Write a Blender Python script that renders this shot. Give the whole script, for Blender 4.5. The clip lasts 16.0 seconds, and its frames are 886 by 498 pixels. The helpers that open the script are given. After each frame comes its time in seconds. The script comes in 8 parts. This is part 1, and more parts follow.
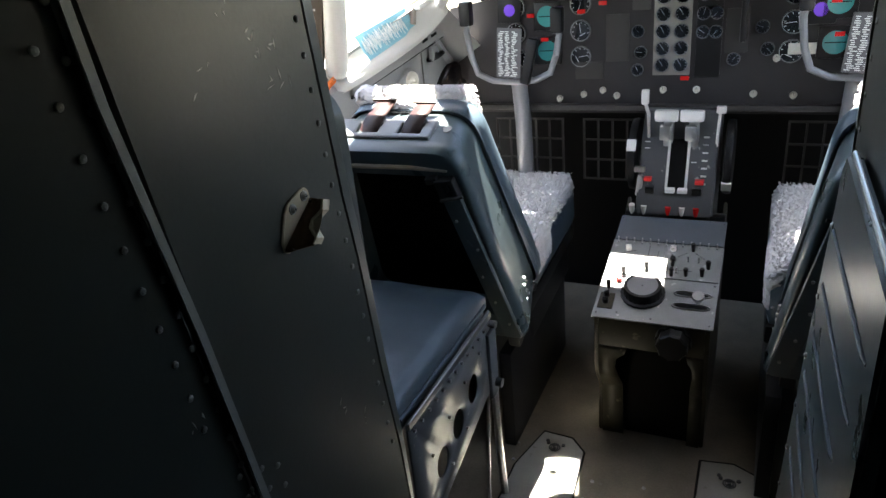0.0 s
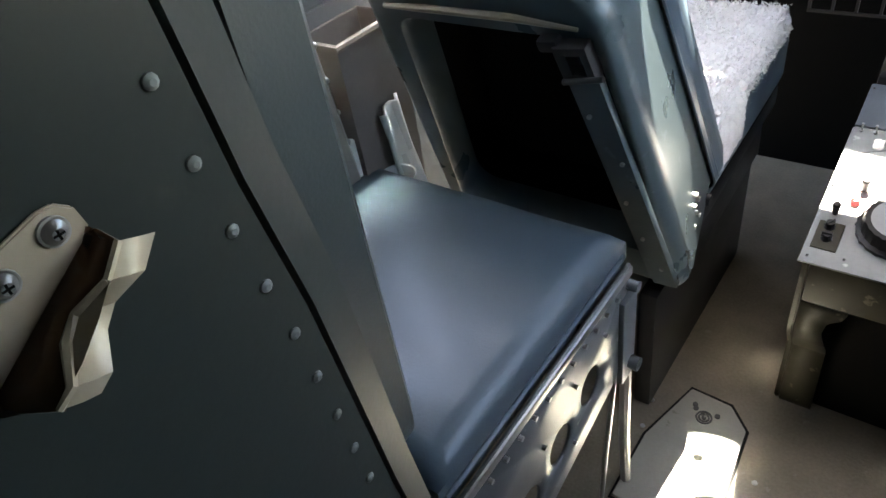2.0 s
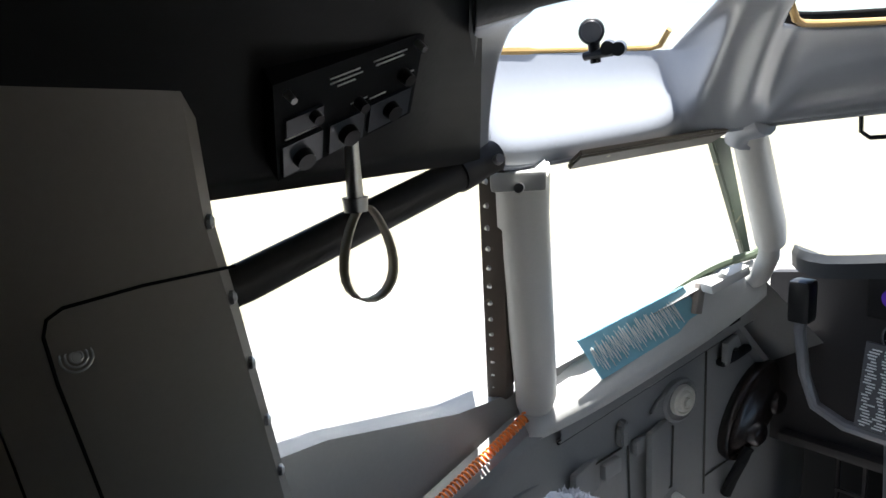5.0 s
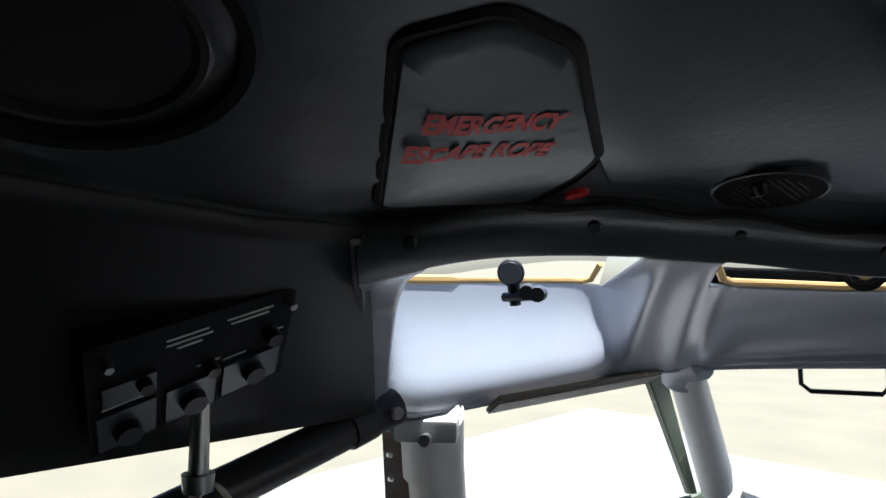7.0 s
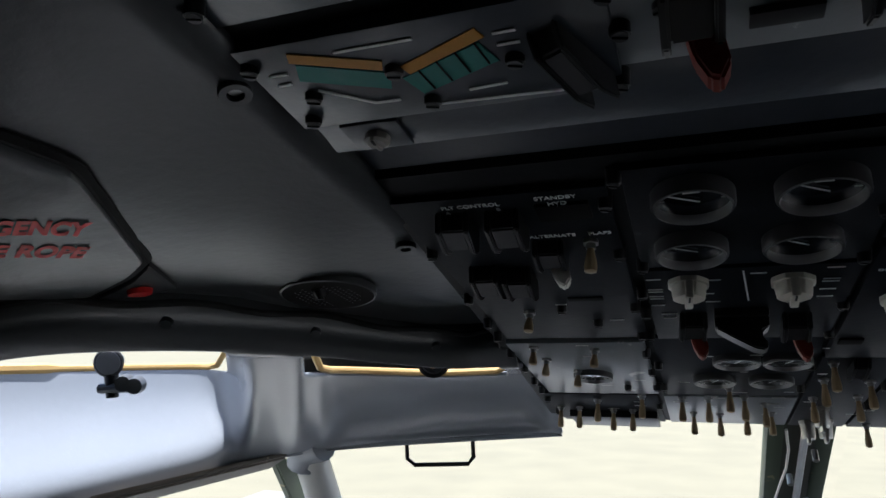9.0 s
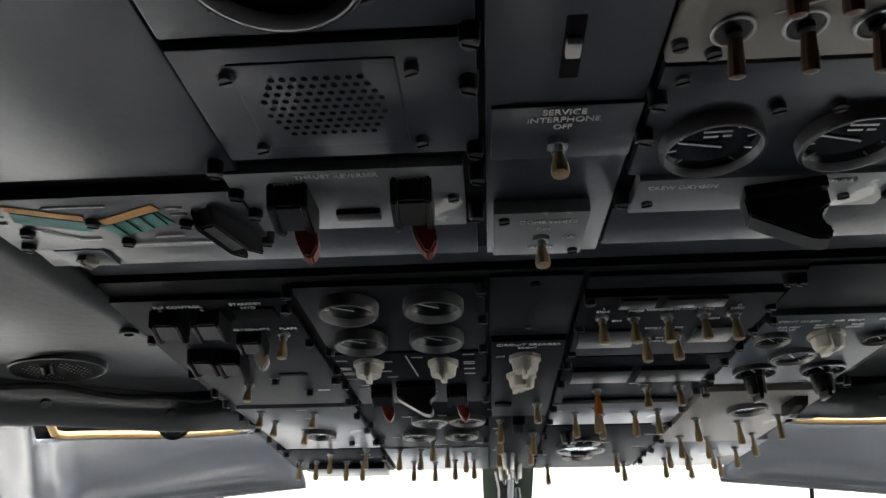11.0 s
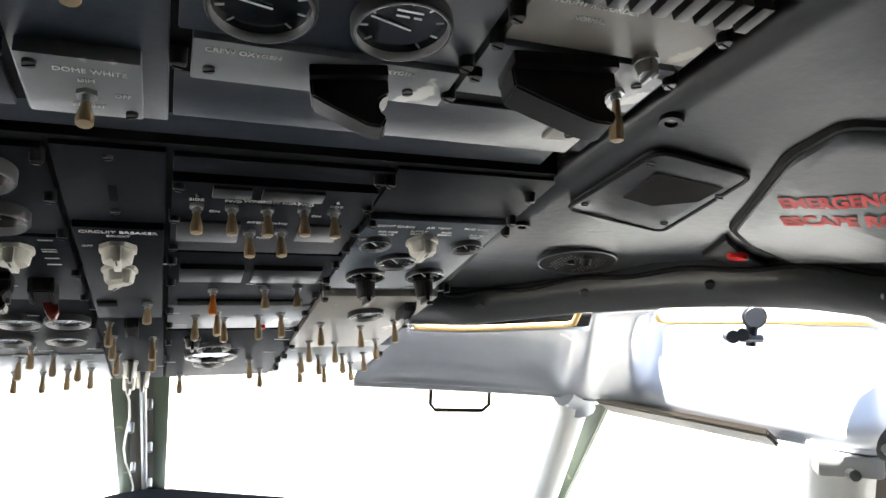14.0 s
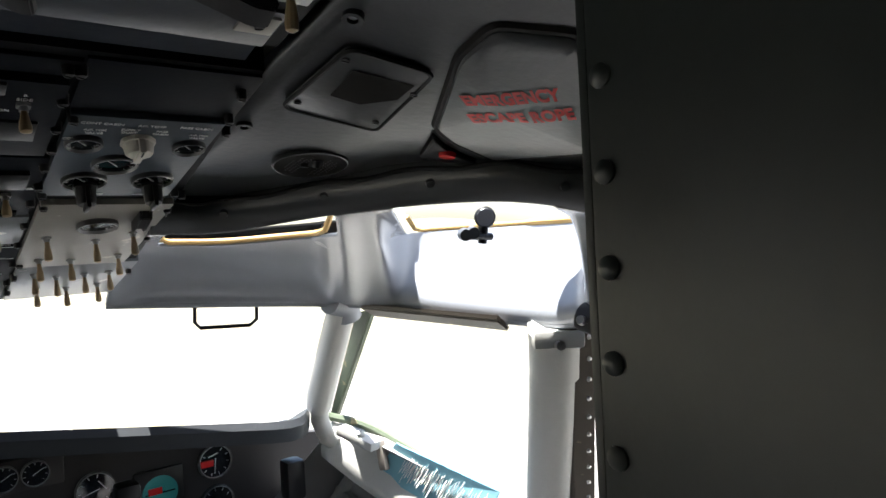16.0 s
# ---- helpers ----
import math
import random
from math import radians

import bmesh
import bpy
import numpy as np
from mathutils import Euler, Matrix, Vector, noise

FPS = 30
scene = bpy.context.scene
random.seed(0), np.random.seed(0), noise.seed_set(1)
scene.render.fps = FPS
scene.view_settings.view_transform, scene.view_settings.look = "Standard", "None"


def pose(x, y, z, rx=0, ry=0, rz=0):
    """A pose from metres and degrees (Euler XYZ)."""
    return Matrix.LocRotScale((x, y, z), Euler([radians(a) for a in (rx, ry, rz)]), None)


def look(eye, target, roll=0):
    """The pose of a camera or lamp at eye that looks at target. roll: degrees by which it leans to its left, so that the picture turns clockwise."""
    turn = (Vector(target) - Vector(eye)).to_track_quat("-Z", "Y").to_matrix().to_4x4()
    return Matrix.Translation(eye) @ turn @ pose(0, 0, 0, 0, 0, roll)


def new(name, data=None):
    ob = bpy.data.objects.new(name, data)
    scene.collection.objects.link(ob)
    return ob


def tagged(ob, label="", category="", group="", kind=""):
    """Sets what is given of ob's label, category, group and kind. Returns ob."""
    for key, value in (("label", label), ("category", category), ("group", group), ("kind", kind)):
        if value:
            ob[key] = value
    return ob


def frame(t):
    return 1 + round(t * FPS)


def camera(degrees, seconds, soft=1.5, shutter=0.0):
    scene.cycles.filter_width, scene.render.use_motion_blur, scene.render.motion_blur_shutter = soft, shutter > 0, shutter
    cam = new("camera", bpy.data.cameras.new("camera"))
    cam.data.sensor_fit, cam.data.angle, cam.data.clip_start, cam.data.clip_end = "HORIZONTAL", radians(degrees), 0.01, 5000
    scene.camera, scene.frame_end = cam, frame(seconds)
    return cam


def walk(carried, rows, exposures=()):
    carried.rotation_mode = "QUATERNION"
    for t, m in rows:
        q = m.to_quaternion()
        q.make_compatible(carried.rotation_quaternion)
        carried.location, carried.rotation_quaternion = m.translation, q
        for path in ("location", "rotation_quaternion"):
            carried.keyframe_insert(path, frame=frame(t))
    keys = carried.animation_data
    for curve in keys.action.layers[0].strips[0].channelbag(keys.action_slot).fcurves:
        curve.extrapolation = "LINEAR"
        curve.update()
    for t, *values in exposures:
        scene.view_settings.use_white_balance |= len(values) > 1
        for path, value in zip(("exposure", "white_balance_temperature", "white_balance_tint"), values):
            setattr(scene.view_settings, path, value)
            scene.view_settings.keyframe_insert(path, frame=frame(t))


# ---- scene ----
cam = camera(65.9, 16.0)
PATH = [
    (0, (0.272, -0.003, 1.545), (-0.541, 1.631, 0.727), -5.9),
    (0.5, (0.174, 0.182, 1.523), (-0.652, 1.772, 0.635), -6.2),
    (1, (0.085, 0.366, 1.447), (-0.788, 1.841, 0.415), -7.4),
    (1.5, (0.055, 0.531, 1.401), (-0.912, 1.805, 0.2), -9.8),
    (2, (-0.003, 0.657, 1.397), (-1.059, 1.808, 0.147), -10.5),
    (2.5, (-0.079, 0.79, 1.461), (-1.25, 1.919, 0.297), -8.2),
    (3, (-0.101, 0.884, 1.558), (-1.436, 2.024, 0.6), -7.5),
    (3.5, (-0.131, 0.923, 1.627), (-1.528, 2.122, 0.846), -6.2),
    (6, (-0.202, 1.068, 1.755), (-1.732, 2.344, 1.585), -1.4),
    (6.5, (-0.211, 1.095, 1.772), (-1.719, 2.408, 1.762), -0.1),
    (7, (-0.215, 1.113, 1.78), (-1.653, 2.499, 1.876), 0.1),
    (7.5, (-0.208, 1.128, 1.784), (-1.537, 2.616, 1.926), -0.1),
    (8, (-0.188, 1.139, 1.786), (-1.333, 2.768, 1.973), -0.4),
    (8.5, (-0.161, 1.149, 1.792), (-1.091, 2.903, 2.033), -0.3),
    (9, (-0.13, 1.129, 1.794), (-0.816, 2.982, 2.106), -0.2),
    (9.5, (-0.105, 1.099, 1.795), (-0.608, 3.003, 2.145), -0.6),
    (12, (-0.017, 1.022, 1.816), (0.118, 2.965, 2.27), -1.4),
    (12.5, (-0.009, 1.022, 1.814), (0.262, 2.955, 2.249), -1.4),
    (13, (0.002, 1.029, 1.807), (0.419, 2.95, 2.173), -1.1),
    (13.5, (0.01, 1.041, 1.799), (0.586, 2.934, 2.094), -0.7),
    (14, (0.022, 1.05, 1.792), (0.765, 2.896, 1.988), -0.3),
    (14.5, (0.032, 1.049, 1.779), (0.94, 2.828, 1.886), -0.0),
    (15, (0.038, 1.038, 1.767), (1.087, 2.741, 1.792), -0.5),
    (15.5, (0.048, 1.024, 1.759), (1.179, 2.674, 1.75), -1.3),
    (16, (0.057, 0.995, 1.764), (1.302, 2.56, 1.735), -2.9),
]
EXPOSURES = [(0, 4.56, 7000, 10), (0.5, 4.76, 7000, 10), (1, 5.16, 7000, 10), (1.5, 5.64, 7000, 10), (2, 5.59, 7350, 10), (2.5, 5.22, 7350, 10), (3, 4.87, 7350, 10), (3.5, 4.29, 7350, 10), (5.8, 1.9, 5850, 10), (7.5, 1.82, 5850, 10), (9, 1.79, 5850, 10), (9.7, 2.07, 5850, 10), (11.5, 3.62, 6450, 10), (12, 4.02, 6450, 10), (12.5, 4.39, 6450, 10), (13, 4.6, 6450, 10), (14, 4.2, 6450, 10), (15, 3.12, 6450, 10), (16, 2.82, 6450, 10)]
walk(cam, [(t, look(eye, target, roll)) for t, eye, target, roll in PATH],
     exposures=EXPOSURES)
C = -0.011          # the aircraft's centre line in the upper half


# ---- world, sun, exposure ----
world = bpy.data.worlds.new("world")
scene.world = world
world.use_nodes = True
nt = world.node_tree
nt.nodes.clear()
sky = nt.nodes.new("ShaderNodeTexSky")
sky.sky_type, sky.sun_disc = "NISHITA", False
SUN_EL, SUN_AZ = 80.9, -38.0        # degrees: height, and bearing to the right of straight ahead
sky.sun_elevation, sky.sun_rotation = radians(SUN_EL), radians(SUN_AZ)
back = nt.nodes.new("ShaderNodeBackground")
back.inputs["Strength"].default_value = 0.05
wout = nt.nodes.new("ShaderNodeOutputWorld")
nt.links.new(sky.outputs[0], back.inputs[0])
nt.links.new(back.outputs[0], wout.inputs[0])
sun = new("sun", bpy.data.lights.new("sun", "SUN"))
sun.data.energy, sun.data.angle, sun.data.color = 5.0, radians(0.5), (1.0, 0.965, 0.91)
sd = Vector((math.cos(radians(SUN_EL)) * math.sin(radians(SUN_AZ)), math.cos(radians(SUN_EL)) * math.cos(radians(SUN_AZ)), math.sin(radians(SUN_EL))))
sun.matrix_world = look(sd * 20, (0, 0, 0))


# ---- materials ----
def mat(name, color, rough=0.5, metal=0.0, vary=0.15, scale=9.0, bump=0.08, grain=140.0, spec=0.3, wear=None, emit=0.0):
    """Painted or bare surface: two scales of tone, fine relief, uneven gloss, optional worn flecks."""
    m = bpy.data.materials.new(name)
    m.use_nodes = True
    t = m.node_tree
    b = t.nodes["Principled BSDF"]
    L = t.links.new
    tc = t.nodes.new("ShaderNodeTexCoord")
    n1 = t.nodes.new("ShaderNodeTexNoise")
    n1.inputs["Scale"].default_value, n1.inputs["Detail"].default_value = scale, 6
    n2 = t.nodes.new("ShaderNodeTexNoise")
    n2.inputs["Scale"].default_value, n2.inputs["Detail"].default_value = grain, 4
    for n in (n1, n2):
        L(tc.outputs["Object"], n.inputs["Vector"])
    mix = t.nodes.new("ShaderNodeMix")
    mix.data_type = "RGBA"
    mix.inputs["A"].default_value = (*[c * (1 - vary) for c in color], 1)
    mix.inputs["B"].default_value = (*[min(1, c * (1 + vary)) for c in color], 1)
    add = t.nodes.new("ShaderNodeMath")
    add.operation = "MULTIPLY_ADD"
    L(n2.outputs["Fac"], add.inputs[0])
    add.inputs[1].default_value = 0.4
    mul = t.nodes.new("ShaderNodeMath")
    mul.operation = "MULTIPLY"
    L(n1.outputs["Fac"], mul.inputs[0])
    mul.inputs[1].default_value = 0.6
    L(mul.outputs[0], add.inputs[2])
    L(add.outputs[0], mix.inputs["Factor"])
    col = mix.outputs["Result"]
    if wear:
        n3 = t.nodes.new("ShaderNodeTexNoise")
        n3.inputs["Scale"].default_value, n3.inputs["Detail"].default_value = 34.0, 9
        L(tc.outputs["Object"], n3.inputs["Vector"])
        ramp = t.nodes.new("ShaderNodeValToRGB")
        ramp.color_ramp.elements[0].position, ramp.color_ramp.elements[1].position = 0.66, 0.70
        L(n3.outputs["Fac"], ramp.inputs["Fac"])
        mx = t.nodes.new("ShaderNodeMix")
        mx.data_type = "RGBA"
        L(ramp.outputs["Color"], mx.inputs["Factor"])
        L(col, mx.inputs["A"])
        mx.inputs["B"].default_value = (*wear, 1)
        col = mx.outputs["Result"]
    L(col, b.inputs["Base Color"])
    mr = t.nodes.new("ShaderNodeMapRange")
    mr.inputs["To Min"].default_value, mr.inputs["To Max"].default_value = max(0.02, rough - min(0.12, 0.2 * rough)), min(1, rough + min(0.12, 0.2 * rough))
    L(n1.outputs["Fac"], mr.inputs["Value"])
    L(mr.outputs["Result"], b.inputs["Roughness"])
    b.inputs["Metallic"].default_value = metal
    b.inputs["Specular IOR Level"].default_value = spec
    if bump:
        bp = t.nodes.new("ShaderNodeBump")
        bp.inputs["Strength"].default_value, bp.inputs["Distance"].default_value = bump, 0.002
        L(n2.outputs["Fac"], bp.inputs["Height"])
        L(bp.outputs["Normal"], b.inputs["Normal"])
    if emit:
        b.inputs["Emission Color"].default_value = (*color, 1)
        b.inputs["Emission Strength"].default_value = emit
    return m


M_GREEN = mat("green_grey_paint", (0.0215, 0.0272, 0.0252), 0.36, vary=0.22, scale=5.0, spec=0.4)
M_GREENC = mat("grey_cabinet_paint", (0.1512, 0.1642, 0.1598), 0.42, vary=0.12, spec=0.45)
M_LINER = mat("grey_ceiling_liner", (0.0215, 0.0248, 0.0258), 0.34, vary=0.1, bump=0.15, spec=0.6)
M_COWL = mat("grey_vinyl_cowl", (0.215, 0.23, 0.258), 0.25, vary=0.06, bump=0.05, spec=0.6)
M_WALL = mat("grey_side_paint", (0.2125, 0.2125, 0.2082), 0.5, vary=0.12)
M_POST = mat("light_grey_post_paint", (0.4050, 0.4050, 0.3870), 0.4, vary=0.08)
M_DARK = mat("dark_parts_and_recess_shade", (0.0072, 0.0072, 0.0072), 0.7, spec=0.03)
M_BLACK = mat("black_plastic", (0.0105, 0.0105, 0.0112), 0.35, spec=0.3)
M_RUBBER = mat("black_rubber", (0.0120, 0.0120, 0.0120), 0.75, spec=0.15)
M_OHPANEL = mat("overhead_grey_paint", (0.021, 0.0275, 0.0375), 0.3, vary=0.16, spec=0.55)
# forward copy of the overhead grey, darkened for the weaker light there
M_OHFWDSHADE = mat("overhead_plate_paint_shaded", (0.0085, 0.0105, 0.0142), 0.5, vary=0.14, spec=0.06)
M_PEDTOP = mat("pale_worn_pedestal_paint", (0.20, 0.205, 0.205), 0.36, vary=0.25, scale=30.0, wear=(0.42, 0.42, 0.4), spec=0.5)
M_MASK = mat("brown_black_rubber_mask", (0.016, 0.011, 0.009), 0.24, spec=0.6)
# glossy overhead plates: the reflected window light is lifted into the base colour
M_OHSHEEN = mat("panel_paint_with_sheen", (0.19, 0.203, 0.212), 0.3, vary=0.1, wear=(0.55, 0.55, 0.52))
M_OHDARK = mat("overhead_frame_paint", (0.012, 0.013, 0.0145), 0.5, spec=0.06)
M_PANEL = mat("brown_grey_instrument_panel", (0.0350, 0.0329, 0.0336), 0.5, spec=0.15)
M_PEDGREY = mat("grey_pedestal_plate", (0.072, 0.075, 0.079), 0.4, wear=(0.28, 0.28, 0.27))
M_PEDDARK = mat("dark_pedestal_side", (0.042, 0.038, 0.026), 0.45, wear=(0.12, 0.11, 0.08), spec=0.2)
M_FLOOR = mat("dark_worn_floor", (0.19, 0.165, 0.125), 0.38, vary=0.7, scale=11.0, bump=0.3, spec=0.5, wear=(0.21, 0.19, 0.155))
M_ALU = mat("brushed_aluminium", (0.55, 0.55, 0.54), 0.35, metal=0.9)
M_STEEL = mat("dull_screw_steel", (0.4, 0.4, 0.4), 0.35, metal=0.9)
M_BLUE = mat("blue_grey_leather", (0.046, 0.069, 0.09), 0.34, vary=0.1, bump=0.12, grain=260, spec=0.5)
M_SHELL = mat("blue_grey_seat_shell", (0.056, 0.078, 0.086), 0.29, vary=0.12, wear=(0.085, 0.11, 0.12), spec=0.5)
M_BOXGREY = mat("grey_plastic_bin", (0.20, 0.18, 0.16), 0.5)
M_WOOL = mat("white_sheepskin", (0.62, 0.61, 0.62), 0.95, vary=0.25, scale=40, bump=0.6, grain=320)
M_PLATE = mat("worn_grey_plate_paint", (0.1360, 0.1424, 0.1480), 0.38, vary=0.15, wear=(0.3, 0.3, 0.3), spec=0.5)
M_BACK = mat("dark_green_grey_leather", (0.026, 0.036, 0.037), 0.38, vary=0.15, bump=0.12, grain=260, spec=0.45)
M_MAROON = mat("maroon_strap", (0.020, 0.0068, 0.0068), 0.6)
M_ORANGE = mat("orange_coiled_cord", (0.75, 0.2, 0.04), 0.4)
M_CAB = mat("warm_grey_cabinet_paint", (0.245, 0.228, 0.205), 0.4, vary=0.12, spec=0.45)
# upper side panel: the shade it lies in is put into the base colour
M_UPPERSHADE = mat("upper_panel_shaded_grey", (0.008, 0.0086, 0.0092), 0.5, vary=0.15, spec=0.3)
M_RED = mat("red_paint", (0.6, 0.03, 0.03), 0.5)
M_WHITE = mat("white_plastic", (0.72, 0.7, 0.66), 0.4)
M_KNOB = mat("cream_knob", (0.6, 0.57, 0.5), 0.4)
M_TOG = mat("tan_toggle", (0.3450, 0.2550, 0.1500), 0.3)
M_MARK = mat("white_marking", (0.7, 0.7, 0.68), 0.6)
M_CARD = mat("grey_checklist_card", (0.10, 0.10, 0.105), 0.5)
M_CLIP = mat("blue_clear_visor", (0.20, 0.40, 0.48), 0.25)
M_PAPER = mat("white_paper", (0.72, 0.74, 0.72), 0.7)
M_SEAL = mat("dark_window_seal", (0.05, 0.05, 0.04), 0.6)
M_OLIVE = mat("olive_window_frame", (0.065, 0.085, 0.055), 0.5, wear=(0.2, 0.18, 0.1))
M_WOOD = mat("amber_worn_frame", (0.42, 0.27, 0.1), 0.5)
M_APRONM = mat("grey_metal_apron", (0.145, 0.156, 0.165), 0.4, metal=0.2, wear=(0.25, 0.25, 0.24))
M_PEDBLUE = mat("blue_grey_cover_plate", (0.095, 0.107, 0.122), 0.45)
M_TEALF = mat("teal_dial_face", (0.04, 0.25, 0.24), 0.25)
M_PURPLE = mat("violet_dial", (0.12, 0.04, 0.5), 0.3, emit=0.02)
M_BROWNF = mat("dark_brown_frame_paint", (0.06, 0.05, 0.04), 0.45, wear=(0.2, 0.17, 0.12))
M_PANELB = mat("brown_panel_module", (0.0455, 0.0420, 0.0406), 0.5)
M_HOOD = mat("dark_blue_grey_hood", (0.0240, 0.0264, 0.0300), 0.5, spec=0.1)
M_ALUG = mat("grey_metal_column", (0.25, 0.25, 0.26), 0.35, metal=0.3)
M_BRONZE = mat("brown_lacquered_metal", (0.09, 0.05, 0.028), 0.35, metal=0.5)
M_STRAP = mat("white_webbing", (0.6, 0.55, 0.45), 0.8)
M_HATCH = mat("pale_worn_hatch_paint", (0.3360, 0.3280, 0.2880), 0.45, wear=(0.25, 0.24, 0.2), vary=0.2)
M_BRACE = mat("dark_grey_brace_paint", (0.0350, 0.0336, 0.0336), 0.4, vary=0.1, spec=0.25)
M_TONGUE = mat("tan_lacquered_metal", (0.4080, 0.3480, 0.2640), 0.35, metal=0.25)
M_CHIP = mat("bare_metal_chip", (0.32, 0.32, 0.3), 0.4, metal=0.3)
M_CUP = mat("dark_brown_cup", (0.004, 0.003, 0.0026), 0.7, spec=0.05)
M_GLASSW = bpy.data.materials.new("window_glass")
M_GLASSW.use_nodes = True
gb = M_GLASSW.node_tree.nodes["Principled BSDF"]
gb.inputs["Base Color"].default_value = (0.97, 0.98, 0.97, 1)
gb.inputs["Roughness"].default_value, gb.inputs["IOR"].default_value = 0.0, 1.01
gb.inputs["Transmission Weight"].default_value = 1.0
M_GRASS = mat("dry_grass", (0.16, 0.147, 0.105), 0.9, scale=0.4, vary=0.35)
M_APRON = mat("pale_concrete", (0.20, 0.193, 0.18), 0.9, scale=0.3)


# ---- mesh helpers ----
def box(bm, lo, hi, bevel=0.0, m=None):
    r = bmesh.ops.create_cube(bm, size=1.0)
    vs = r["verts"]
    for v in vs:
        v.co = Vector([lo[i] + (v.co[i] + 0.5) * (hi[i] - lo[i]) for i in range(3)])
    if bevel:
        es = list({e for v in vs for e in v.link_edges})
        r = bmesh.ops.bevel(bm, geom=es, offset=bevel, segments=2, affect="EDGES", profile=0.6)
        vs = list({v for f in r["faces"] for v in f.verts} | {v for v in vs if v.is_valid})
    if m is not None:
        for v in vs:
            v.co = m @ v.co
    return vs


def rod(bm, a, b, r1, r2=None, seg=12, cap=True):
    a, b = Vector(a), Vector(b)
    d = b - a
    m = Matrix.Translation((a + b) / 2) @ d.to_track_quat("Z", "Y").to_matrix().to_4x4()
    return bmesh.ops.create_cone(bm, cap_ends=cap, segments=seg, radius1=r1, radius2=r1 if r2 is None else r2, depth=d.length, matrix=m)["verts"]


def prism(bm, pts, d, bevel=0.0):
    """A flat outline, pushed through by the vector d."""
    f = bm.faces.new([bm.verts.new(p) for p in pts])
    r = bmesh.ops.extrude_face_region(bm, geom=[f])
    vs = [g for g in r["geom"] if isinstance(g, bmesh.types.BMVert)]
    bmesh.ops.translate(bm, verts=vs, vec=d)
    allv = list(f.verts) + vs
    bmesh.ops.recalc_face_normals(bm, faces=list({q for v in allv for q in v.link_faces}))
    if bevel:
        es = list({e for v in allv for e in v.link_edges})
        bmesh.ops.bevel(bm, geom=es, offset=bevel, segments=2, affect="EDGES")
    return allv


def grid(bm, rows, thick=0.0):
    """A sheet through rows of points."""
    vs = [[bm.verts.new(p) for p in row] for row in rows]
    for a, b in zip(vs, vs[1:]):
        for i in range(len(a) - 1):
            bm.faces.new((a[i], a[i + 1], b[i + 1], b[i]))
    return vs


def tube(bm, pts, r, seg=8, closed=False):
    pts = [Vector(p) for p in pts]
    rings = []
    up = Vector((0.13, 0.21, 1)).normalized()
    n = len(pts)
    for i, p in enumerate(pts):
        d = (pts[(i + 1) % n] - pts[i - 1]) if closed or 0 < i < n - 1 else (pts[1] - pts[0] if i == 0 else pts[-1] - pts[-2])
        d.normalize()
        u = d.cross(up)
        if u.length < 0.05:
            u = d.cross(Vector((1, 0, 0)))
        u.normalize()
        w = d.cross(u)
        rr = r[i] if isinstance(r, (list, tuple)) else r
        rings.append([bm.verts.new(p + rr * (math.cos(2 * math.pi * k / seg) * u + math.sin(2 * math.pi * k / seg) * w)) for k in range(seg)])
    pairs = list(zip(rings, rings[1:])) + ([(rings[-1], rings[0])] if closed else [])
    for a, b in pairs:
        for k in range(seg):
            bm.faces.new((a[k], a[(k + 1) % seg], b[(k + 1) % seg], b[k]))
    if not closed:
        bm.faces.new(rings[0][::-1])
        bm.faces.new(rings[-1])


def mesh_of(name, bm, material, smooth=35):
    me = bpy.data.meshes.new(name)
    bmesh.ops.recalc_face_normals(bm, faces=bm.faces[:])
    bm.to_mesh(me)
    bm.free()
    for mm in (material if isinstance(material, (list, tuple)) else [material]):
        me.materials.append(mm)
    if smooth:
        me.shade_smooth()
        me.set_sharp_from_angle(angle=radians(smooth))
    return me


def thing(name, bm, material, label, category, group="", kind="", smooth=35):
    return tagged(new(name, mesh_of(name, bm, material, smooth)), label, category, group, kind)


def holder(name, at, label, category, group="", kind=""):
    ob = new(name)
    ob.empty_display_size = 0.05
    ob.location = at
    return tagged(ob, label, category, group, kind)


def part(name, bm, material, parent, label="", smooth=35):
    ob = new(name, mesh_of(name, bm, material, smooth))
    ob.parent = parent
    ob.matrix_parent_inverse = Matrix() if parent.parent else parent.matrix_basis.inverted()
    return tagged(ob, label)


def B():
    return bmesh.new()


def curve_at(pts, s):
    """A point at s in 0..1 on a smooth line through the points."""
    n = len(pts) - 1
    i = min(int(s * n), n - 1)
    f = s * n - i
    p = [Vector(pts[max(0, min(n, i + k))]) for k in (-1, 0, 1, 2)]
    return 0.5 * ((2 * p[1]) + (p[2] - p[0]) * f + (2 * p[0] - 5 * p[1] + 4 * p[2] - p[3]) * f * f + (3 * p[1] - p[0] - 3 * p[2] + p[3]) * f ** 3)


def S(side, p):
    """A point of the left half, mirrored for side +1."""
    return Vector((p[0] if side < 0 else 2 * C - p[0], p[1], p[2]))


def zc(x, y):
    """Height of the ceiling liner: it falls forwards, and outboard of the overhead panels more steeply towards the rear."""
    c = min(0.31, max(0.09, 0.31 - 1.0 * (y - 1.34))) + 0.36 * max(0.0, 1.36 - y)
    return 1.907 - 0.19 * (y - 1.3) - c * max(0.0, abs(x - C) - 0.28)


def piece(name, me, parent, m, label=""):
    """An object on a shared mesh, as a part of its thing."""
    ob = new(name, me)
    ob.matrix_basis = m
    ob.parent = parent
    ob.matrix_parent_inverse = parent.matrix_basis.inverted()
    return tagged(ob, label)


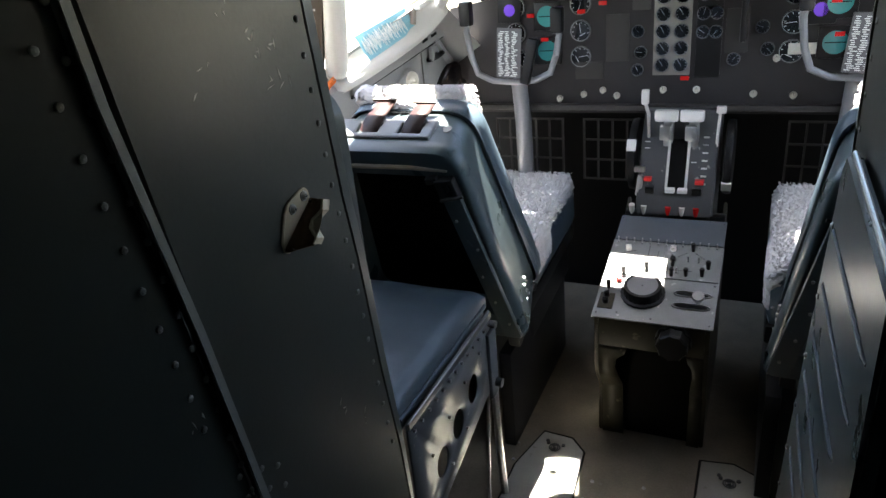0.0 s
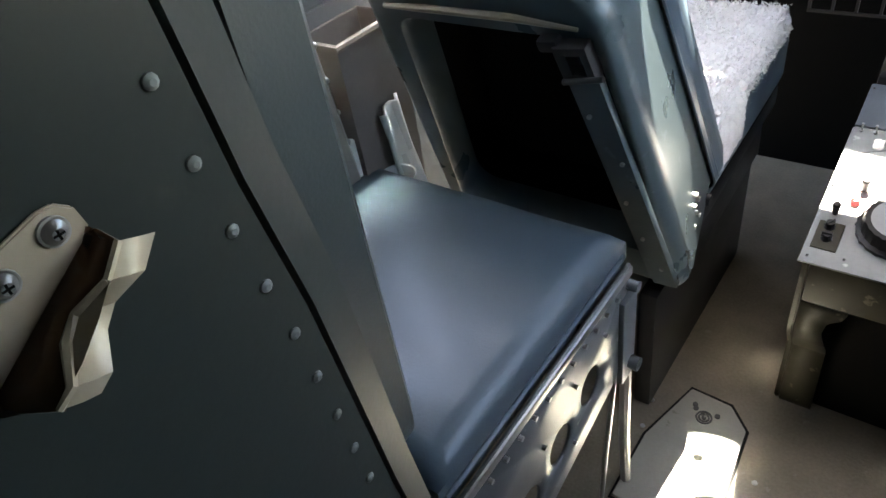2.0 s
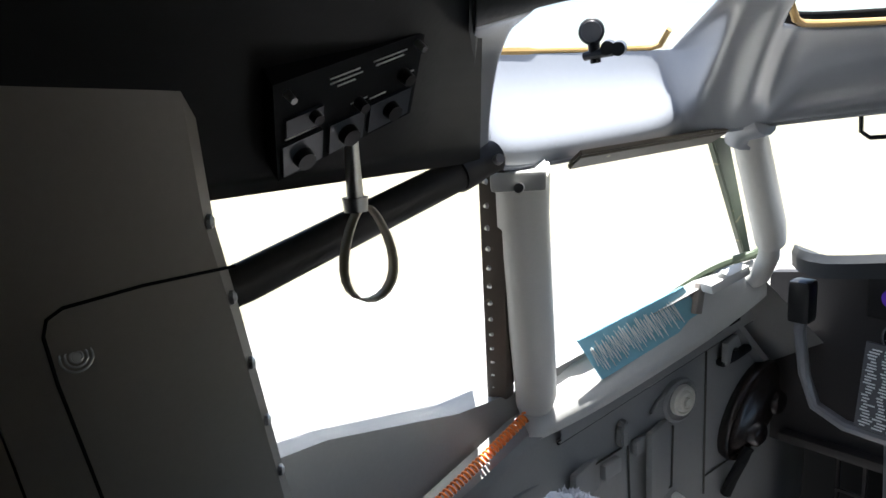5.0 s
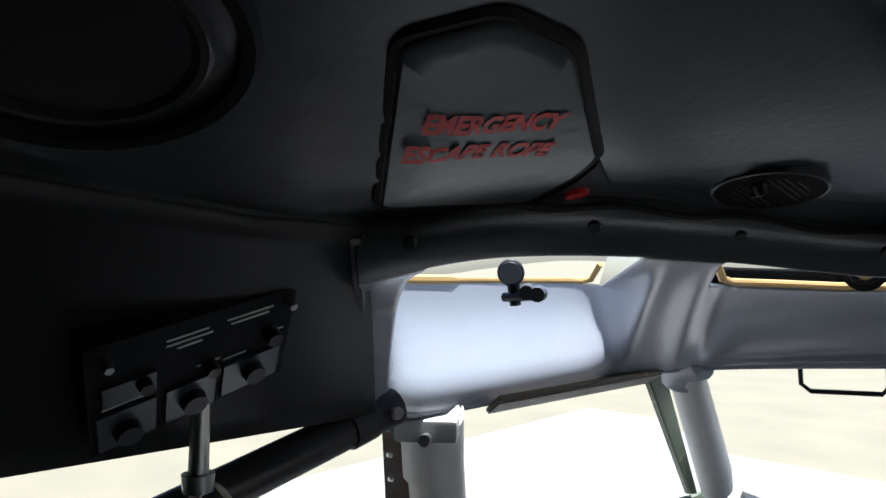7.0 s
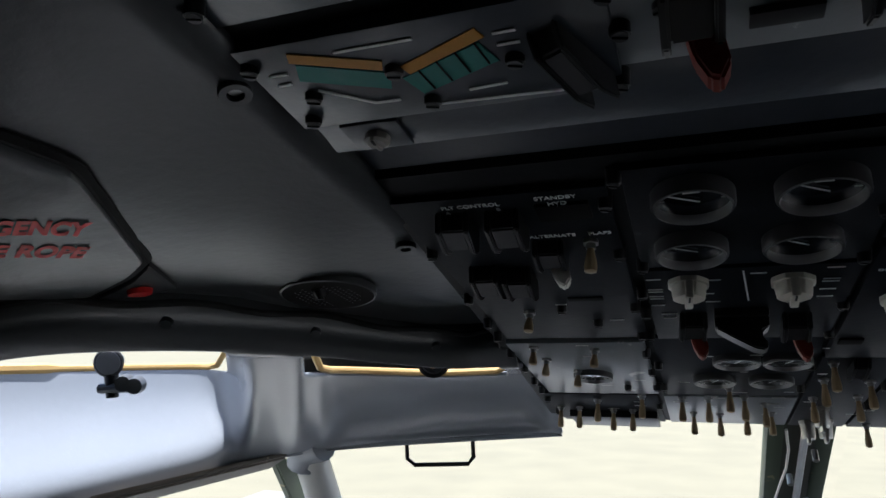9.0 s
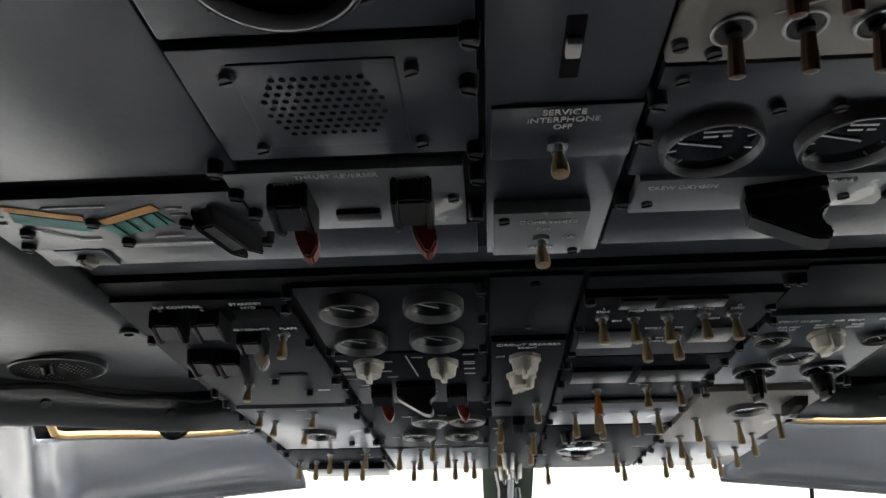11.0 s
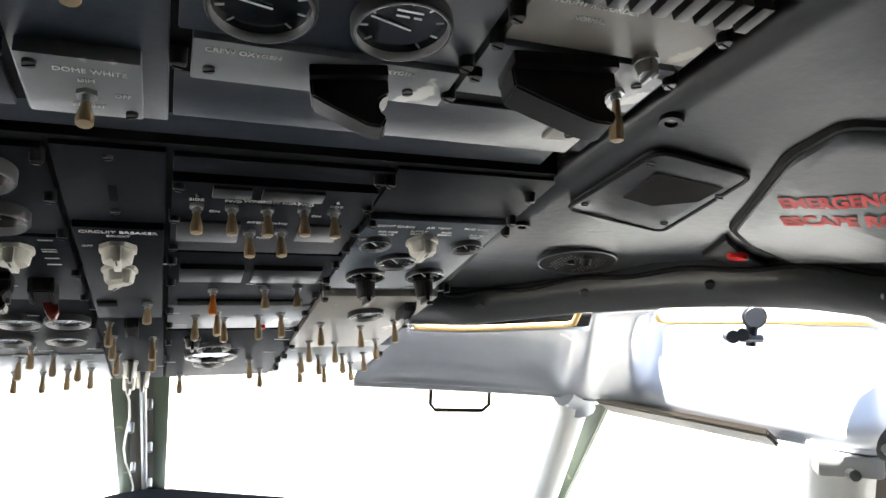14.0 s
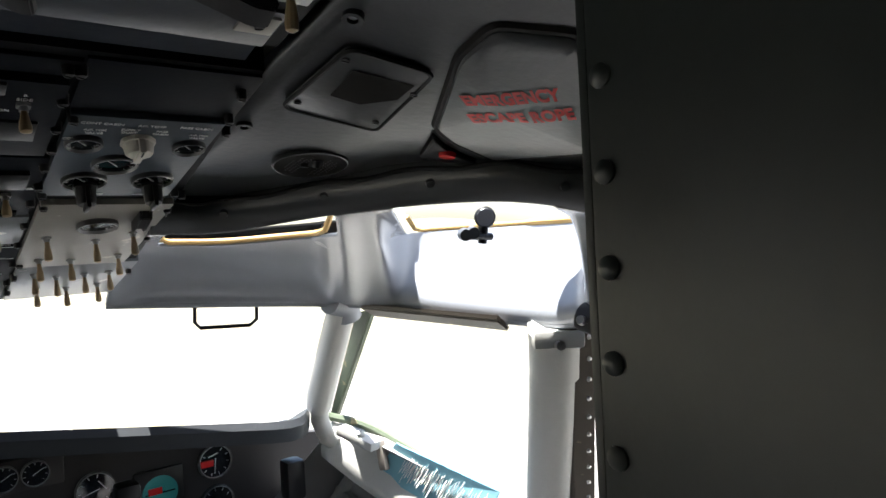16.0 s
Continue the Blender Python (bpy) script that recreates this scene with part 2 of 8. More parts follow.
def fused(name, *jobs, smooth=35):
    """One mesh of several materials: each job is (material, builder)."""
    bm = B()
    for k, (m, fn) in enumerate(jobs):
        before = set(bm.faces)
        fn(bm)
        for f in bm.faces:
            if f not in before:
                f.material_index = k
    return mesh_of(name, bm, [m for m, _ in jobs], smooth)


def disc(bm, z, r, seg=24, cx=0.0, cy=0.0):
    bm.faces.new([bm.verts.new((cx + r * math.cos(2 * math.pi * k / seg), cy + r * math.sin(2 * math.pi * k / seg), z)) for k in range(seg)])


def ring(bm, r0, r1, z0, z1, seg=24):
    """A bezel: outer radius r1 rises from z0 to z1, inner edge r0 falls back a little."""
    prof = [(r1, z0), (r1, z1 * 0.8), (r1 * 0.96, z1), (r0 * 1.03, z1), (r0, z1 * 0.75), (r0, z0)]
    loops = [[bm.verts.new((r * math.cos(2 * math.pi * k / seg), r * math.sin(2 * math.pi * k / seg), z)) for k in range(seg)] for r, z in prof]
    for a, b in zip(loops, loops[1:]):
        for k in range(seg):
            bm.faces.new((a[k], a[(k + 1) % seg], b[(k + 1) % seg], b[k]))


def bar(bm, x0, y0, x1, y1, w, z, h=0.0004):
    d = Vector((x1 - x0, y1 - y0, 0))
    n = Vector((-d.y, d.x, 0)).normalized() * w / 2
    a, b = Vector((x0, y0, z)), Vector((x1, y1, z))
    prism(bm, [a - n, b - n, b + n, a + n], (0, 0, h))


# ---- outside ----
bm = B()
box(bm, (-600, -600, -3.05), (600, 600, -3.0))
thing("ground", bm, M_GRASS, "dry yellow grass field around the parked aircraft", "ground", kind="structure")
bm = B()
box(bm, (-14, -60, -2.999), (60, 22, -2.99))
thing("pavement", bm, M_APRON, "pale concrete apron under the aircraft", "pavement", kind="structure")


# ---- the large structure ----
def ohz(y):
    return 1.913 - 0.225 * (y - 1.3) if y < 1.41 else 1.8865 - 0.275 * (y - 1.43)


bm = B()
box(bm, (-1.1, -1.2, -0.06), (1.1, 2.95, 0.0))
thing("floor", bm, M_FLOOR, "dark worn cockpit floor with scuffed paint", "floor", kind="structure")

# Trim line under the liner, and the lower edge of the cowl above the windows (left side).
TRIM = [(-0.565, 1.372, 1.816), (-0.505, 1.46, 1.834), (-0.445, 1.60, 1.834), (-0.355, 1.715, 1.821), (-0.287, 1.735, 1.822)]
LOW = [(-0.708, 1.495, 1.668), (-0.742, 1.60, 1.645), (-0.725, 1.84, 1.650), (-0.655, 2.045, 1.662), (-0.31, 2.085, 1.692)]


def liner_edge(x):
    """How far forward the ceiling liner reaches at x."""
    a = abs(x - C)
    pts = [(0.0, 1.74), (0.276, 1.735), (0.345, 1.715), (0.435, 1.60), (0.495, 1.46), (0.56, 1.36)]
    for (a0, y0), (a1, y1) in zip(pts, pts[1:]):
        if a <= a1:
            return y0 + (y1 - y0) * (a - a0) / (a1 - a0)
    return 1.36


def liner_z(x, y):
    z = zc(x, y if y > 0.8 else 0.8)
    return z + 0.0025 * noise.noise(Vector((x * 6, y * 6, 2.0)))


bm = B()
XS = [-0.57 + 1.14 * k / 57 for k in range(58)]
cols = []
for x in XS:
    y1 = liner_edge(C + x)
    cols.append([(C + x, -1.2 + (y1 + 1.2) * k / 40, liner_z(C + x, -1.2 + (y1 + 1.2) * k / 40)) for k in range(41)])
grid(bm, cols)
# the overhead panels hang in an opening of the liner
bmesh.ops.delete(bm, geom=[f for f in bm.faces if abs(f.calc_center_median().x - C) < 0.272 and f.calc_center_median().y > 0.83], context="FACES")
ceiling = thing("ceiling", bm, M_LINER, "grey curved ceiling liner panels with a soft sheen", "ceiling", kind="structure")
sol = ceiling.modifiers.new("thick", "SOLIDIFY")
sol.thickness, sol.offset = 0.012, 1.0

# an opaque crown over the ceiling
bm = B()
XR = [-1.12 + 2.24 * k / 32 for k in range(33)]
grid(bm, [[(x, y, 2.02 - 0.24 * max(0, y - 1.2) - 0.32 * max(0.0, abs(x) - 0.45) ** 1.0) for y in (-1.25, 0.0, 1.36)] for x in XR])
grid(bm, [[(x, y, 2.0 - 0.20 * (y - 1.2)) for y in [1.34 + (min(1.80, liner_edge(x) + 0.012) - 1.34) * f for f in (0, 0.3, 0.7, 1)]] for x in [-0.45 + k * 0.045 for k in range(21)]])
roof = thing("roof", bm, M_DARK, "dark fuselage crown above the ceiling", "roof", kind="structure")
roof.modifiers.new("thick", "SOLIDIFY").thickness = 0.02


def side_bay(s):
    return max(0.0, 1 - abs((s - 0.285) / 0.172) ** 8)


def low_at(s):
    """The place on the lower edge that lies across from s on the trim line."""
    if s < 0.2:
        return s
    f = (0.56 - s) / 0.36 if s < 0.56 else (s - 0.56) / 0.44
    return s + 0.185 * 0.5 * (1 + math.cos(math.pi * f))


def across(s):
    a, b = curve_at(TRIM, s), curve_at(LOW, low_at(s))
    return a, b, Vector((b.x - a.x, b.y - a.y, 0)).normalized()


def cowl_point(s, r):
    a, b, out = across(s)
    lip = a + out * 0.025 + Vector((0, 0, -0.037))
    rr = max(0.0, (r - 0.1) / 0.9)
    brow = a.lerp(lip, r / 0.1) - out * 0.006 * math.sin(math.pi * min(1.0, r / 0.1))
    front_bay = max(0.0, 1 - abs((s - 0.77) / 0.215) ** 10)
    ridge = math.exp(-((s - 0.525) / 0.022) ** 2)
    hollow = math.sin(math.pi * min(1.0, rr * 1.02)) ** 0.7 if rr > 0 else 0.0
    plain = lip.lerp(b, rr) + out * ((0.020 + 0.060 * front_bay - 0.034 * ridge) * hollow) + Vector((0, 0, 0.02 * hollow))
    w = side_bay(s)
    if r == 0:
        return a + out * 0.012 + Vector((0, 0, 0.035))
    if r < 0.1:
        return brow
    if w <= 0:
        return plain
    # the side bay: a brow, the window, then a ledge that falls back in to the lower edge
    far = b + out * 0.09
    far.z = 1.780
    if r < 0.42:
        q = lip.lerp(far, (r - 0.1) / 0.32)
    else:
        f = (r - 0.42) / 0.58
        shelf = b + out * 0.010 + Vector((0, 0, 0.034))
        if f < 0.72:
            q = far.lerp(shelf, f / 0.72) + out * 0.012 * math.sin(math.pi * f / 0.72)
        else:
            q = shelf.lerp(b, (f - 0.72) / 0.28) - out * 0.007 * math.sin(math.pi * (f - 0.72) / 0.28)
    return plain.lerp(q, w)


def in_bay(s, r):
    return (0.14 < s < 0.43 and 0.1 < r < 0.42) or (0.54 < s < 0.93 and 0.1 < r < 0.32)


def crown_edge(s):
    """How far out the fuselage skin covers the bays from inside."""
    a, b, out = across(s)
    full = Vector((b.x - a.x, b.y - a.y, 0)).length + 0.004
    e = a + out * min(full, max(0.03, (1.62 - a.y) / max(out.y, 0.1)))
    e.z = 1.868
    return e


SIDES = ((-1, "left"), (1, "right"))
for side, nm in SIDES:
    bm = B()
    N, R = 110, 40
    vs = [[bm.verts.new(S(side, cowl_point(i / N, j / R))) for j in range(R + 1)] for i in range(N + 1)]
    for i in range(N):
        for j in range(R):
            if not in_bay((i + 0.5) / N, (j + 0.5) / R):
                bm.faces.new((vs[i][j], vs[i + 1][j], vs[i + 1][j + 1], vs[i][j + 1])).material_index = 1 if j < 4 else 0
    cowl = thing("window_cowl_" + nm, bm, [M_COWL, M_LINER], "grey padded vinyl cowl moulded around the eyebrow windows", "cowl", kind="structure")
    so = cowl.modifiers.new("thick", "SOLIDIFY")
    so.thickness, so.offset = 0.006, 0
    cowl.modifiers.new("soft", "SUBSURF").levels = 1

    # fuselage skin over the bays
    bm = B()
    for s0, s1 in ((0.0, 0.528), (0.532, 1.0)):
        rows = []
        for k in range(31):
            sk = s0 + (s1 - s0) * k / 30
            a, b, out = across(sk)
            e = crown_edge(sk)
            i_ = a - out * 0.10
            rows.append([S(side, Vector((i_.x, i_.y, 1.95))), S(side, Vector((a.x, a.y, 1.915))), S(side, e), S(side, e + out * 0.004 + Vector((0, 0, 0.04)))])
        grid(bm, rows)
    outer = []
    for k in range(25):
        sk = 0.52 + 0.44 * k / 24
        a, b, out = across(sk)
        p = cowl_point(sk, 0.36) + out * 0.012
        q = b + out * 0.13
        outer.append([S(side, Vector((p.x, p.y, p.z + 0.022))), S(side, Vector((q.x, q.y, 1.715)))])
    grid(bm, outer)
    grid(bm, [[S(side, (x, y, 1.692)), S(side, (-0.81, y, 1.680))] for x, y in ((-0.704, -1.2), (-0.704, 0.0), (-0.704, 1.2), (-0.704, 1.485), (-0.77, 1.53))])
    thing("roof_" + nm, bm, M_DARK, "dark fuselage skin over the eyebrow windows", "roof", kind="structure").modifiers.new("thick", "SOLIDIFY").thickness = 0.006

    # eyebrow windows: amber-edged frames set in the bays
    for s0, s1, r0, r1 in ((0.148, 0.425, 0.10, 0.415), (0.545, 0.93, 0.10, 0.31)):
        first = s0 < 0.5
        win = holder("eyebrow_window", S(side, cowl_point((s0 + s1) / 2, (r0 + r1) / 2)), "small eyebrow window with a worn amber frame edge", "window", kind="structure")
        bm = B()
        line = []
        n = 30
        for k in range(n + 1):
            sk = s0 + (s1 - s0) * k / n
            e = abs(2 * k / n - 1)
            line.append(S(side, cowl_point(sk, r1) + across(sk)[2] * 0.006 + Vector((0, 0, 0.022 * max(0.0, (e - 0.9) / 0.1) ** 2 + 0.002))))
        tube(bm, line, [0.0065 if first and k < 16 else 0.004 for k in range(n + 1)], 8)
        part("frame", bm, M_WOOD, win, "worn amber frame edge")
        bm = B()
        grid(bm, [[S(side, cowl_point(s0 + (s1 - s0) * k / 12, r1) + across(s0 + (s1 - s0) * k / 12)[2] * 0.02), S(side, crown_edge(s0 + (s1 - s0) * k / 12) + Vector((0, 0, 0.004)))] for k in range(13)])
        pane = part("pane", bm, M_GLASSW, win, "clear glass pane")
        pane.visible_shadow = False

    # piping under the trim line
    bm = B()
    tube(bm, [S(side, curve_at(TRIM, k / 40) + Vector((0.0, -0.002, -0.004 + 0.002 * math.sin(k * 0.9)))) for k in range(41)], 0.0026, 8)
    thing("seam_" + nm, bm, M_RUBBER, "dark seam between the ceiling liner and the cowl", "seam", kind="structure")
    bm = B()
    tube(bm, [S(side, curve_at(LOW, k / 60) + Vector((-0.002, 0, 0.0))) for k in range(61)], 0.0055, 8)
    thing("trim_" + nm, bm, M_COWL, "padded grey trim roll along the window cowl", "trim", kind="structure")

    # side panel behind the cowl, above the rear side window
    bm = B()
    rows = []
    for j in range(11):
        f = j / 10
        rows.append([S(side, Vector((-0.562 - 0.146 * f, y, (zc(-0.562, max(y, 0.8)) + 0.005) * (1 - f) + 1.669 * f + 0.012 * math.sin(math.pi * f)))) for y in (-1.2, 0.0, 0.6, 0.8, 1.0, 1.2, 1.3, 1.374 + 0.122 * f)])
    grid(bm, rows)
    sp = thing("wall_upper_" + nm, bm, M_UPPERSHADE, "grey upper side panel above the rear side window, shade in its colour", "wall", kind="structure")
    sp.modifiers.new("thick", "SOLIDIFY").thickness = 0.012
    bm = B()
    tube(bm, [S(side, (-0.562, y, zc(-0.562, max(y, 0.8)) - 0.002)) for y in (0.6, 0.8, 0.9, 1.05, 1.2, 1.37)], 0.006)
    tube(bm, [S(side, (-0.708, y, 1.668)) for y in (0.6, 0.9, 1.2, 1.49)], 0.007)
    tube(bm, [S(side, curve_at([(-0.565, 1.372, 1.813), (-0.638, 1.432, 1.752), (-0.708, 1.495, 1.668)], k / 12)) for k in range(13)], 0.008)
    thing("trim_rear_" + nm, bm, M_LINER, "grey trim roll on the upper side panel", "trim", kind="structure")

    # tubular posts with their clamps
    post = holder("front_post", S(side, (-0.745, 2.26, 1.44)), "light grey tubular post between windshield and side window", "post", "window posts")
    bm = B()
    tube(bm, [S(side, p) for p in ((-0.675, 2.045, 1.668), (-0.69, 2.066, 1.64), (-0.728, 2.225, 1.475), (-0.74, 2.262, 1.437))], [0.022, 0.026, 0.029, 0.027], 16)
    part("tube", bm, M_POST, post)
    bm = B()
    tube(bm, [S(side, p) for p in ((-0.738, 2.255, 1.445), (-0.752, 2.285, 1.40), (-0.775, 2.30, 1.355), (-0.79, 2.30, 1.345))], 0.019, 14)
    part("base", bm, M_POST, post)
    bm = B()
    tube(bm, [S(side, p) for p in ((-0.655, 2.04, 1.668), (-0.69, 2.05, 1.660), (-0.700, 2.06, 1.635))], [0.024, 0.028, 0.026], 12)
    part("clamp", bm, M_COWL, post)
    post = holder("side_post", S(side, (-0.955, 1.835, 1.2)), "thick light grey tubular post between the side windows", "post", "window posts")
    bm = B()
    tube(bm, [S(side, p) for p in ((-0.754, 1.612, 1.644), (-0.760, 1.618, 1.63), (-0.94, 1.83, 1.225), (-0.952, 1.838, 1.20))], [0.033, 0.035, 0.036, 0.033], 18)
    part("tube", bm, M_POST, post)
    bm = B()
    rod(bm, S(side, (-0.757, 1.614, 1.640)), S(side, (-0.785, 1.644, 1.578)), 0.0385, 0.0375, 18)
    part("collar", bm, M_POST, post)
    bm = B()
    box(bm, (-0.033, -0.027, -0.024), (0.033, 0.027, 0.0), 0.006, Matrix.Translation(S(side, (-0.748, 1.606, 1.640))) @ Matrix.Rotation(radians(-40 * side), 4, "Z"))
    part("bracket", bm, M_POST, post)
    bm = B()
    rod(bm, S(side, (-0.728, 1.585, 1.622)), S(side, (-0.716, 1.570, 1.624)), 0.006, seg=10)
    part("screw", bm, M_STEEL, post)

    # window frame edge behind the thick post, with rivets
    bm = B()
    prism(bm, [S(side, p) for p in ((-0.742, 1.575, 1.645), (-0.772, 1.562, 1.64), (-1.012, 1.782, 1.20), (-0.985, 1.80, 1.20))], (0, 0.02, 0.0))
    fr = thing("window_frame_" + nm, bm, M_BROWNF, "riveted dark frame edge of the rear side window", "frame", kind="structure")
    RV = fused("rivet", (M_STEEL, lambda b: rod(b, (0, 0, -0.001), (0, 0, 0.003), 0.0038, 0.0022, 8)))
    for k in range(14):
        p = S(side, Vector((-0.762, 1.565, 1.63)).lerp(Vector((-1.0, 1.788, 1.21)), k / 13)) + Vector((0, -0.002, 0))
        piece_m = Matrix.Translation(p) @ Matrix.Rotation(radians(90), 4, "X")
        o = new("rivet", RV)
        o.matrix_basis = piece_m
        o.parent = fr

    # diagonal brace
    br = holder("diagonal_brace", S(side, (-0.712, 1.4, 1.63)), "dark grey brace tube crossing the rear side window", "brace", "braces")
    bm = B()
    tube(bm, [S(side, p) for p in ((-0.712, 1.53, 1.664), (-0.714, 1.50, 1.656), (-0.712, 1.235, 1.590), (-0.722, 1.20, 1.580))], 0.0175, 14)
    part("tube", bm, M_BRACE, br)
    bm = B()
    rod(bm, S(side, (-0.713, 1.475, 1.650)), S(side, (-0.713, 1.500, 1.657)), 0.0195, 0.0195, 16)
    part("end_fitting", bm, M_BRACE, br)
    bm = B()
    rod(bm, S(side, (-0.690, 1.513, 1.662)), S(side, (-0.684, 1.511, 1.664)), 0.006, 0.005, 10)
    part("bolt", bm, M_STEEL, br)

    # side wall: sill, slanted board, rail and lower wall, lofted along the cockpit
    stations = [0.7, 1.1, 1.45, 1.70, 1.80, 1.90, 2.05, 2.20, 2.32, 2.50, 2.70]
    prof = []

    def zr(y):
        """Height of the rail along the wall."""
        return 1.055 + 0.295 * (y - 1.406) if y < 1.85 else 1.186 + 0.22 * (min(y, 2.34) - 1.85) - (0.2 if y > 2.4 else 0.0)
    for y in stations:
        k = min(1.0, max(0.0, (y - 1.75) / 0.5))
        zs = 1.27 - 0.2 * max(0, min(0.36, y - 1.40)) + 0.20 * k - 0.027 * k
        xo = -1.00 + 0.195 * k + (0.08 if y > 2.4 else 0.0)
        zs -= 0.2 if y > 2.4 else 0.0
        wl = -0.955 + 0.165 * max(0.0, min(0.7, y - 1.80))
        prof.append([S(side, p) for p in ((xo - 0.06, y, zs + 0.0), (xo, y, zs), (min(xo + 0.014, wl - 0.02), y, zs - 0.085), (wl - 0.023, y, zr(y)), (wl + 0.010, y, zr(y) - 0.006), (wl + 0.023, y, zr(y) - 0.014), (wl + 0.025, y, zr(y) - 0.035), (wl + 0.007, y, zr(y) - 0.045), (wl + 0.010, y, 0.75), (wl - 0.015, y, 0.35), (wl, y, 0.0))])
    bm = B()
    grid(bm, prof)
    w = thing("wall_side_" + nm, bm, M_WALL, "grey painted side wall with a rail below the windows", "wall", kind="structure", smooth=50)
    w.modifiers.new("thick", "SOLIDIFY").thickness = 0.01
    for y0, y1, z0, z1 in ((1.425, 1.57, 0.905, 1.0), (1.70, 1.86, 0.985, 1.045), (1.885, 2.03, 0.985, 1.05), (2.075, 2.235, 0.905, 1.07), (1.70, 2.03, 0.80, 0.965), (2.30, 2.44, 1.15, 1.2)):
        wy = -0.955 + 0.165 * max(0.0, min(0.7, (y0 + y1) / 2 - 1.80)) + 0.008
        bm = B()
        box(bm, (-0.008, -(y1 - y0) / 2, -(z1 - z0) / 2), (0.006, (y1 - y0) / 2, (z1 - z0) / 2), 0.004, Matrix.Translation(S(side, (wy, (y0 + y1) / 2, (z0 + z1) / 2))) @ Matrix.Rotation(math.atan2(-0.165 * (1 if y0 > 1.8 else 0), 1) * -side * -1, 4, "Z"))
        part("wall_panel", bm, M_WALL, w)
    # light sill board in front of the thick post
    bm = B()
    outer = [(-0.985, 1.82, 1.20), (-0.935, 1.96, 1.26), (-0.865, 2.20, 1.34), (-0.805, 2.33, 1.375)]
    inner = [(-0.935, 1.80, 1.155), (-0.890, 1.96, 1.187), (-0.830, 2.22, 1.255), (-0.765, 2.31, 1.332)]
    rows = []
    for k in range(13):
        p, q = curve_at(outer, k / 12), curve_at(inner, k / 12)
        rows.append([S(side, p), S(side, p.lerp(q, 0.85) + Vector((0, 0, 0.004))), S(side, q), S(side, q + Vector((-0.002, 0, -0.016))), S(side, q + Vector((-0.02, 0, -0.022)))])
    grid(bm, rows)
    so = thing("sill_" + nm, bm, M_POST, "light grey window sill board with a rounded edge", "sill", kind="structure", smooth=70)
    so.modifiers.new("thick", "SOLIDIFY").thickness = 0.004
    # window rim in olive at the lower edge of the front side window
    bm = B()
    tube(bm, [S(side, curve_at([(-0.69, 2.09, 1.655), (-0.735, 2.24, 1.50), (-0.785, 2.335, 1.40), (-0.86, 2.22, 1.36), (-0.97, 1.86, 1.22)], k / 30)) for k in range(31)], 0.009, 8)
    prism(bm, [S(side, p) for p in ((-0.736, 2.035, 1.643), (-0.735, 2.09, 1.637), (-0.848, 2.42, 1.365), (-0.845, 2.38, 1.373))], (side * 0.012, 0, 0), 0.002)
    thing("window_seal_" + nm, bm, M_OLIVE, "olive rubber seal around the side window", "seal", kind="structure")
    # panes of the side windows and the windshield
    for nm2, pts in (("side_window", ((-0.70, 2.08, 1.665), (-0.745, 1.62, 1.65), (-0.99, 1.83, 1.20), (-0.83, 2.34, 1.37))), ("rear_side_window", ((-0.735, 1.59, 1.66), (-0.72, 0.8, 1.675), (-1.06, 0.8, 1.24), (-1.02, 1.79, 1.18))), ("windshield", ((-0.02, 2.12, 1.70), (-0.68, 2.07, 1.67), (-0.78, 2.36, 1.36), (-0.02, 2.62, 1.36)))):
        win = holder(nm2 + "_" + nm, S(side, pts[0]), "clear cockpit window glass with bright daylight", "window", kind="structure")
        bm = B()
        o = Vector((side * 0.045, 0.03 if nm2 == "windshield" else 0.0, 0.0))
        bm.faces.new([bm.verts.new(S(side, p) + o) for p in pts])
        pane = part("pane", bm, M_GLASSW, win, "clear glass pane")
        pane.visible_shadow = nm2 == "rear_side_window"

# added slabs forward of the overhead panel that keep sun off the floor
for x0, x1, up in ((-0.40, -0.285, 0.045), (-0.075, 0.29, 0.0)):
    bm = B()
    prism(bm, [(x0, 2.05, 1.722 + up), (x1, 2.05, 1.722 + up), (x1, 2.215, 1.713 + up), (x0, 2.215, 1.713 + up)], (0, 0, 0.03), 0.003)
    thing("sun_blocker", bm, M_DARK, "dark slab added above the windshield to block sun", "header", kind="structure")

# centre windshield post
cp = holder("centre_post", (C, 2.4, 1.55), "olive centre windshield post with a pale pulley cord", "post")
for dx, m, w in ((-0.028, M_OLIVE, 0.012), (0.028, M_OLIVE, 0.012), (0.0, M_SEAL, 0.022)):
    bm = B()
    box(bm, (-w, -0.02, 0.0), (w, 0.02, 0.62), 0.002, Matrix.Translation((C + dx, 2.66, 1.38)) @ Matrix.Rotation(radians(56), 4, "X"))
    part("rail", bm, m, cp)
bm = B()
tube(bm, [(C + 0.004, 2.14, 1.70), (C + 0.004, 2.35, 1.56), (C + 0.004, 2.6, 1.40)], 0.005)
part("rod", bm, M_ALU, cp)
bm = B()
tube(bm, [(C - 0.02 + 0.006 * math.sin(k * 1.1), 2.13 + 0.044 * k, 1.70 - 0.030 * k) for k in range(10)], 0.0018, 6)
part("cord", bm, M_WHITE, cp)
for k in range(7):
    bm = B()
    rod(bm, (C + (-0.012 if k % 2 else 0.014), 2.16 + 0.06 * k, 1.672 - 0.041 * k), (C + (-0.012 if k % 2 else 0.014), 2.15 + 0.06 * k, 1.66 - 0.041 * k), 0.004, seg=8)
    part("bolt", bm, M_STEEL, cp)

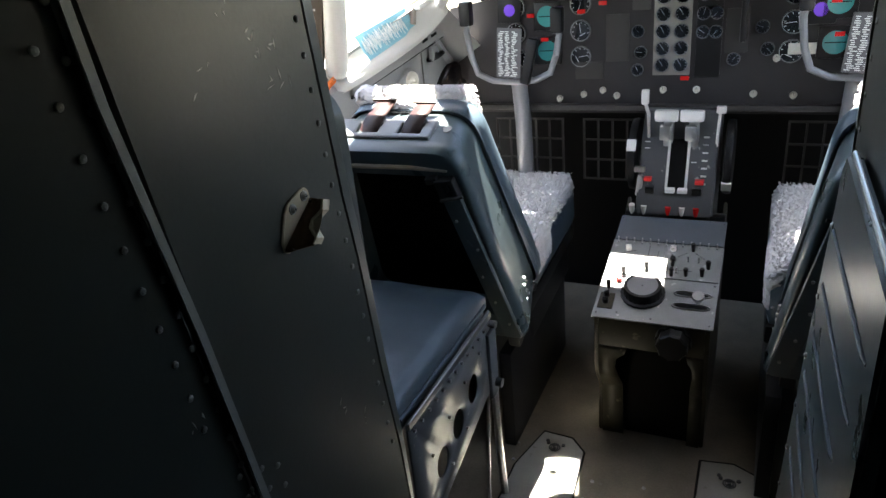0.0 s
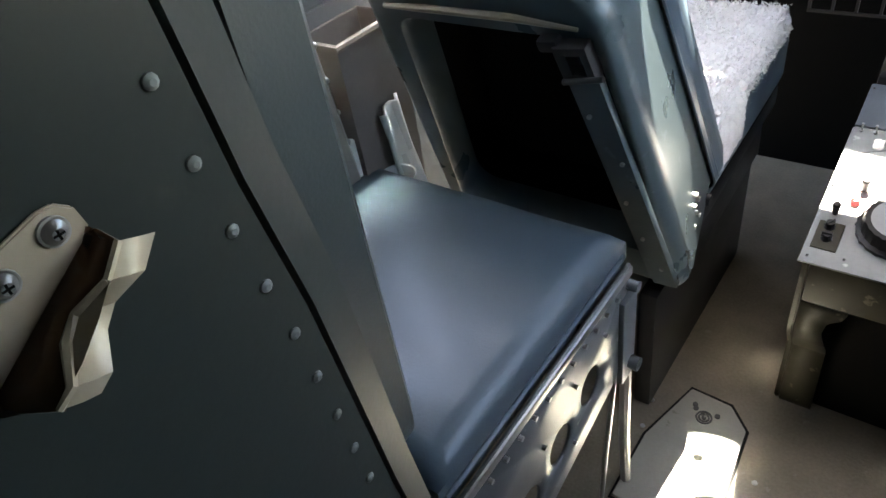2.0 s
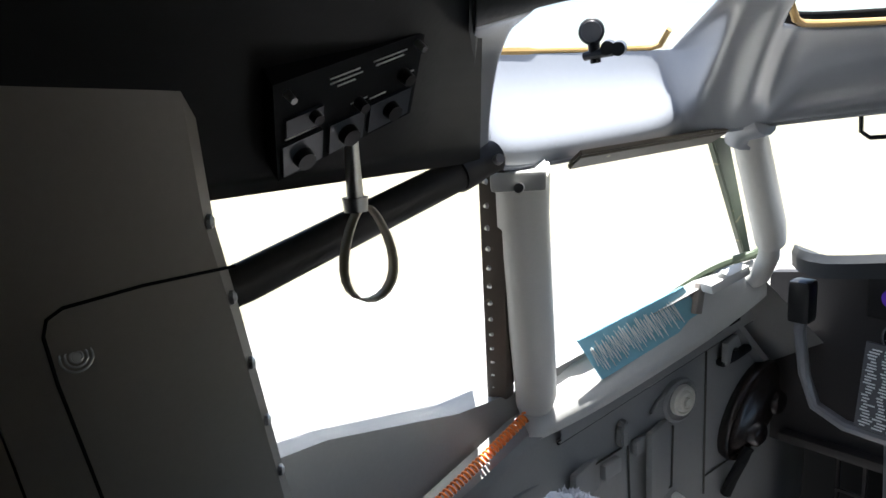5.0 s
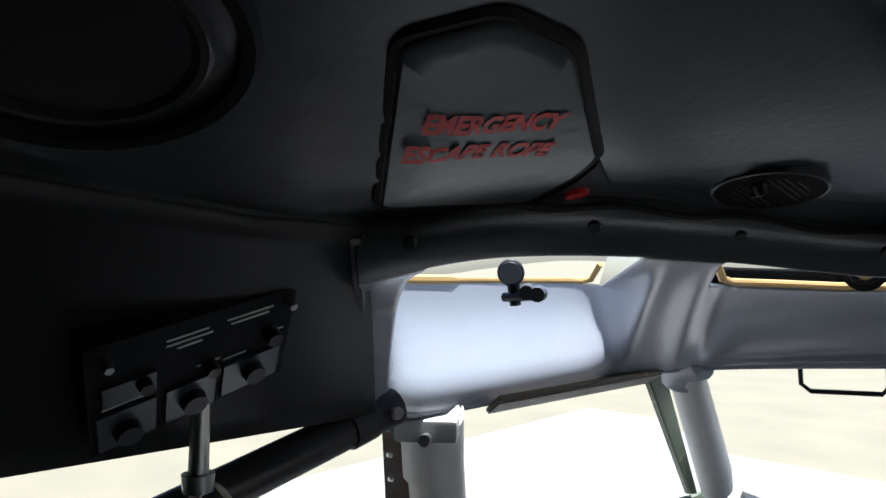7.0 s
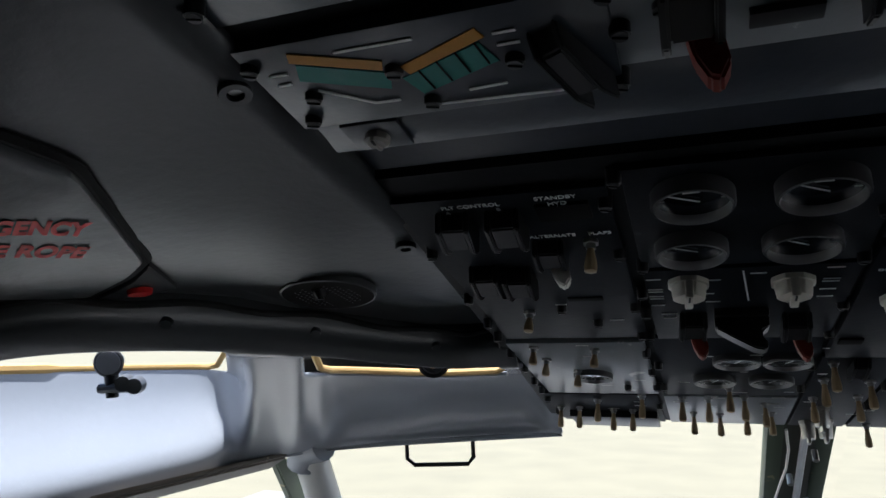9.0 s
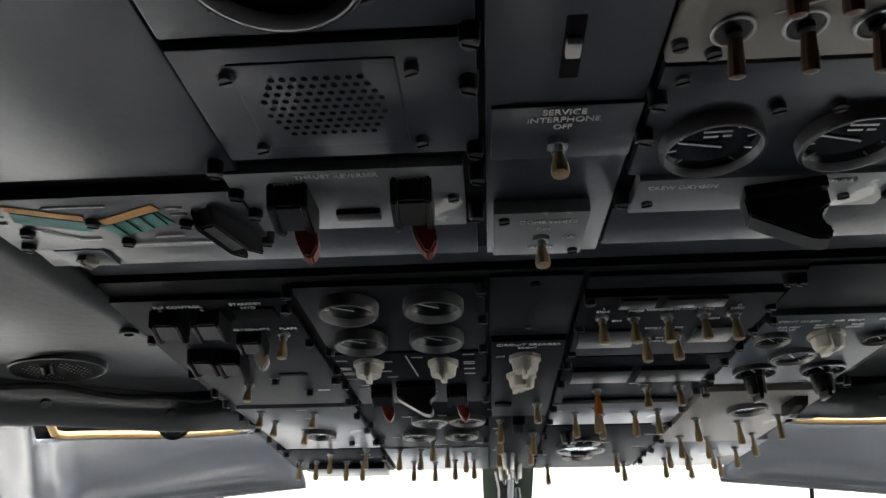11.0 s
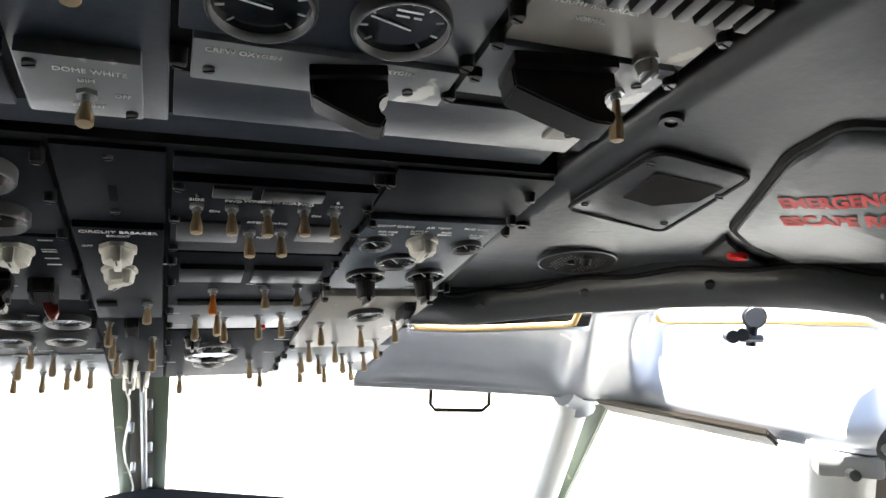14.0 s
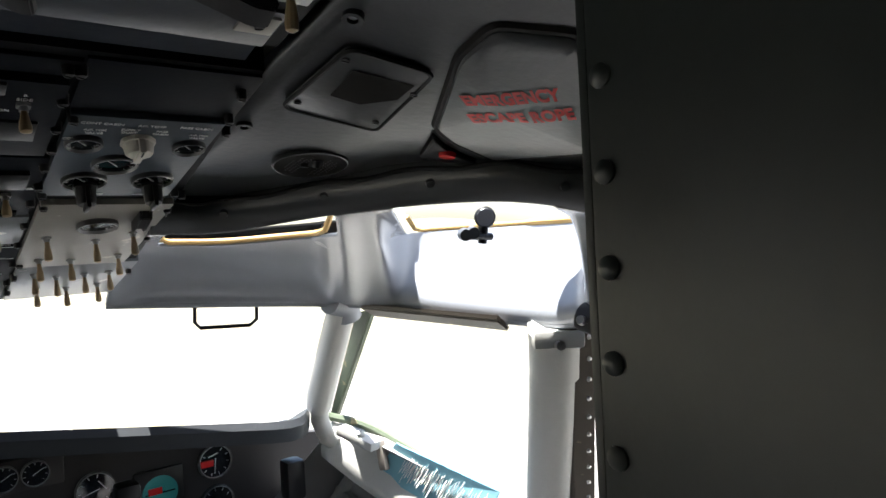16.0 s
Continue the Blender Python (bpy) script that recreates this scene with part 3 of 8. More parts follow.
# grab handles under the cowl
for side, nm in SIDES:
    bm = B()
    tube(bm, [S(side, p) for p in ((-0.545, 2.09, 1.682), (-0.545, 2.095, 1.645), (-0.535, 2.10, 1.636), (-0.455, 2.11, 1.640), (-0.447, 2.11, 1.65), (-0.447, 2.105, 1.69))], 0.0032, 8)
    thing("grab_handle", bm, M_BLACK, "dark wire grab handle below the window cowl", "handle", "grab handles")

# bulkhead behind the camera and the entry passage
bm = B()
box(bm, (-1.1, -1.25, -0.05), (1.1, -1.19, 2.1))
thing("wall_rear", bm, M_GREEN, "dark green-grey rear bulkhead", "wall", kind="structure")
for side in (-1, 1):
    bm = B()
    x = -1.08 if side < 0 else 1.08
    box(bm, (min(x, x - side * -0.05), -1.2, 0.0), (max(x, x - side * -0.05), 0.78, 2.0))
    thing("wall_cabin_left" if side < 0 else "wall_cabin_right", bm, M_GREEN, "green-grey cabin side wall", "wall", kind="structure")
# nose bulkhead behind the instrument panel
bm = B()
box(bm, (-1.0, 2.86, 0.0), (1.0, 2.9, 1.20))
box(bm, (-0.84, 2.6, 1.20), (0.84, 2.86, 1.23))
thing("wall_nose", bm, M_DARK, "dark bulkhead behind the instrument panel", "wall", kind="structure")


# ---- overhead panels ----
M_BEZEL = mat("grey_bezel", (0.09, 0.09, 0.092), 0.3, metal=0.3, wear=(0.3, 0.3, 0.29))
def toggle_mesh(name, length, tan, tilt=0.0, ringed=False):
    def nut(bm):
        rod(bm, (0, 0, -0.001), (0, 0, 0.0022 if not ringed else 0.0006), 0.0046 if not ringed else 0.0056, seg=6 if not ringed else 16)
        rod(bm, (0, 0, 0.0005), (0, 0, 0.0052 if not ringed else 0.003), 0.0028, seg=10)

    def bat(bm):
        d = Vector((0, math.sin(radians(tilt)), math.cos(radians(tilt))))
        r = [f * (1.02 if tan is M_TOG else 0.86 if ringed else 0.95) for f in ((0.0026, 0.0028, 0.0031, 0.0033, 0.0030, 0.0014) if ringed else (0.0018, 0.0024, 0.0033, 0.0037, 0.0034, 0.0016))]
        tube(bm, [Vector((0, 0, 0.004)) + d * length * f for f in (0, 0.3, 0.55, 0.8, 0.95, 1.0)], r, 10)

    def collar(bm):
        ring(bm, 0.0058, 0.0070, -0.0005, 0.0012)
    jobs = [(M_BLACK if ringed else M_STEEL, nut), (tan, bat)] + ([(M_STEEL, collar)] if ringed else [])
    return fused(name, *jobs)


def screw_mesh():
    def head(bm):
        rod(bm, (0, 0, -0.001), (0, 0, 0.0018), 0.0029, 0.0026, seg=14)

    def slot(bm):
        bar(bm, -0.0023, -0.0008, 0.0023, 0.0008, 0.0006, 0.0019)
    return fused("screw", (M_BEZEL, head), (M_DARK, slot))


def stud_mesh():
    """A quarter-turn fastener in its dark cup."""
    def cup(bm):
        rod(bm, (0, 0.002, -0.001), (0, 0, 0.006), 0.0038, 0.0035, seg=14)

    def head(bm):
        rod(bm, (0, 0, 0.006), (0, 0, 0.0070), 0.0030, 0.0027, seg=14)

    def slot(bm):
        bar(bm, -0.0024, 0.0008, 0.0024, -0.0008, 0.0007, 0.0071)
    return fused("fastener", (M_BLACK, cup), (M_BEZEL, head), (M_DARK, slot))


def knob_mesh(r=0.0112, h=0.0115, material=None):
    def skirt(bm):
        n = 16
        loops = []
        for z, k in ((0, 1.08), (0.003, 1.08), (0.0035, 0.95), (h * 0.9, 0.86), (h, 0.78)):
            loops.append([bm.verts.new((r * k * (1 + 0.05 * (i % 2)) * math.cos(2 * math.pi * i / n), r * k * (1 + 0.05 * (i % 2)) * math.sin(2 * math.pi * i / n), z)) for i in range(n)])
        for a, b in zip(loops, loops[1:]):
            for k in range(n):
                bm.faces.new((a[k], a[(k + 1) % n], b[(k + 1) % n], b[k]))
        bm.faces.new(loops[-1])
        box(bm, (-r * 0.22, -r * 0.98, h * 0.2), (r * 0.22, r * 1.05, h * 1.25), 0.0012)

    def pointer(bm):
        bar(bm, 0, r * 0.3, 0, r * 1.0, 0.0012, h * 1.26)
    return fused("knob", (material or M_KNOB, skirt), (M_BLACK, pointer))


def dial_mesh(name, r, face, marks=(), needle=40, depth=0.006, span=(225, -45), n=9):
    def bez(bm):
        ring(bm, r * 0.93, r, -0.001, depth, 32)

    def rim(bm):
        ring(bm, r * 0.895, r * 0.935, 0.0, depth * 1.04, 32)

    def fac(bm):
        disc(bm, depth * 0.35, r * 0.9, 32)

    def tick(bm):
        for k in range(n):
            a = radians(span[0] + (span[1] - span[0]) * k / (n - 1))
            bar(bm, r * 0.66 * math.cos(a), r * 0.66 * math.sin(a), r * 0.82 * math.cos(a), r * 0.82 * math.sin(a), r * 0.035, depth * 0.37)
        a = radians(needle)
        bar(bm, -r * 0.2 * math.cos(a), -r * 0.2 * math.sin(a), r * 0.7 * math.cos(a), r * 0.7 * math.sin(a), r * 0.035, depth * 0.45)
        for x0, y, x1 in marks:
            bar(bm, r * x0, r * y, r * x1, r * y, r * 0.045, depth * 0.37)
    return fused(name, (M_BEZEL, bez), (M_STEEL, rim), (face, fac), (M_MARK, tick))


def guard_mesh(name, w, l, h, cap=None):
    """A switch guard: a dark housing with cheeks, and a cover or a hanging lever."""
    def cheeks(bm):
        for x in (-w / 2, w / 2 - w * 0.16):
            prism(bm, [(x, -l / 2, 0), (x, l / 2, 0), (x, l * 0.35, h * 0.7), (x, -l * 0.3, h * 1.0), (x, -l * 0.62, h * 0.8)], (w * 0.16, 0, 0), 0.0008)
        prism(bm, [(-w * 0.36, -l * 0.45, 0), (-w * 0.36, l * 0.45, 0), (-w * 0.36, l * 0.3, h * 0.62), (-w * 0.36, -l * 0.3, h * 0.9)], (w * 0.72, 0, 0), 0.001)

    def lever(bm):
        prism(bm, [(-w * 0.12, -l * 0.30, h * 0.5), (w * 0.46, -l * 0.30, h * 0.5), (w * 0.58, -l * 0.38, h * 1.25), (w * 0.42, -l * 0.42, h * 1.62), (w * 0.22, -l * 0.42, h * 1.55), (0.0, -l * 0.36, h * 1.1)], (0, -l * 0.26, h * 0.1), 0.001)
    jobs = [(M_BLACK, cheeks)]
    if cap:
        jobs.append((cap, lever))
    return fused(name, *jobs)


def wedge_mesh(w, l, h):
    """A wide black guard whose cover hangs open with a stepped lower edge."""
    def body(bm):
        box(bm, (-w / 2, -l / 2, 0), (w / 2, l / 2, h * 0.35), 0.001)

    def cover(bm):
        prism(bm, [(-w * 0.5, -l * 0.45, h * 0.25), (w * 0.5, -l * 0.45, h * 0.25), (w * 0.5, -l * 0.5, h * 0.75), (w * 0.38, -l * 0.5, h * 0.9), (w * 0.36, -l * 0.5, h * 1.2), (w * 0.46, -l * 0.5, h * 1.45), (w * 0.40, -l * 0.5, h * 1.75), (w * 0.22, -l * 0.5, h * 1.7), (-w * 0.22, -l * 0.5, h * 1.15), (-w * 0.48, -l * 0.5, h * 0.8)], (0, l * 0.75, 0), 0.001)
    return fused("switch_guard", (M_BLACK, body), (M_BLACK, cover))


M_FACE = mat("black_dial_face", (0.010, 0.012, 0.016), 0.12, spec=0.6, bump=0.0)
M_GLOSS = mat("pale_dial_glass", (0.05, 0.055, 0.06), 0.05, spec=0.9, bump=0.0)
M_SLATE = mat("slate_label_plate", (0.07, 0.085, 0.10), 0.4)
M_REDGUARD = mat("red_guard", (0.20, 0.028, 0.016), 0.4)
M_AMBERT = mat("amber_toggle", (0.55, 0.16, 0.03), 0.3)
M_BROWNT = mat("dark_brown_toggle", (0.10, 0.055, 0.035), 0.35)
M_ORANGEB = mat("orange_band", (0.5, 0.23, 0.02), 0.5)
M_TEAL = mat("teal_band", (0.02, 0.2, 0.17), 0.5)
M_WARM = mat("warm_grey_panel", (0.27, 0.255, 0.225), 0.42, vary=0.12, wear=(0.5, 0.47, 0.4))
M_REDLAMP = mat("red_lens", (0.6, 0.02, 0.02), 0.15)

TOG = toggle_mesh("toggle_switch", 0.0155, M_TOG)
TOGB = toggle_mesh("toggle_switch", 0.0125, M_TOG, 8)
TOGL = toggle_mesh("toggle_switch", 0.022, M_TOG, -14)
TOGA = toggle_mesh("toggle_switch", 0.019, M_AMBERT)
TOGR = toggle_mesh("toggle_switch", 0.0128, M_BROWNT, -20, True)
TOGF = toggle_mesh("toggle_switch", 0.021, M_TOG)
SCREW, STUD = screw_mesh(), stud_mesh()
KNOB, KNOBK = knob_mesh(), knob_mesh(0.0085, 0.018, M_BLACK)
KNOBBIG = knob_mesh(0.0078, 0.012, M_BLACK)
DIAL = dial_mesh("dial_gauge", 0.0205, M_FACE, ((-0.22, 0.30, 0.05), (0.14, 0.30, 0.30), (-0.25, 0.46, 0.28)), 165)
DIALS = dial_mesh("dial_gauge", 0.0195, M_FACE, ((-0.2, 0.35, 0.2),), 150, 0.008, (180, 0), 7)
DIALB = dial_mesh("dial_gauge", 0.019, M_GLOSS, (), 60, 0.005)
DIALT = dial_mesh("dial_gauge", 0.013, M_FACE, (), 130, 0.004)
DIALX = dial_mesh("hour_meter", 0.0285, M_FACE, ((-0.5, 0.25, 0.5), (-0.55, -0.05, 0.55), (-0.3, -0.45, 0.3)), 90, 0.009, (90, 89), 2)
GB = guard_mesh("switch_guard", 0.019, 0.026, 0.016)
GR = guard_mesh("switch_guard", 0.018, 0.026, 0.016, M_REDGUARD)
GW = guard_mesh("switch_guard", 0.018, 0.022, 0.013, M_WHITE)
GBW = wedge_mesh(0.034, 0.018, 0.016)
GBX = wedge_mesh(0.050, 0.024, 0.018)


class Deck:
    """A sloping panel that faces down: x to the right, local y to the rear, local z out of it."""

    def __init__(self, y0, z0, slope, thing_):
        self.y0, self.z0, self.s, self.ob = y0, z0, slope, thing_
        n = math.sqrt(1 + slope * slope)
        self.k = n
        self.rot = Matrix(((1, 0, 0, 0), (0, -1 / n, -slope / n, 0), (0, slope / n, -1 / n, 0), (0, 0, 0, 1)))

    def m(self, x, y, h=0.0, turn=0.0):
        return Matrix.Translation((x, y, self.z0 - self.s * (y - self.y0))) @ self.rot @ Matrix.Translation((0, 0, h)) @ Matrix.Rotation(radians(turn), 4, "Z")

    def put(self, name, me, x, y, h=0.002, turn=0.0, label=""):
        return piece(name, me, self.ob, self.m(x, y, h, turn), label)

    def row(self, name, me, *spots, h=0.002, turn=0.0):
        for x, y in spots:
            self.put(name, me, x, y, h, turn + random.uniform(-4, 4))

    def plate(self, x0, x1, y0, y1, material, h=0.003, label="", name="plate", bevel=0.0008):
        bm = B()
        w, l = x1 - x0, (y1 - y0) * self.k
        box(bm, (-w / 2, -l / 2, -0.004), (w / 2, l / 2, h), bevel)
        return self.put(name, mesh_of(name, bm, material), (x0 + x1) / 2, (y0 + y1) / 2, 0.0, 0, label)

    def text(self, s, x, y, size, h=0.0035, material=None, turn=0.0):
        cu = bpy.data.curves.new("lettering", "FONT")
        cu.body, cu.size, cu.align_x, cu.align_y = s, size, "CENTER", "CENTER"
        cu.extrude = 0.0002
        cu.materials.append(material or M_MARK)
        return piece("lettering", cu, self.ob, self.m(x, y, h, turn))

    def mark(self, x0, y0, x1, y1, w=0.0006, h=0.0032, material=None):
        bm = B()
        bar(bm, x0, -y0 * self.k, x1, -y1 * self.k, w, 0)
        me = mesh_of("marking", bm, material or M_MARK, 0)
        return self.put("marking", me, 0, 0, h)


# the aft deck
bm = B()
prism(bm, [(C - 0.275, 0.80, ohz(0.80)), (C - 0.275, 1.400, ohz(1.400)), (C + 0.262, 1.397, ohz(1.397)), (C + 0.262, 0.80, ohz(0.80))], (0, 0, 0.05))
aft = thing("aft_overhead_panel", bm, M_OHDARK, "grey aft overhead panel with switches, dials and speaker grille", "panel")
D = Deck(1.3, 1.913, 0.225, aft)
D.plate(-0.283, -0.146, 1.06, 1.312, M_OHPANEL, 0.003, "plain grey cover plate")
D.plate(-0.283, -0.150, 1.322, 1.374, M_OHPANEL, 0.006, "worn flap indicator plate")
D.plate(-0.270, -0.243, 1.379, 1.399, M_OHPANEL, 0.004)
D.plate(-0.283, -0.044, 1.366, 1.401, M_OHPANEL, 0.0025)
D.plate(-0.153, -0.049, 1.310, 1.363, M_OHSHEEN, 0.005, "grey reverser switch plate, window sheen in its colour")
D.plate(-0.145, -0.042, 1.236, 1.301, M_OHPANEL, 0.004)
D.plate(-0.127, -0.069, 1.2435, 1.2918, M_OHPANEL, 0.0048, "grey perforated speaker plate", "speaker_plate")
D.plate(-0.145, -0.042, 1.06, 1.232, M_OHPANEL, 0.003)
D.plate(-0.039, 0.0195, 1.06, 1.401, M_OHPANEL, 0.003)
D.plate(-0.037, 0.0195, 1.2736, 1.308, M_OHPANEL, 0.0045, "slate label plate")
D.plate(-0.036, 0.009, 1.345, 1.390, M_OHSHEEN, 0.010, "raised dome light plate, window sheen in its colour")
D.plate(0.0215, 0.146, 1.06, 1.2525, M_WARM, 0.005, "warm grey audio selector panel")
D.plate(0.0225, 0.143, 1.2555, 1.325, M_OHPANEL, 0.004)
D.plate(0.028, 0.142, 1.327, 1.356, M_OHSHEEN, 0.006, "oxygen label plate, window sheen in its colour")
D.plate(0.0215, 0.24, 1.357, 1.396, M_OHPANEL, 0.0025)
D.plate(0.150, 0.246, 1.268, 1.300, M_WARM, 0.004)
D.plate(0.146, 0.244, 1.303, 1.3425, M_OHSHEEN, 0.005, "flight recorder plate, window sheen in its colour")
D.plate(0.150, 0.250, 1.16, 1.262, M_WARM, 0.004)
D.plate(0.215, 0.238, 1.362, 1.380, M_WARM, 0.004)
# speaker holes
bm = B()
for i in range(-8, 9):
    for j in range(-4, 5):
        x, y = i * 0.0039 + (j % 2) * 0.00195, j * 0.0040
        if abs(y) < 0.0175 and abs(x) < 0.0225 and abs(x) / 0.030 + abs(y) / 0.026 < 1.15:
            disc(bm, 0.0, 0.00125, 10, x, y)
D.put("speaker_grille", mesh_of("speaker_grille", bm, M_DARK), -0.0977, 1.267, 0.0051)
# flap indicator colours
for (a, b), m in ((((-0.263, 1.329), (-0.231, 1.341)), M_ORANGEB), (((-0.224, 1.3455), (-0.192, 1.3325)), M_ORANGEB)):
    D.mark(*a, *b, 0.0055, 0.0062, m)
D.mark(-0.264, 1.3375, -0.2315, 1.350, 0.010, 0.0062, M_TEAL)
D.mark(-0.2245, 1.355, -0.1915, 1.3425, 0.012, 0.0062, M_TEAL)
for k in range(4):
    D.mark(-0.219 + 0.008 * k, 1.346 - 0.0031 * k, -0.217 + 0.008 * k, 1.3575 - 0.0031 * k, 0.0006, 0.0068, M_DARK)
for x0, y0, x1, y1 in ((-0.262, 1.349, -0.243, 1.362), (-0.243, 1.362, -0.233, 1.362), (-0.205, 1.362, -0.19, 1.361), (-0.245, 1.330, -0.215, 1.330), (-0.188, 1.334, -0.18, 1.334), (-0.188, 1.340, -0.18, 1.340), (-0.276, 1.337, -0.268, 1.337), (-0.276, 1.343, -0.27, 1.343), (-0.225, 1.368, -0.16, 1.3705)):
    D.mark(x0, y0, x1, y1, 0.0012, 0.0063)
D.row("fastener", STUD, (-0.228, 1.345), (-0.221, 1.366), (-0.184, 1.349), (-0.266, 1.353))
D.put("key_switch", knob_mesh(0.005, 0.004, M_WARM), -0.256, 1.389, 0.004)
GT = guard_mesh("switch_guard", 0.012, 0.036, 0.012)
D.put("switch_guard", GT, -0.165, 1.350, 0.006, 25)
# reverser switches
D.row("switch_guard", GR, (-0.1265, 1.330), (-0.072, 1.329), h=0.005)
D.plate(-0.110, -0.089, 1.3435, 1.3505, M_BLACK, 0.008, name="indicator")
# dials, toggles and fasteners
D.put("hour_meter", DIALX, -0.097, 1.196, 0.003, 0, "round hour meter with a grey bezel")
D.row("dial_gauge", DIAL, (0.0509, 1.3005), (0.105, 1.300), h=0.004)
D.row("toggle_switch", TOGR, (0.0393, 1.238), (0.0613, 1.237), (0.0837, 1.238), (0.1061, 1.237), (0.1263, 1.236), (0.0475, 1.213), (0.0627, 1.213), h=0.005)
D.row("toggle_switch", TOGR, (0.043, 1.192), (0.058, 1.190), (0.074, 1.191), (0.089, 1.191), (0.104, 1.192), (0.120, 1.191), (0.136, 1.191), h=0.005)
D.row("knob", KNOBBIG, (0.083, 1.216), (0.123, 1.218), h=0.005, turn=160)
D.put("toggle_switch", TOGB, -0.0105, 1.297, 0.0045)
D.put("toggle_switch", TOGB, -0.0125, 1.3706, 0.010)
D.plate(-0.0135, -0.0065, 1.230, 1.260, M_DARK, 0.0032, name="slot")
D.plate(-0.0125, -0.0075, 1.240, 1.247, M_WHITE, 0.006, name="slider")
D.put("switch_guard", GBW, 0.093, 1.339, 0.006, 12)
D.put("switch_guard", GBX, 0.184, 1.313, 0.005, 8)
D.put("toggle_switch", TOGL, 0.2245, 1.325, 0.005)
D.put("knob", knob_mesh(0.0055, 0.009, M_ALU), 0.222, 1.298, 0.004)
for k in range(9):
    D.plate(0.153 + 0.0105 * k, 0.1595 + 0.0105 * k, 1.246, 1.262, M_BLACK, 0.013, name="lever")
    D.mark(0.155 + 0.0105 * k, 1.222, 0.160 + 0.0105 * k, 1.236, 0.0012, 0.0043, M_DARK)
D.mark(0.05, 1.2315, 0.075, 1.222, 0.0008, 0.0052)
D.mark(0.093, 1.222, 0.12, 1.2315, 0.0008, 0.0052)
D.row("fastener", STUD, (-0.044, 1.235), (-0.045, 1.258), (-0.0435, 1.298), (-0.043, 1.318), (-0.044, 1.352), (0.0235, 1.272), (0.023, 1.294), (0.023, 1.344), (0.141, 1.319), (0.147, 1.300), (0.148, 1.325), (0.143, 1.345), (0.141, 1.266), (0.147, 1.282), (0.147, 1.232), (0.150, 1.213))
D.row("fastener", STUD, (-0.281, 1.332), (-0.275, 1.368), (-0.148, 1.343), (-0.151, 1.371), (-0.151, 1.325), (-0.28, 1.30), (-0.272, 1.262), (-0.153, 1.305), (0.245, 1.31), (0.246, 1.275))
D.row("screw", SCREW, (-0.064, 1.249), (-0.064, 1.291), (-0.128, 1.249), (-0.128, 1.291), (0.024, 1.243), (0.036, 1.2475), (0.129, 1.2475), (0.069, 1.279), (0.091, 1.279), (0.123, 1.346), (0.035, 1.347), (-0.135, 1.336), (-0.054, 1.335), (0.140, 1.225), h=0.0055)
D.row("screw", SCREW, (0.227, 1.371), (-0.12, 1.217), (-0.074, 1.217), (0.03, 1.262), (0.232, 1.318), h=0.004)
D.row("screw", SCREW, (-0.031, 1.351), (0.0045, 1.385), h=0.010)
for s, x, y, z, h in (("SERVICE", -0.0095, 1.277, 0.0046, 0.0048), ("INTERPHONE", -0.0095, 1.2815, 0.0046, 0.0048), ("OFF", -0.0095, 1.286, 0.0042, 0.0048), ("THRUST REVERSER", -0.104, 1.314, 0.0044, 0.0053), ("ENG 1", -0.128, 1.3195, 0.0036, 0.0053), ("ENG 2", -0.073, 1.319, 0.0036, 0.0053), ("CREW OXYGEN", 0.048, 1.333, 0.0042, 0.0063), ("PASS OXYGEN", 0.1085, 1.332, 0.0042, 0.0063), ("FLIGHT RECORDER", 0.179, 1.2715, 0.0046, 0.0043), ("NORMAL", 0.180, 1.280, 0.0038, 0.0043), ("PTT", 0.057, 1.2235, 0.004, 0.0053), ("ELAPSED TIME", -0.098, 1.203, 0.0042, 0.0105), ("DOME WHITE", -0.010, 1.3535, 0.0044, 0.0103), ("DIM", -0.012, 1.3605, 0.0038, 0.0103), ("OFF", 0.0014, 1.3706, 0.0038, 0.0103), ("BRIGHT", -0.0124, 1.3806, 0.0038, 0.0103)):
    D.text(s, x, y, z, h)

# cross strip between the decks
bm = B()
prism(bm, [(C - 0.272, 1.406, ohz(1.41) + 0.006), (C - 0.272, 1.436, ohz(1.436) + 0.004), (C + 0.255, 1.432, ohz(1.432) + 0.004), (C + 0.255, 1.403, ohz(1.41) + 0.006)], (0, 0, 0.03))
thing("overhead_cross_strip", bm, M_OHPANEL, "grey strip between the overhead panels", "trim", kind="structure")

# the forward deck
bm = B()
prism(bm, [(C - 0.276, 1.438, ohz(1.438)), (C - 0.285, 1.70, ohz(1.70)), (C - 0.305, 2.055, ohz(2.055)), (C + 0.305, 2.055, ohz(2.055)), (C + 0.285, 1.70, ohz(1.70)), (C + 0.27, 1.435, ohz(1.435))], (0, 0, 0.05))
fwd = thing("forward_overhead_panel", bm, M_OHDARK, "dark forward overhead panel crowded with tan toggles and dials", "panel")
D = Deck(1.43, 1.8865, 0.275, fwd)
D.plate(-0.282, -0.168, 1.458, 1.698, M_OHFWDSHADE, 0.004, "grey flight control plate")
D.plate(-0.288, -0.172, 1.712, 1.895, M_OHSHEEN, 0.004, "grey lower plate, window sheen in its colour")
D.plate(-0.298, -0.174, 1.900, 2.045, M_OHFWDSHADE, 0.004)
D.plate(-0.160, -0.041, 1.445, 1.560, M_OHFWDSHADE, 0.004)
D.plate(-0.160, -0.041, 1.563, 1.700, M_OHFWDSHADE, 0.005)
D.plate(-0.165, -0.041, 1.704, 1.900, M_OHFWDSHADE, 0.003)
D.plate(-0.168, -0.041, 1.904, 2.045, M_OHSHEEN, 0.004)
D.plate(-0.0375, 0.0190, 1.441, 1.537, M_OHFWDSHADE, 0.003)
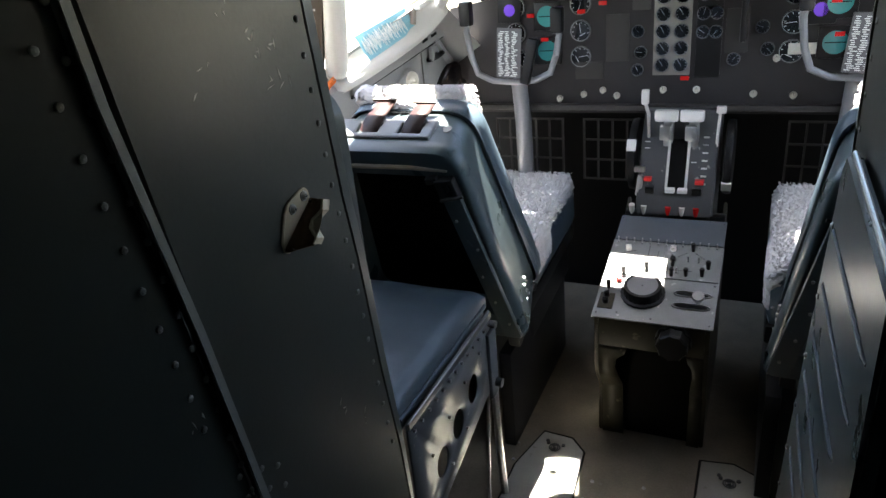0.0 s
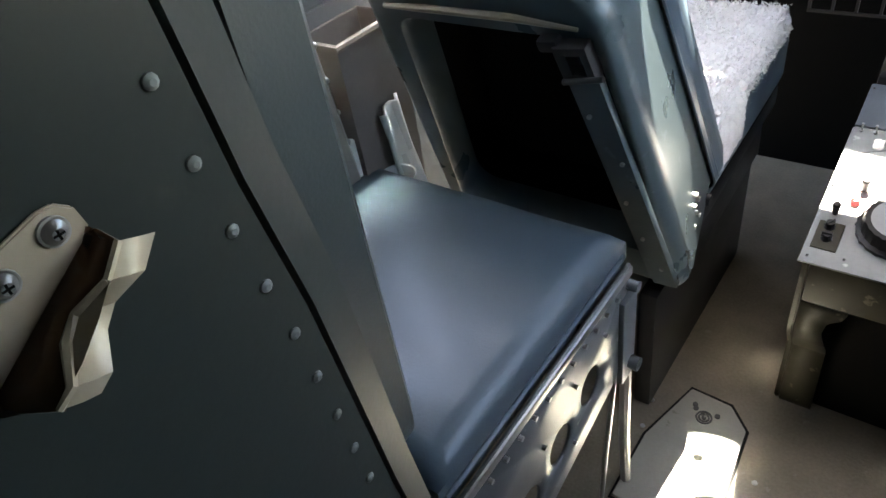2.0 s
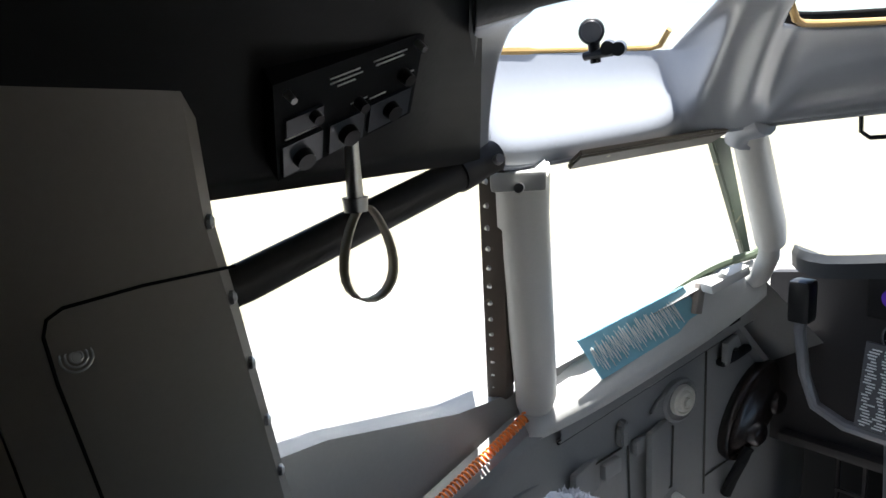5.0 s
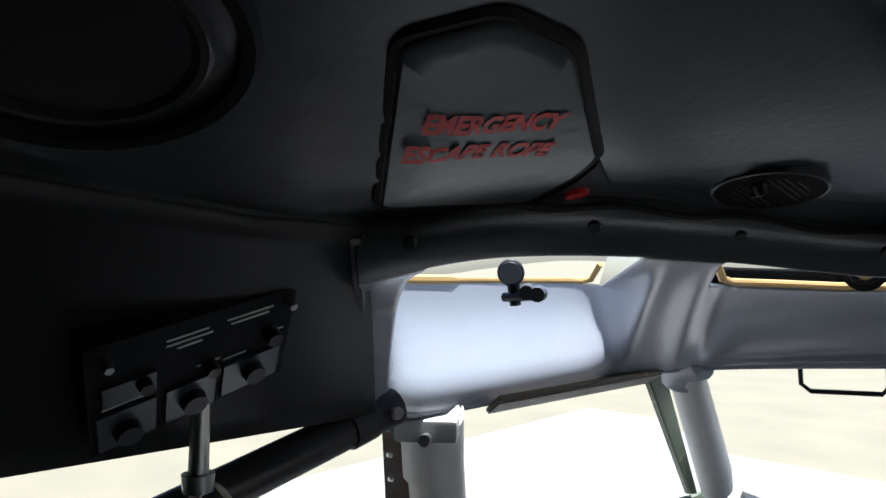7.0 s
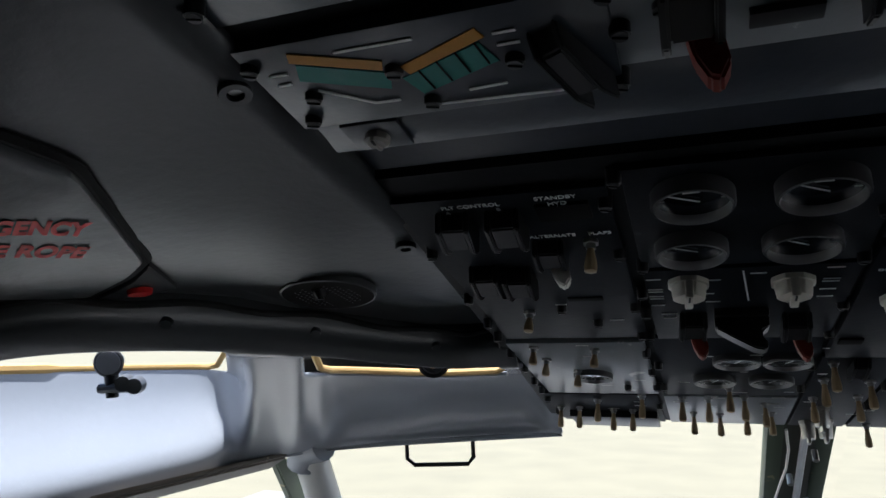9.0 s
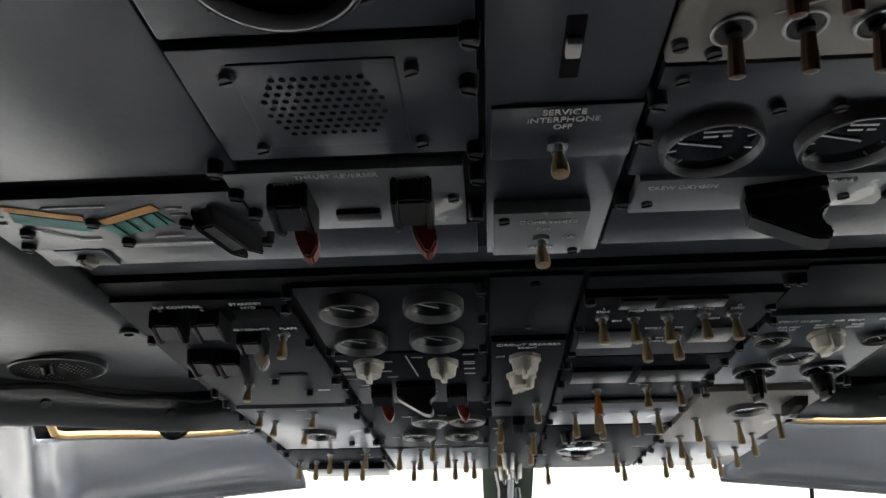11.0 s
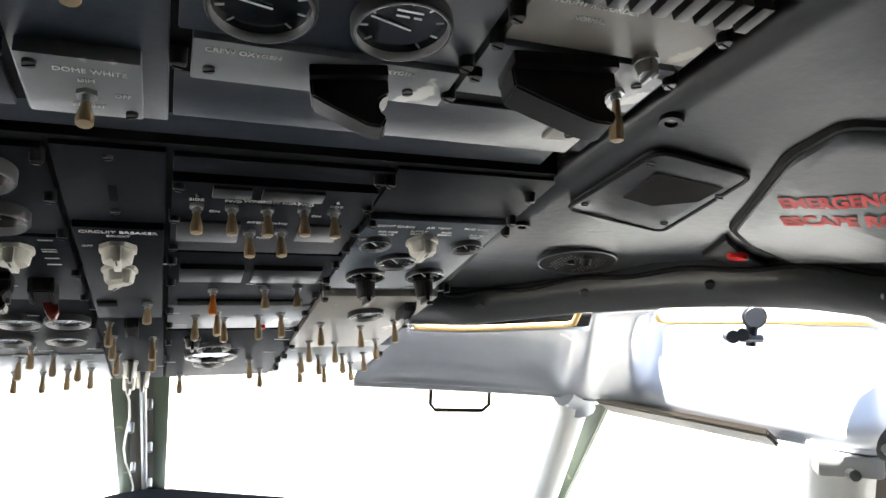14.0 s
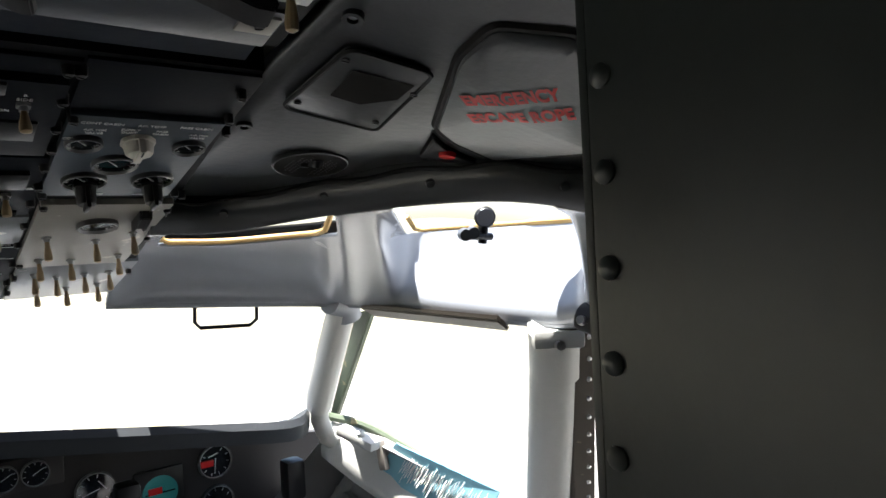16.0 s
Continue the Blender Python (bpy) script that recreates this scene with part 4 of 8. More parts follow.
D.plate(-0.0365, 0.0180, 1.541, 1.752, M_OHFWDSHADE, 0.006, "grey circuit breaker light plate")
D.plate(-0.0375, 0.0190, 1.756, 2.045, M_OHFWDSHADE, 0.004)
D.plate(0.0225, 0.149, 1.444, 1.462, M_OHFWDSHADE, 0.003)
D.plate(0.0225, 0.145, 1.468, 1.577, M_OHFWDSHADE, 0.006, "grey window heat plate")
D.plate(0.0225, 0.150, 1.585, 1.715, M_OHFWDSHADE, 0.004)
D.plate(0.0225, 0.152, 1.720, 1.800, M_OHSHEEN, 0.004)
D.plate(0.0225, 0.155, 1.806, 2.045, M_OHFWDSHADE, 0.004)
D.plate(0.150, 0.262, 1.440, 1.502, M_OHFWDSHADE, 0.0025, "plain grey blanking plate")
D.plate(0.152, 0.258, 1.509, 1.662, M_SLATE, 0.005, "slate air temperature plate")
D.plate(0.156, 0.270, 1.682, 1.885, M_WARM, 0.006, "pale cabin pressure plate")
D.plate(0.160, 0.288, 1.890, 2.045, M_OHSHEEN, 0.004)
# flight control column
D.row("switch_guard", GB, (-0.252, 1.483), (-0.224, 1.484), (-0.256, 1.555), (-0.236, 1.560), h=0.004)
D.plate(-0.206, -0.178, 1.470, 1.487, M_DARK, 0.006, name="indicator")
D.put("switch_guard", GW, -0.208, 1.522, 0.004)
D.put("toggle_switch", TOG, -0.184, 1.517, 0.004)
D.put("toggle_switch", TOGB, -0.247, 1.632, 0.004)
D.plate(-0.214, -0.190, 1.605, 1.612, M_DARK, 0.0048, name="slot")
D.row("fastener", STUD, (-0.170, 1.473), (-0.170, 1.535), (-0.170, 1.625), (-0.281, 1.52), (-0.284, 1.60), (-0.286, 1.655), (-0.288, 1.69), (-0.221, 1.623), (-0.171, 1.69), (-0.20, 1.657))
D.row("toggle_switch", TOGB, (-0.265, 1.722), (-0.262, 1.760), (-0.214, 1.730), (-0.24, 1.80), h=0.004)
D.put("dial_gauge", DIALB, -0.228, 1.815, 0.004)
D.row("toggle_switch", TOGF, (-0.289, 1.966), (-0.267, 1.966), (-0.240, 1.926), (-0.229, 1.976), (-0.207, 1.976), (-0.19, 1.90), h=0.004)
D.row("fastener", STUD, (-0.290, 1.74), (-0.290, 1.79), (-0.292, 1.84), (-0.293, 1.88), (-0.295, 1.92), (-0.297, 1.99), (-0.172, 1.74), (-0.172, 1.80), (-0.172, 1.86), (-0.175, 1.95), (-0.20, 1.86))
D.plate(-0.282, -0.180, 1.985, 2.04, M_BLACK, 0.012, name="light_housing")
# fuel column
D.row("dial_gauge", DIALS, (-0.129, 1.472), (-0.074, 1.471), (-0.131, 1.530), (-0.076, 1.528), h=0.004)
D.row("knob", KNOB, (-0.134, 1.583), (-0.075, 1.585), h=0.005)
D.row("switch_guard", GR, (-0.133, 1.650), (-0.067, 1.655), h=0.005)
D.put("switch_guard", GBW, -0.102, 1.640, 0.005)
D.row("dial_gauge", DIALB, (-0.101, 1.765), (-0.062, 1.765), (-0.118, 1.83), (-0.07, 1.83), h=0.004)
D.row("toggle_switch", TOGF, (-0.150, 1.911), (-0.124, 1.912), (-0.090, 1.90), (-0.069, 1.93), (-0.105, 1.86), (-0.14, 1.985), (-0.112, 1.99), (-0.085, 1.98), (-0.06, 1.975), h=0.004)
D.row("fastener", STUD, (-0.163, 1.45), (-0.159, 1.555), (-0.163, 1.60), (-0.043, 1.452), (-0.043, 1.50), (-0.043, 1.555), (-0.164, 1.64), (-0.165, 1.69), (-0.042, 1.63), (-0.042, 1.69), (-0.165, 1.78), (-0.165, 1.86), (-0.043, 1.78), (-0.043, 1.86), (-0.10, 1.70))
D.mark(-0.103, 1.567, -0.098, 1.617, 0.001, 0.0054)
# centre column
D.plate(-0.0125, -0.0075, 1.485, 1.506, M_DARK, 0.0034, name="slot")
D.row("screw", SCREW, (-0.010, 1.450), (-0.010, 1.520), h=0.003)
D.put("knob", KNOB, -0.011, 1.575, 0.006)
D.put("knob", KNOB, -0.012, 1.618, 0.006, 150)
D.plate(-0.034, -0.018, 1.700, 1.712, M_DARK, 0.0075, name="indicator")
D.put("toggle_switch", TOG, 0.006, 1.705, 0.006)
D.put("switch_guard", GT, -0.009, 1.775, 0.004)
D.row("toggle_switch", TOGF, (-0.028, 1.826), (0.009, 1.832), (-0.028, 1.77), (0.009, 1.89), (-0.028, 1.90), h=0.004)
D.row("knob", knob_mesh(0.008, 0.02, M_ALU), (-0.016, 1.945), (-0.004, 2.01), (-0.02, 2.02), h=0.004)
# window heat column
D.row("toggle_switch", TOG, (0.037, 1.499), (0.058, 1.499), (0.080, 1.499), (0.103, 1.496), (0.123, 1.497), (0.073, 1.537), (0.094, 1.534), h=0.006)
for x0, x1, y0, y1 in ((0.026, 0.066, 1.5215, 1.555), (0.105, 0.134, 1.520, 1.548), (0.045, 0.068, 1.471, 1.484), (0.074, 0.112, 1.471, 1.484)):
    D.plate(x0, x1, y0, y1, M_BLACK, 0.008, name="indicator")
for x0, x1 in ((0.03, 0.078), (0.085, 0.14)):
    D.plate(x0, x1, 1.610, 1.642, M_BLACK, 0.008, name="indicator")
D.put("toggle_switch", TOGA, 0.058, 1.672, 0.004)
D.row("toggle_switch", TOG, (0.101, 1.667), (0.128, 1.662), h=0.004)
D.row("toggle_switch", TOGF, (0.066, 1.735), (0.047, 1.752), (0.074, 1.76), (0.106, 1.752), (0.127, 1.745), h=0.004)
D.plate(0.03, 0.14, 1.70, 1.712, M_DARK, 0.006, name="slot")
D.put("warning_lamp", fused("warning_lamp", (M_REDLAMP, lambda b: rod(b, (0, 0, 0), (0, 0, 0.004), 0.003, seg=12))), 0.115, 1.79, 0.004)
D.row("dial_gauge", DIALB, (0.072, 1.875), (0.072, 1.955), h=0.004)
D.put("dial_gauge", dial_mesh("dial_gauge", 0.030, M_GLOSS, (), 70, 0.005), 0.072, 1.915, 0.004)
D.put("knob", KNOBBIG, 0.048, 1.835, 0.004)
D.row("fastener", STUD, (0.026, 1.474), (0.0245, 1.52), (0.0245, 1.57), (0.141, 1.452), (0.148, 1.452), (0.144, 1.49), (0.146, 1.53), (0.148, 1.565), (0.024, 1.60), (0.024, 1.65), (0.148, 1.60), (0.149, 1.64), (0.148, 1.68), (0.024, 1.73), (0.024, 1.78), (0.15, 1.74), (0.151, 1.80), (0.024, 1.85), (0.024, 1.93), (0.153, 1.87), (0.155, 1.95))
D.row("toggle_switch", TOGF, (0.12, 1.95), (0.14, 2.01), (0.04, 2.03), h=0.004)
# air column
D.put("knob", KNOB, 0.203, 1.545, 0.005)
D.row("dial_gauge", DIALT, (0.167, 1.551), (0.243, 1.551), h=0.005)
DIALW = dial_mesh("dial_gauge", 0.0175, M_FACE, (), 130, 0.004)
D.row("dial_gauge", DIALW, (0.196, 1.588), (0.180, 1.624), (0.233, 1.620), h=0.005)
D.row("knob", KNOBK, (0.182, 1.633), (0.235, 1.630), h=0.006)
D.put("dial_gauge", DIALB, 0.212, 1.738, 0.006)
D.row("toggle_switch", TOGF, (0.173, 1.776), (0.220, 1.790), (0.252, 1.768), (0.176, 1.855), (0.208, 1.862), (0.255, 1.85), h=0.006)
D.put("switch_guard", GT, 0.248, 1.715, 0.006)
D.row("toggle_switch", TOGF, (0.18, 1.925), (0.205, 1.94), (0.235, 1.935), (0.262, 1.93), (0.19, 1.99), (0.225, 2.0), (0.26, 1.99), h=0.004)
D.row("fastener", STUD, (0.257, 1.500), (0.252, 1.462), (0.262, 1.52), (0.262, 1.655), (0.154, 1.515), (0.154, 1.66), (0.27, 1.66), (0.159, 1.69), (0.268, 1.70), (0.272, 1.79), (0.16, 1.875), (0.16, 1.93), (0.285, 1.93), (0.16, 2.0))
for s, x, y, z in (("FLT CONTROL", -0.238, 1.4625, 0.0048), ("A", -0.252, 1.468, 0.004), ("B", -0.224, 1.468, 0.004), ("STANDBY", -0.193, 1.4605, 0.0048), ("HYD", -0.193, 1.4665, 0.0048), ("ALTERNATE", -0.203, 1.503, 0.0048), ("FLAPS", -0.177, 1.503, 0.0048), ("WINDOW HEAT", 0.082, 1.4885, 0.0048), ("L", 0.0365, 1.4845, 0.004), ("SIDE", 0.0365, 1.490, 0.0046), ("FWD", 0.058, 1.490, 0.0046), ("FWD", 0.103, 1.4895, 0.0046), ("R", 0.123, 1.4845, 0.004), ("SIDE", 0.123, 1.490, 0.0046), ("ON", 0.048, 1.506, 0.0042), ("ON", 0.113, 1.506, 0.0042), ("PITOT STATIC", 0.083, 1.521, 0.0042), ("ON", 0.084, 1.540, 0.0036), ("HEAT", 0.084, 1.5465, 0.0042), ("CONT CABIN", 0.173, 1.5165, 0.0046), ("AIR TEMP", 0.206, 1.5165, 0.0046), ("PASS CABIN", 0.238, 1.5155, 0.0046), ("AIR MIX", 0.170, 1.527, 0.0042), ("VALVE", 0.170, 1.532, 0.0042), ("SUPPLY", 0.193, 1.524, 0.004), ("DUCT", 0.193, 1.5285, 0.004), ("PASS", 0.215, 1.524, 0.004), ("CABIN", 0.215, 1.5285, 0.004), ("AIR MIX", 0.243, 1.527, 0.0042), ("VALVE", 0.243, 1.532, 0.0042), ("COLD", 0.157, 1.543, 0.004)):
    D.text(s, x, y, z, 0.0065)
for s, x, y, z in (("CIRCUIT BREAKER", -0.0095, 1.547, 0.0058), ("BRIGHT", -0.010, 1.5535, 0.0042), ("OFF", -0.030, 1.572, 0.004)):
    D.text(s, x, y, z, 0.0065)
# small illegible legends as bars
for k in range(70):
    x, y = random.choice((-0.225, -0.19, -0.15, -0.118, -0.09, -0.055, -0.03, 0.012, 0.03, 0.09, 0.14, 0.165, 0.2, 0.235, 0.26)) + random.uniform(-0.006, 0.006), random.uniform(1.60, 1.98)
    w = random.uniform(0.003, 0.007)
    D.mark(x - w, y, x + w, y, 0.0012, 0.0052)
for k in range(14):
    x, y = random.choice((-0.155, -0.12, -0.095, -0.055)), 1.567 + 0.0042 * k
    D.mark(x - 0.004, y, x + 0.005, y, 0.001, 0.0054)


# ---- seats ----
def rrect(w, h, r, n=6, cx=0.0, cy=0.0):
    """A rounded rectangle outline in two dimensions."""
    out = []
    for k, (sx, sy) in enumerate(((1, 1), (-1, 1), (-1, -1), (1, -1))):
        for i in range(n + 1):
            a = math.pi / 2 * (k + i / n)
            out.append((cx + sx * (w / 2 - r) + r * math.cos(a), cy + sy * (h / 2 - r) + r * math.sin(a)))
    return out


def skin(bm, loops, cap0=True, cap1=True):
    rings = [[bm.verts.new(p) for p in l] for l in loops]
    n = len(rings[0])
    for a, b in zip(rings, rings[1:]):
        for k in range(n):
            bm.faces.new((a[k], a[(k + 1) % n], b[(k + 1) % n], b[k]))
    if cap0:
        bm.faces.new(rings[0][::-1])
    if cap1:
        bm.faces.new(rings[-1])


def fleece(bm, x0, x1, y0, y1, z0, z1, step=0.008, amp=0.006, r=0.03, m=None):
    """A woolly pad: a rounded block whose skin is broken into tufts."""
    nx, ny, nz = [max(2, int((b - a) / step)) for a, b in ((x0, x1), (y0, y1), (z0, z1))]
    c = Vector(((x0 + x1) / 2, (y0 + y1) / 2, (z0 + z1) / 2))
    hx, hy, hz = (x1 - x0) / 2, (y1 - y0) / 2, (z1 - z0) / 2
    for ax, (n1, n2) in ((0, (ny, nz)), (1, (nx, nz)), (2, (nx, ny))):
        for sg in (-1, 1):
            vs = {}
            for i in range(n1 + 1):
                for j in range(n2 + 1):
                    u, v = 2 * i / n1 - 1, 2 * j / n2 - 1
                    p = Vector((sg * hx, u * hy, v * hz)) if ax == 0 else Vector((u * hx, sg * hy, v * hz)) if ax == 1 else Vector((u * hx, v * hy, sg * hz))
                    q = Vector([max(-h + r, min(h - r, t)) for t, h in zip(p, (hx, hy, hz))])
                    d = (p - q)
                    d = d.normalized() if d.length > 1e-6 else Vector([sg if k == ax else 0 for k in range(3)])
                    w = c + q + d * r
                    f = noise.noise(w * 95) + 0.6 * noise.noise(w * 210)
                    w = w + d * amp * f * 1.5
                    vs[i, j] = bm.verts.new(m @ w if m else w)
            for i in range(n1):
                for j in range(n2):
                    bm.faces.new((vs[i, j], vs[i + 1, j], vs[i + 1, j + 1], vs[i, j + 1]))
    bmesh.ops.remove_doubles(bm, verts=bm.verts[:], dist=0.0008)


def tufts(bm, spots, size):
    """Short locks of wool standing off the skin."""
    for p, d in spots:
        d = (d + Vector((random.uniform(-0.7, 0.7), random.uniform(-0.7, 0.7), random.uniform(-0.4, 0.4)))).normalized()
        a = d.cross(Vector((0.3, 0.5, 0.8))).normalized() * size * 0.35
        b = d.cross(a).normalized() * size * 0.35
        tip = bm.verts.new(p + d * size * random.uniform(0.7, 1.5))
        base = [bm.verts.new(p + a), bm.verts.new(p - a * 0.5 + b), bm.verts.new(p - a * 0.5 - b)]
        for k in range(3):
            bm.faces.new((base[k], base[(k + 1) % 3], tip))


def pilot_seat(side):
    """A pilot seat: a deep reclined shell that widens downwards, strap plate, wool covers and a base."""
    seat = holder("pilot_seat", S(side, (-0.56, 1.8, 0.0)), "blue-grey pilot seat with white sheepskin cover and open back shell", "seat", "pilot seats")
    T = Matrix.Translation(S(side, (-0.56 if side < 0 else -0.615, 1.630, 0.45))) @ Matrix.Rotation(math.atan(0.338), 4, "X")
    if side > 0:
        T = T @ Matrix.Diagonal((-1, 1, 1, 1))

    def trap(xt0, xt1, xb0, xb1, z0, z1, rt, rb, n=7):
        """A rounded outline that is wider below: corners top right, top left, bottom left, bottom right."""
        out = []
        r1, r2 = rt if isinstance(rt, tuple) else (rt, rt)
        c = [(xt1, z1, r1), (xt0, z1, r2), (xb0, z0, rb), (xb1, z0, rb)]
        for i in range(4):
            p, a, b = Vector(c[i][:2]), Vector(c[i - 1][:2]), Vector(c[(i + 1) % 4][:2])
            u, v = (a - p).normalized() * c[i][2], (b - p).normalized() * c[i][2]
            for k in range(n + 1):
                t = k / n
                q = (p + u) * (1 - t) ** 2 + p * 2 * t * (1 - t) + (p + v) * t * t
                out.append((q.x, q.y))
        return out

    def deep(z):
        """How deep the shell is at that height: the seam leans more than the rear face."""
        return 0.176 + 0.076 * min(1.0, max(0.0, (0.60 - z) / 0.38))

    def L(pts, y):
        return [T @ Vector((p[0], y(p[1]) if callable(y) else y, p[1])) for p in pts]
    full = trap(-0.222, 0.186, -0.264, 0.264, 0.0, 0.676, (0.078, 0.050), 0.03)
    rear = trap(-0.214, 0.179, -0.256, 0.257, 0.006, 0.668, (0.070, 0.040), 0.03)
    lip = trap(-0.203, 0.174, -0.248, 0.250, 0.02, 0.655, (0.066, 0.032), 0.03)
    hole = trap(-0.170, 0.166, -0.222, 0.240, 0.10, 0.598, 0.035, 0.06)
    hol2 = trap(-0.164, 0.160, -0.216, 0.234, 0.106, 0.592, 0.035, 0.06)
    slim = trap(-0.205, 0.160, -0.225, 0.222, 0.0, 0.672, 0.085, 0.03)
    bm = B()
    skin(bm, [L(slim, deep), L(slim, lambda z: deep(z) - 0.012), L(full, 0.045), L(full, 0.022), L(rear, 0.004), L(lip, 0.0), L(hole, 0.004), L(hol2, 0.016), L(hol2, 0.075)], False, False)
    part("shell", bm, M_SHELL, seat, "blue-grey back shell with an open hollow", smooth=48)
    # near-black inset: the shade inside the hollow, put into colour
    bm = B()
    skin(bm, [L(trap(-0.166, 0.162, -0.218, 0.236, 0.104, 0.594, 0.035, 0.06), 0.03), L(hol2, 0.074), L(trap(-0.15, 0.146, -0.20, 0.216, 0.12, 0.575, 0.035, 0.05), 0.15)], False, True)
    part("hollow_shade", bm, M_DARK, seat, "black inset that paints the shade in the hollow")
    # brass-coloured stiffener below the top rim
    bm = B()
    tube(bm, [T @ Vector(p) for p in ((-0.18, -0.001, 0.622), (-0.10, -0.002, 0.626), (0.05, -0.002, 0.628), (0.15, -0.001, 0.62))], [0.004, 0.006, 0.006, 0.003], 8)
    part("stiffener", bm, M_TONGUE, seat, "tan bare-metal stiffener")
    # leather cushion in front of the seam, with piping
    bm = B()
    c0 = trap(-0.208, 0.164, -0.228, 0.226, 0.0, 0.676, 0.085, 0.03)
    c1 = trap(-0.212, 0.170, -0.230, 0.230, 0.0, 0.682, 0.085, 0.03)
    c2 = trap(-0.200, 0.160, -0.222, 0.222, 0.01, 0.675, 0.085, 0.04)
    c3 = trap(-0.17, 0.13, -0.19, 0.19, 0.03, 0.64, 0.07, 0.04)
    skin(bm, [L(c0, lambda z: deep(z) - 0.004), L(c1, lambda z: deep(z) + 0.006), L(c1, lambda z: deep(z) + 0.045), L(c2, lambda z: deep(z) + 0.070), L(c3, lambda z: deep(z) + 0.082)], False, True)
    part("back_cushion", bm, M_BLUE, seat, "blue-grey leather back cushion with a piped seam", smooth=60)
    for d, r in ((-0.002, 0.0032), (0.016, 0.0024)):
        bm = B()
        loop = L(trap(-0.210, 0.167, -0.230, 0.229, 0.0, 0.680, 0.085, 0.03), lambda z: deep(z) + d)
        tube(bm, loop, r, 6, True)
        part("piping", bm, M_BLUE, seat)
    # wool over the top and the front
    bm = B()
    WX0, WX1, WZ = -0.185, 0.118, 0.694
    fleece(bm, WX0, WX1 + 0.02, 0.225, 0.292, 0.14, WZ, 0.006, 0.0045, 0.03, T)
    fleece(bm, -0.075, 0.035, 0.172, 0.25, 0.62, WZ, 0.006, 0.0045, 0.025, T)
    fleece(bm, WX0 - 0.012, WX0 + 0.075, 0.205, 0.265, 0.655, WZ + 0.016, 0.006, 0.005, 0.025, T)
    sp = []
    for k in range(4600):
        u = random.uniform(0, 1)
        x = random.uniform(WX0, WX1 + 0.02)
        if u < 0.5 and not -0.075 < x < 0.035:
            continue
        z = WZ - 0.03 * max(0.0, 1 - u / 0.25) ** 2 - 0.03 * max(0.0, (u - 0.75) / 0.25) ** 2
        sp.append((T @ Vector((x, 0.172 + 0.12 * u, z)), (T.to_3x3() @ Vector((0, 1.6 * (u - 0.5), 1))).normalized()))
    for k in range(5200):
        sp.append((T @ Vector((random.uniform(WX0, WX1 + 0.02), 0.292, random.uniform(0.16, WZ - 0.02))), (T.to_3x3() @ Vector((0, 1, 0.1))).normalized()))
    for k in range(1500):
        sp.append((T @ Vector((WX1 + 0.02, random.uniform(0.235, 0.28), random.uniform(0.16, WZ - 0.03))), (T.to_3x3() @ Vector((1, 0.3, 0.1))).normalized()))
    tufts(bm, sp, 0.0058)
    part("sheepskin_back", bm, M_WOOL, seat, "white sheepskin back cover")
    # slotted plate on top of the shell, with two straps through it
    bm = B()
    zb = 0.668
    xs = [-0.200, -0.124, -0.058, 0.0, 0.064, 0.096]
    ys = [0.048, 0.066, 0.108, 0.128]
    for i in range(5):
        for j in range(3):
            if j != 1 or i in (0, 2, 4):
                box(bm, (xs[i], ys[j], zb), (xs[i + 1], ys[j + 1], zb + 0.016), 0.0, T)
    bmesh.ops.remove_doubles(bm, verts=bm.verts[:], dist=0.0005)
    seen = {}
    for f in bm.faces:
        seen.setdefault(tuple(round(c, 4) for c in f.calc_center_median()), []).append(f)
    bmesh.ops.delete(bm, geom=[f for fs in seen.values() if len(fs) > 1 for f in fs], context="FACES")
    sp_ = part("slotted_plate", bm, M_PLATE, seat, "grey slotted strap plate")
    bv = sp_.modifiers.new("soft", "BEVEL")
    bv.width, bv.segments = 0.005, 3
    for xa, xb, tip in ((-0.124, -0.058, 0.185), (0.0, 0.064, 0.172)):
        bm = B()
        rows = []
        for y, z in ((0.070, zb - 0.002), (0.076, zb + 0.006), (0.092, zb + 0.018), (0.118, zb + 0.027), (0.145, zb + 0.030), (tip, zb + 0.036)):
            rows.append([T @ Vector((x + (y - 0.07) * 0.14, y, z + 0.002 * math.sin(9 * x))) for x in (xa + 0.006, (xa + xb) / 2, xb - 0.006)])
        grid(bm, rows)
        st = part("strap", bm, M_MAROON, seat, "maroon shoulder strap")
        st.modifiers.new("thick", "SOLIDIFY").thickness = 0.004
        bm = B()
        box(bm, (xa + 0.008, tip - 0.004, zb + 0.034), (xb + 0.012, tip + 0.004, zb + 0.040), 0.001, T)
        part("strap_end", bm, M_BROWNF, st, "dark stitched strap end")
        bm = B()
        box(bm, (xa + 0.003, 0.068, zb - 0.002), (xb - 0.003, 0.106, zb + 0.001), 0.0, T)
        part("slot_floor", bm, M_DARK, sp_)
    bm = B()
    prism(bm, [T @ Vector((0.125 + 0.011 * math.cos(a) * (1 + 0.3 * math.sin(3 * a)), 0.100 + 0.014 * math.sin(a), 0.6735 - 0.12 * max(0, 0.011 * math.cos(a)))) for a in [2 * math.pi * k / 9 for k in range(9)]], T.to_3x3() @ Vector((0, 0, 0.0012)))
    part("paint_chip", bm, M_HATCH, seat, "bare patch in the paint")
    # riveted recline rail across the hollow, leaning outwards
    a0, a1 = Vector((0.143, -0.002, 0.602)), Vector((0.232, -0.002, 0.030))
    ax = (a1 - a0).normalized()
    ux = Vector((0, 1, 0)).cross(ax).normalized()
    if ux.x < 0:
        ux = -ux
    RM = T @ Matrix(((ux.x, 0, -ax.x, a1.x), (0, 1, 0, a1.y), (ux.z, 0, -ax.z, a1.z), (0, 0, 0, 1)))
    ln = (a1 - a0).length
    bm = B()
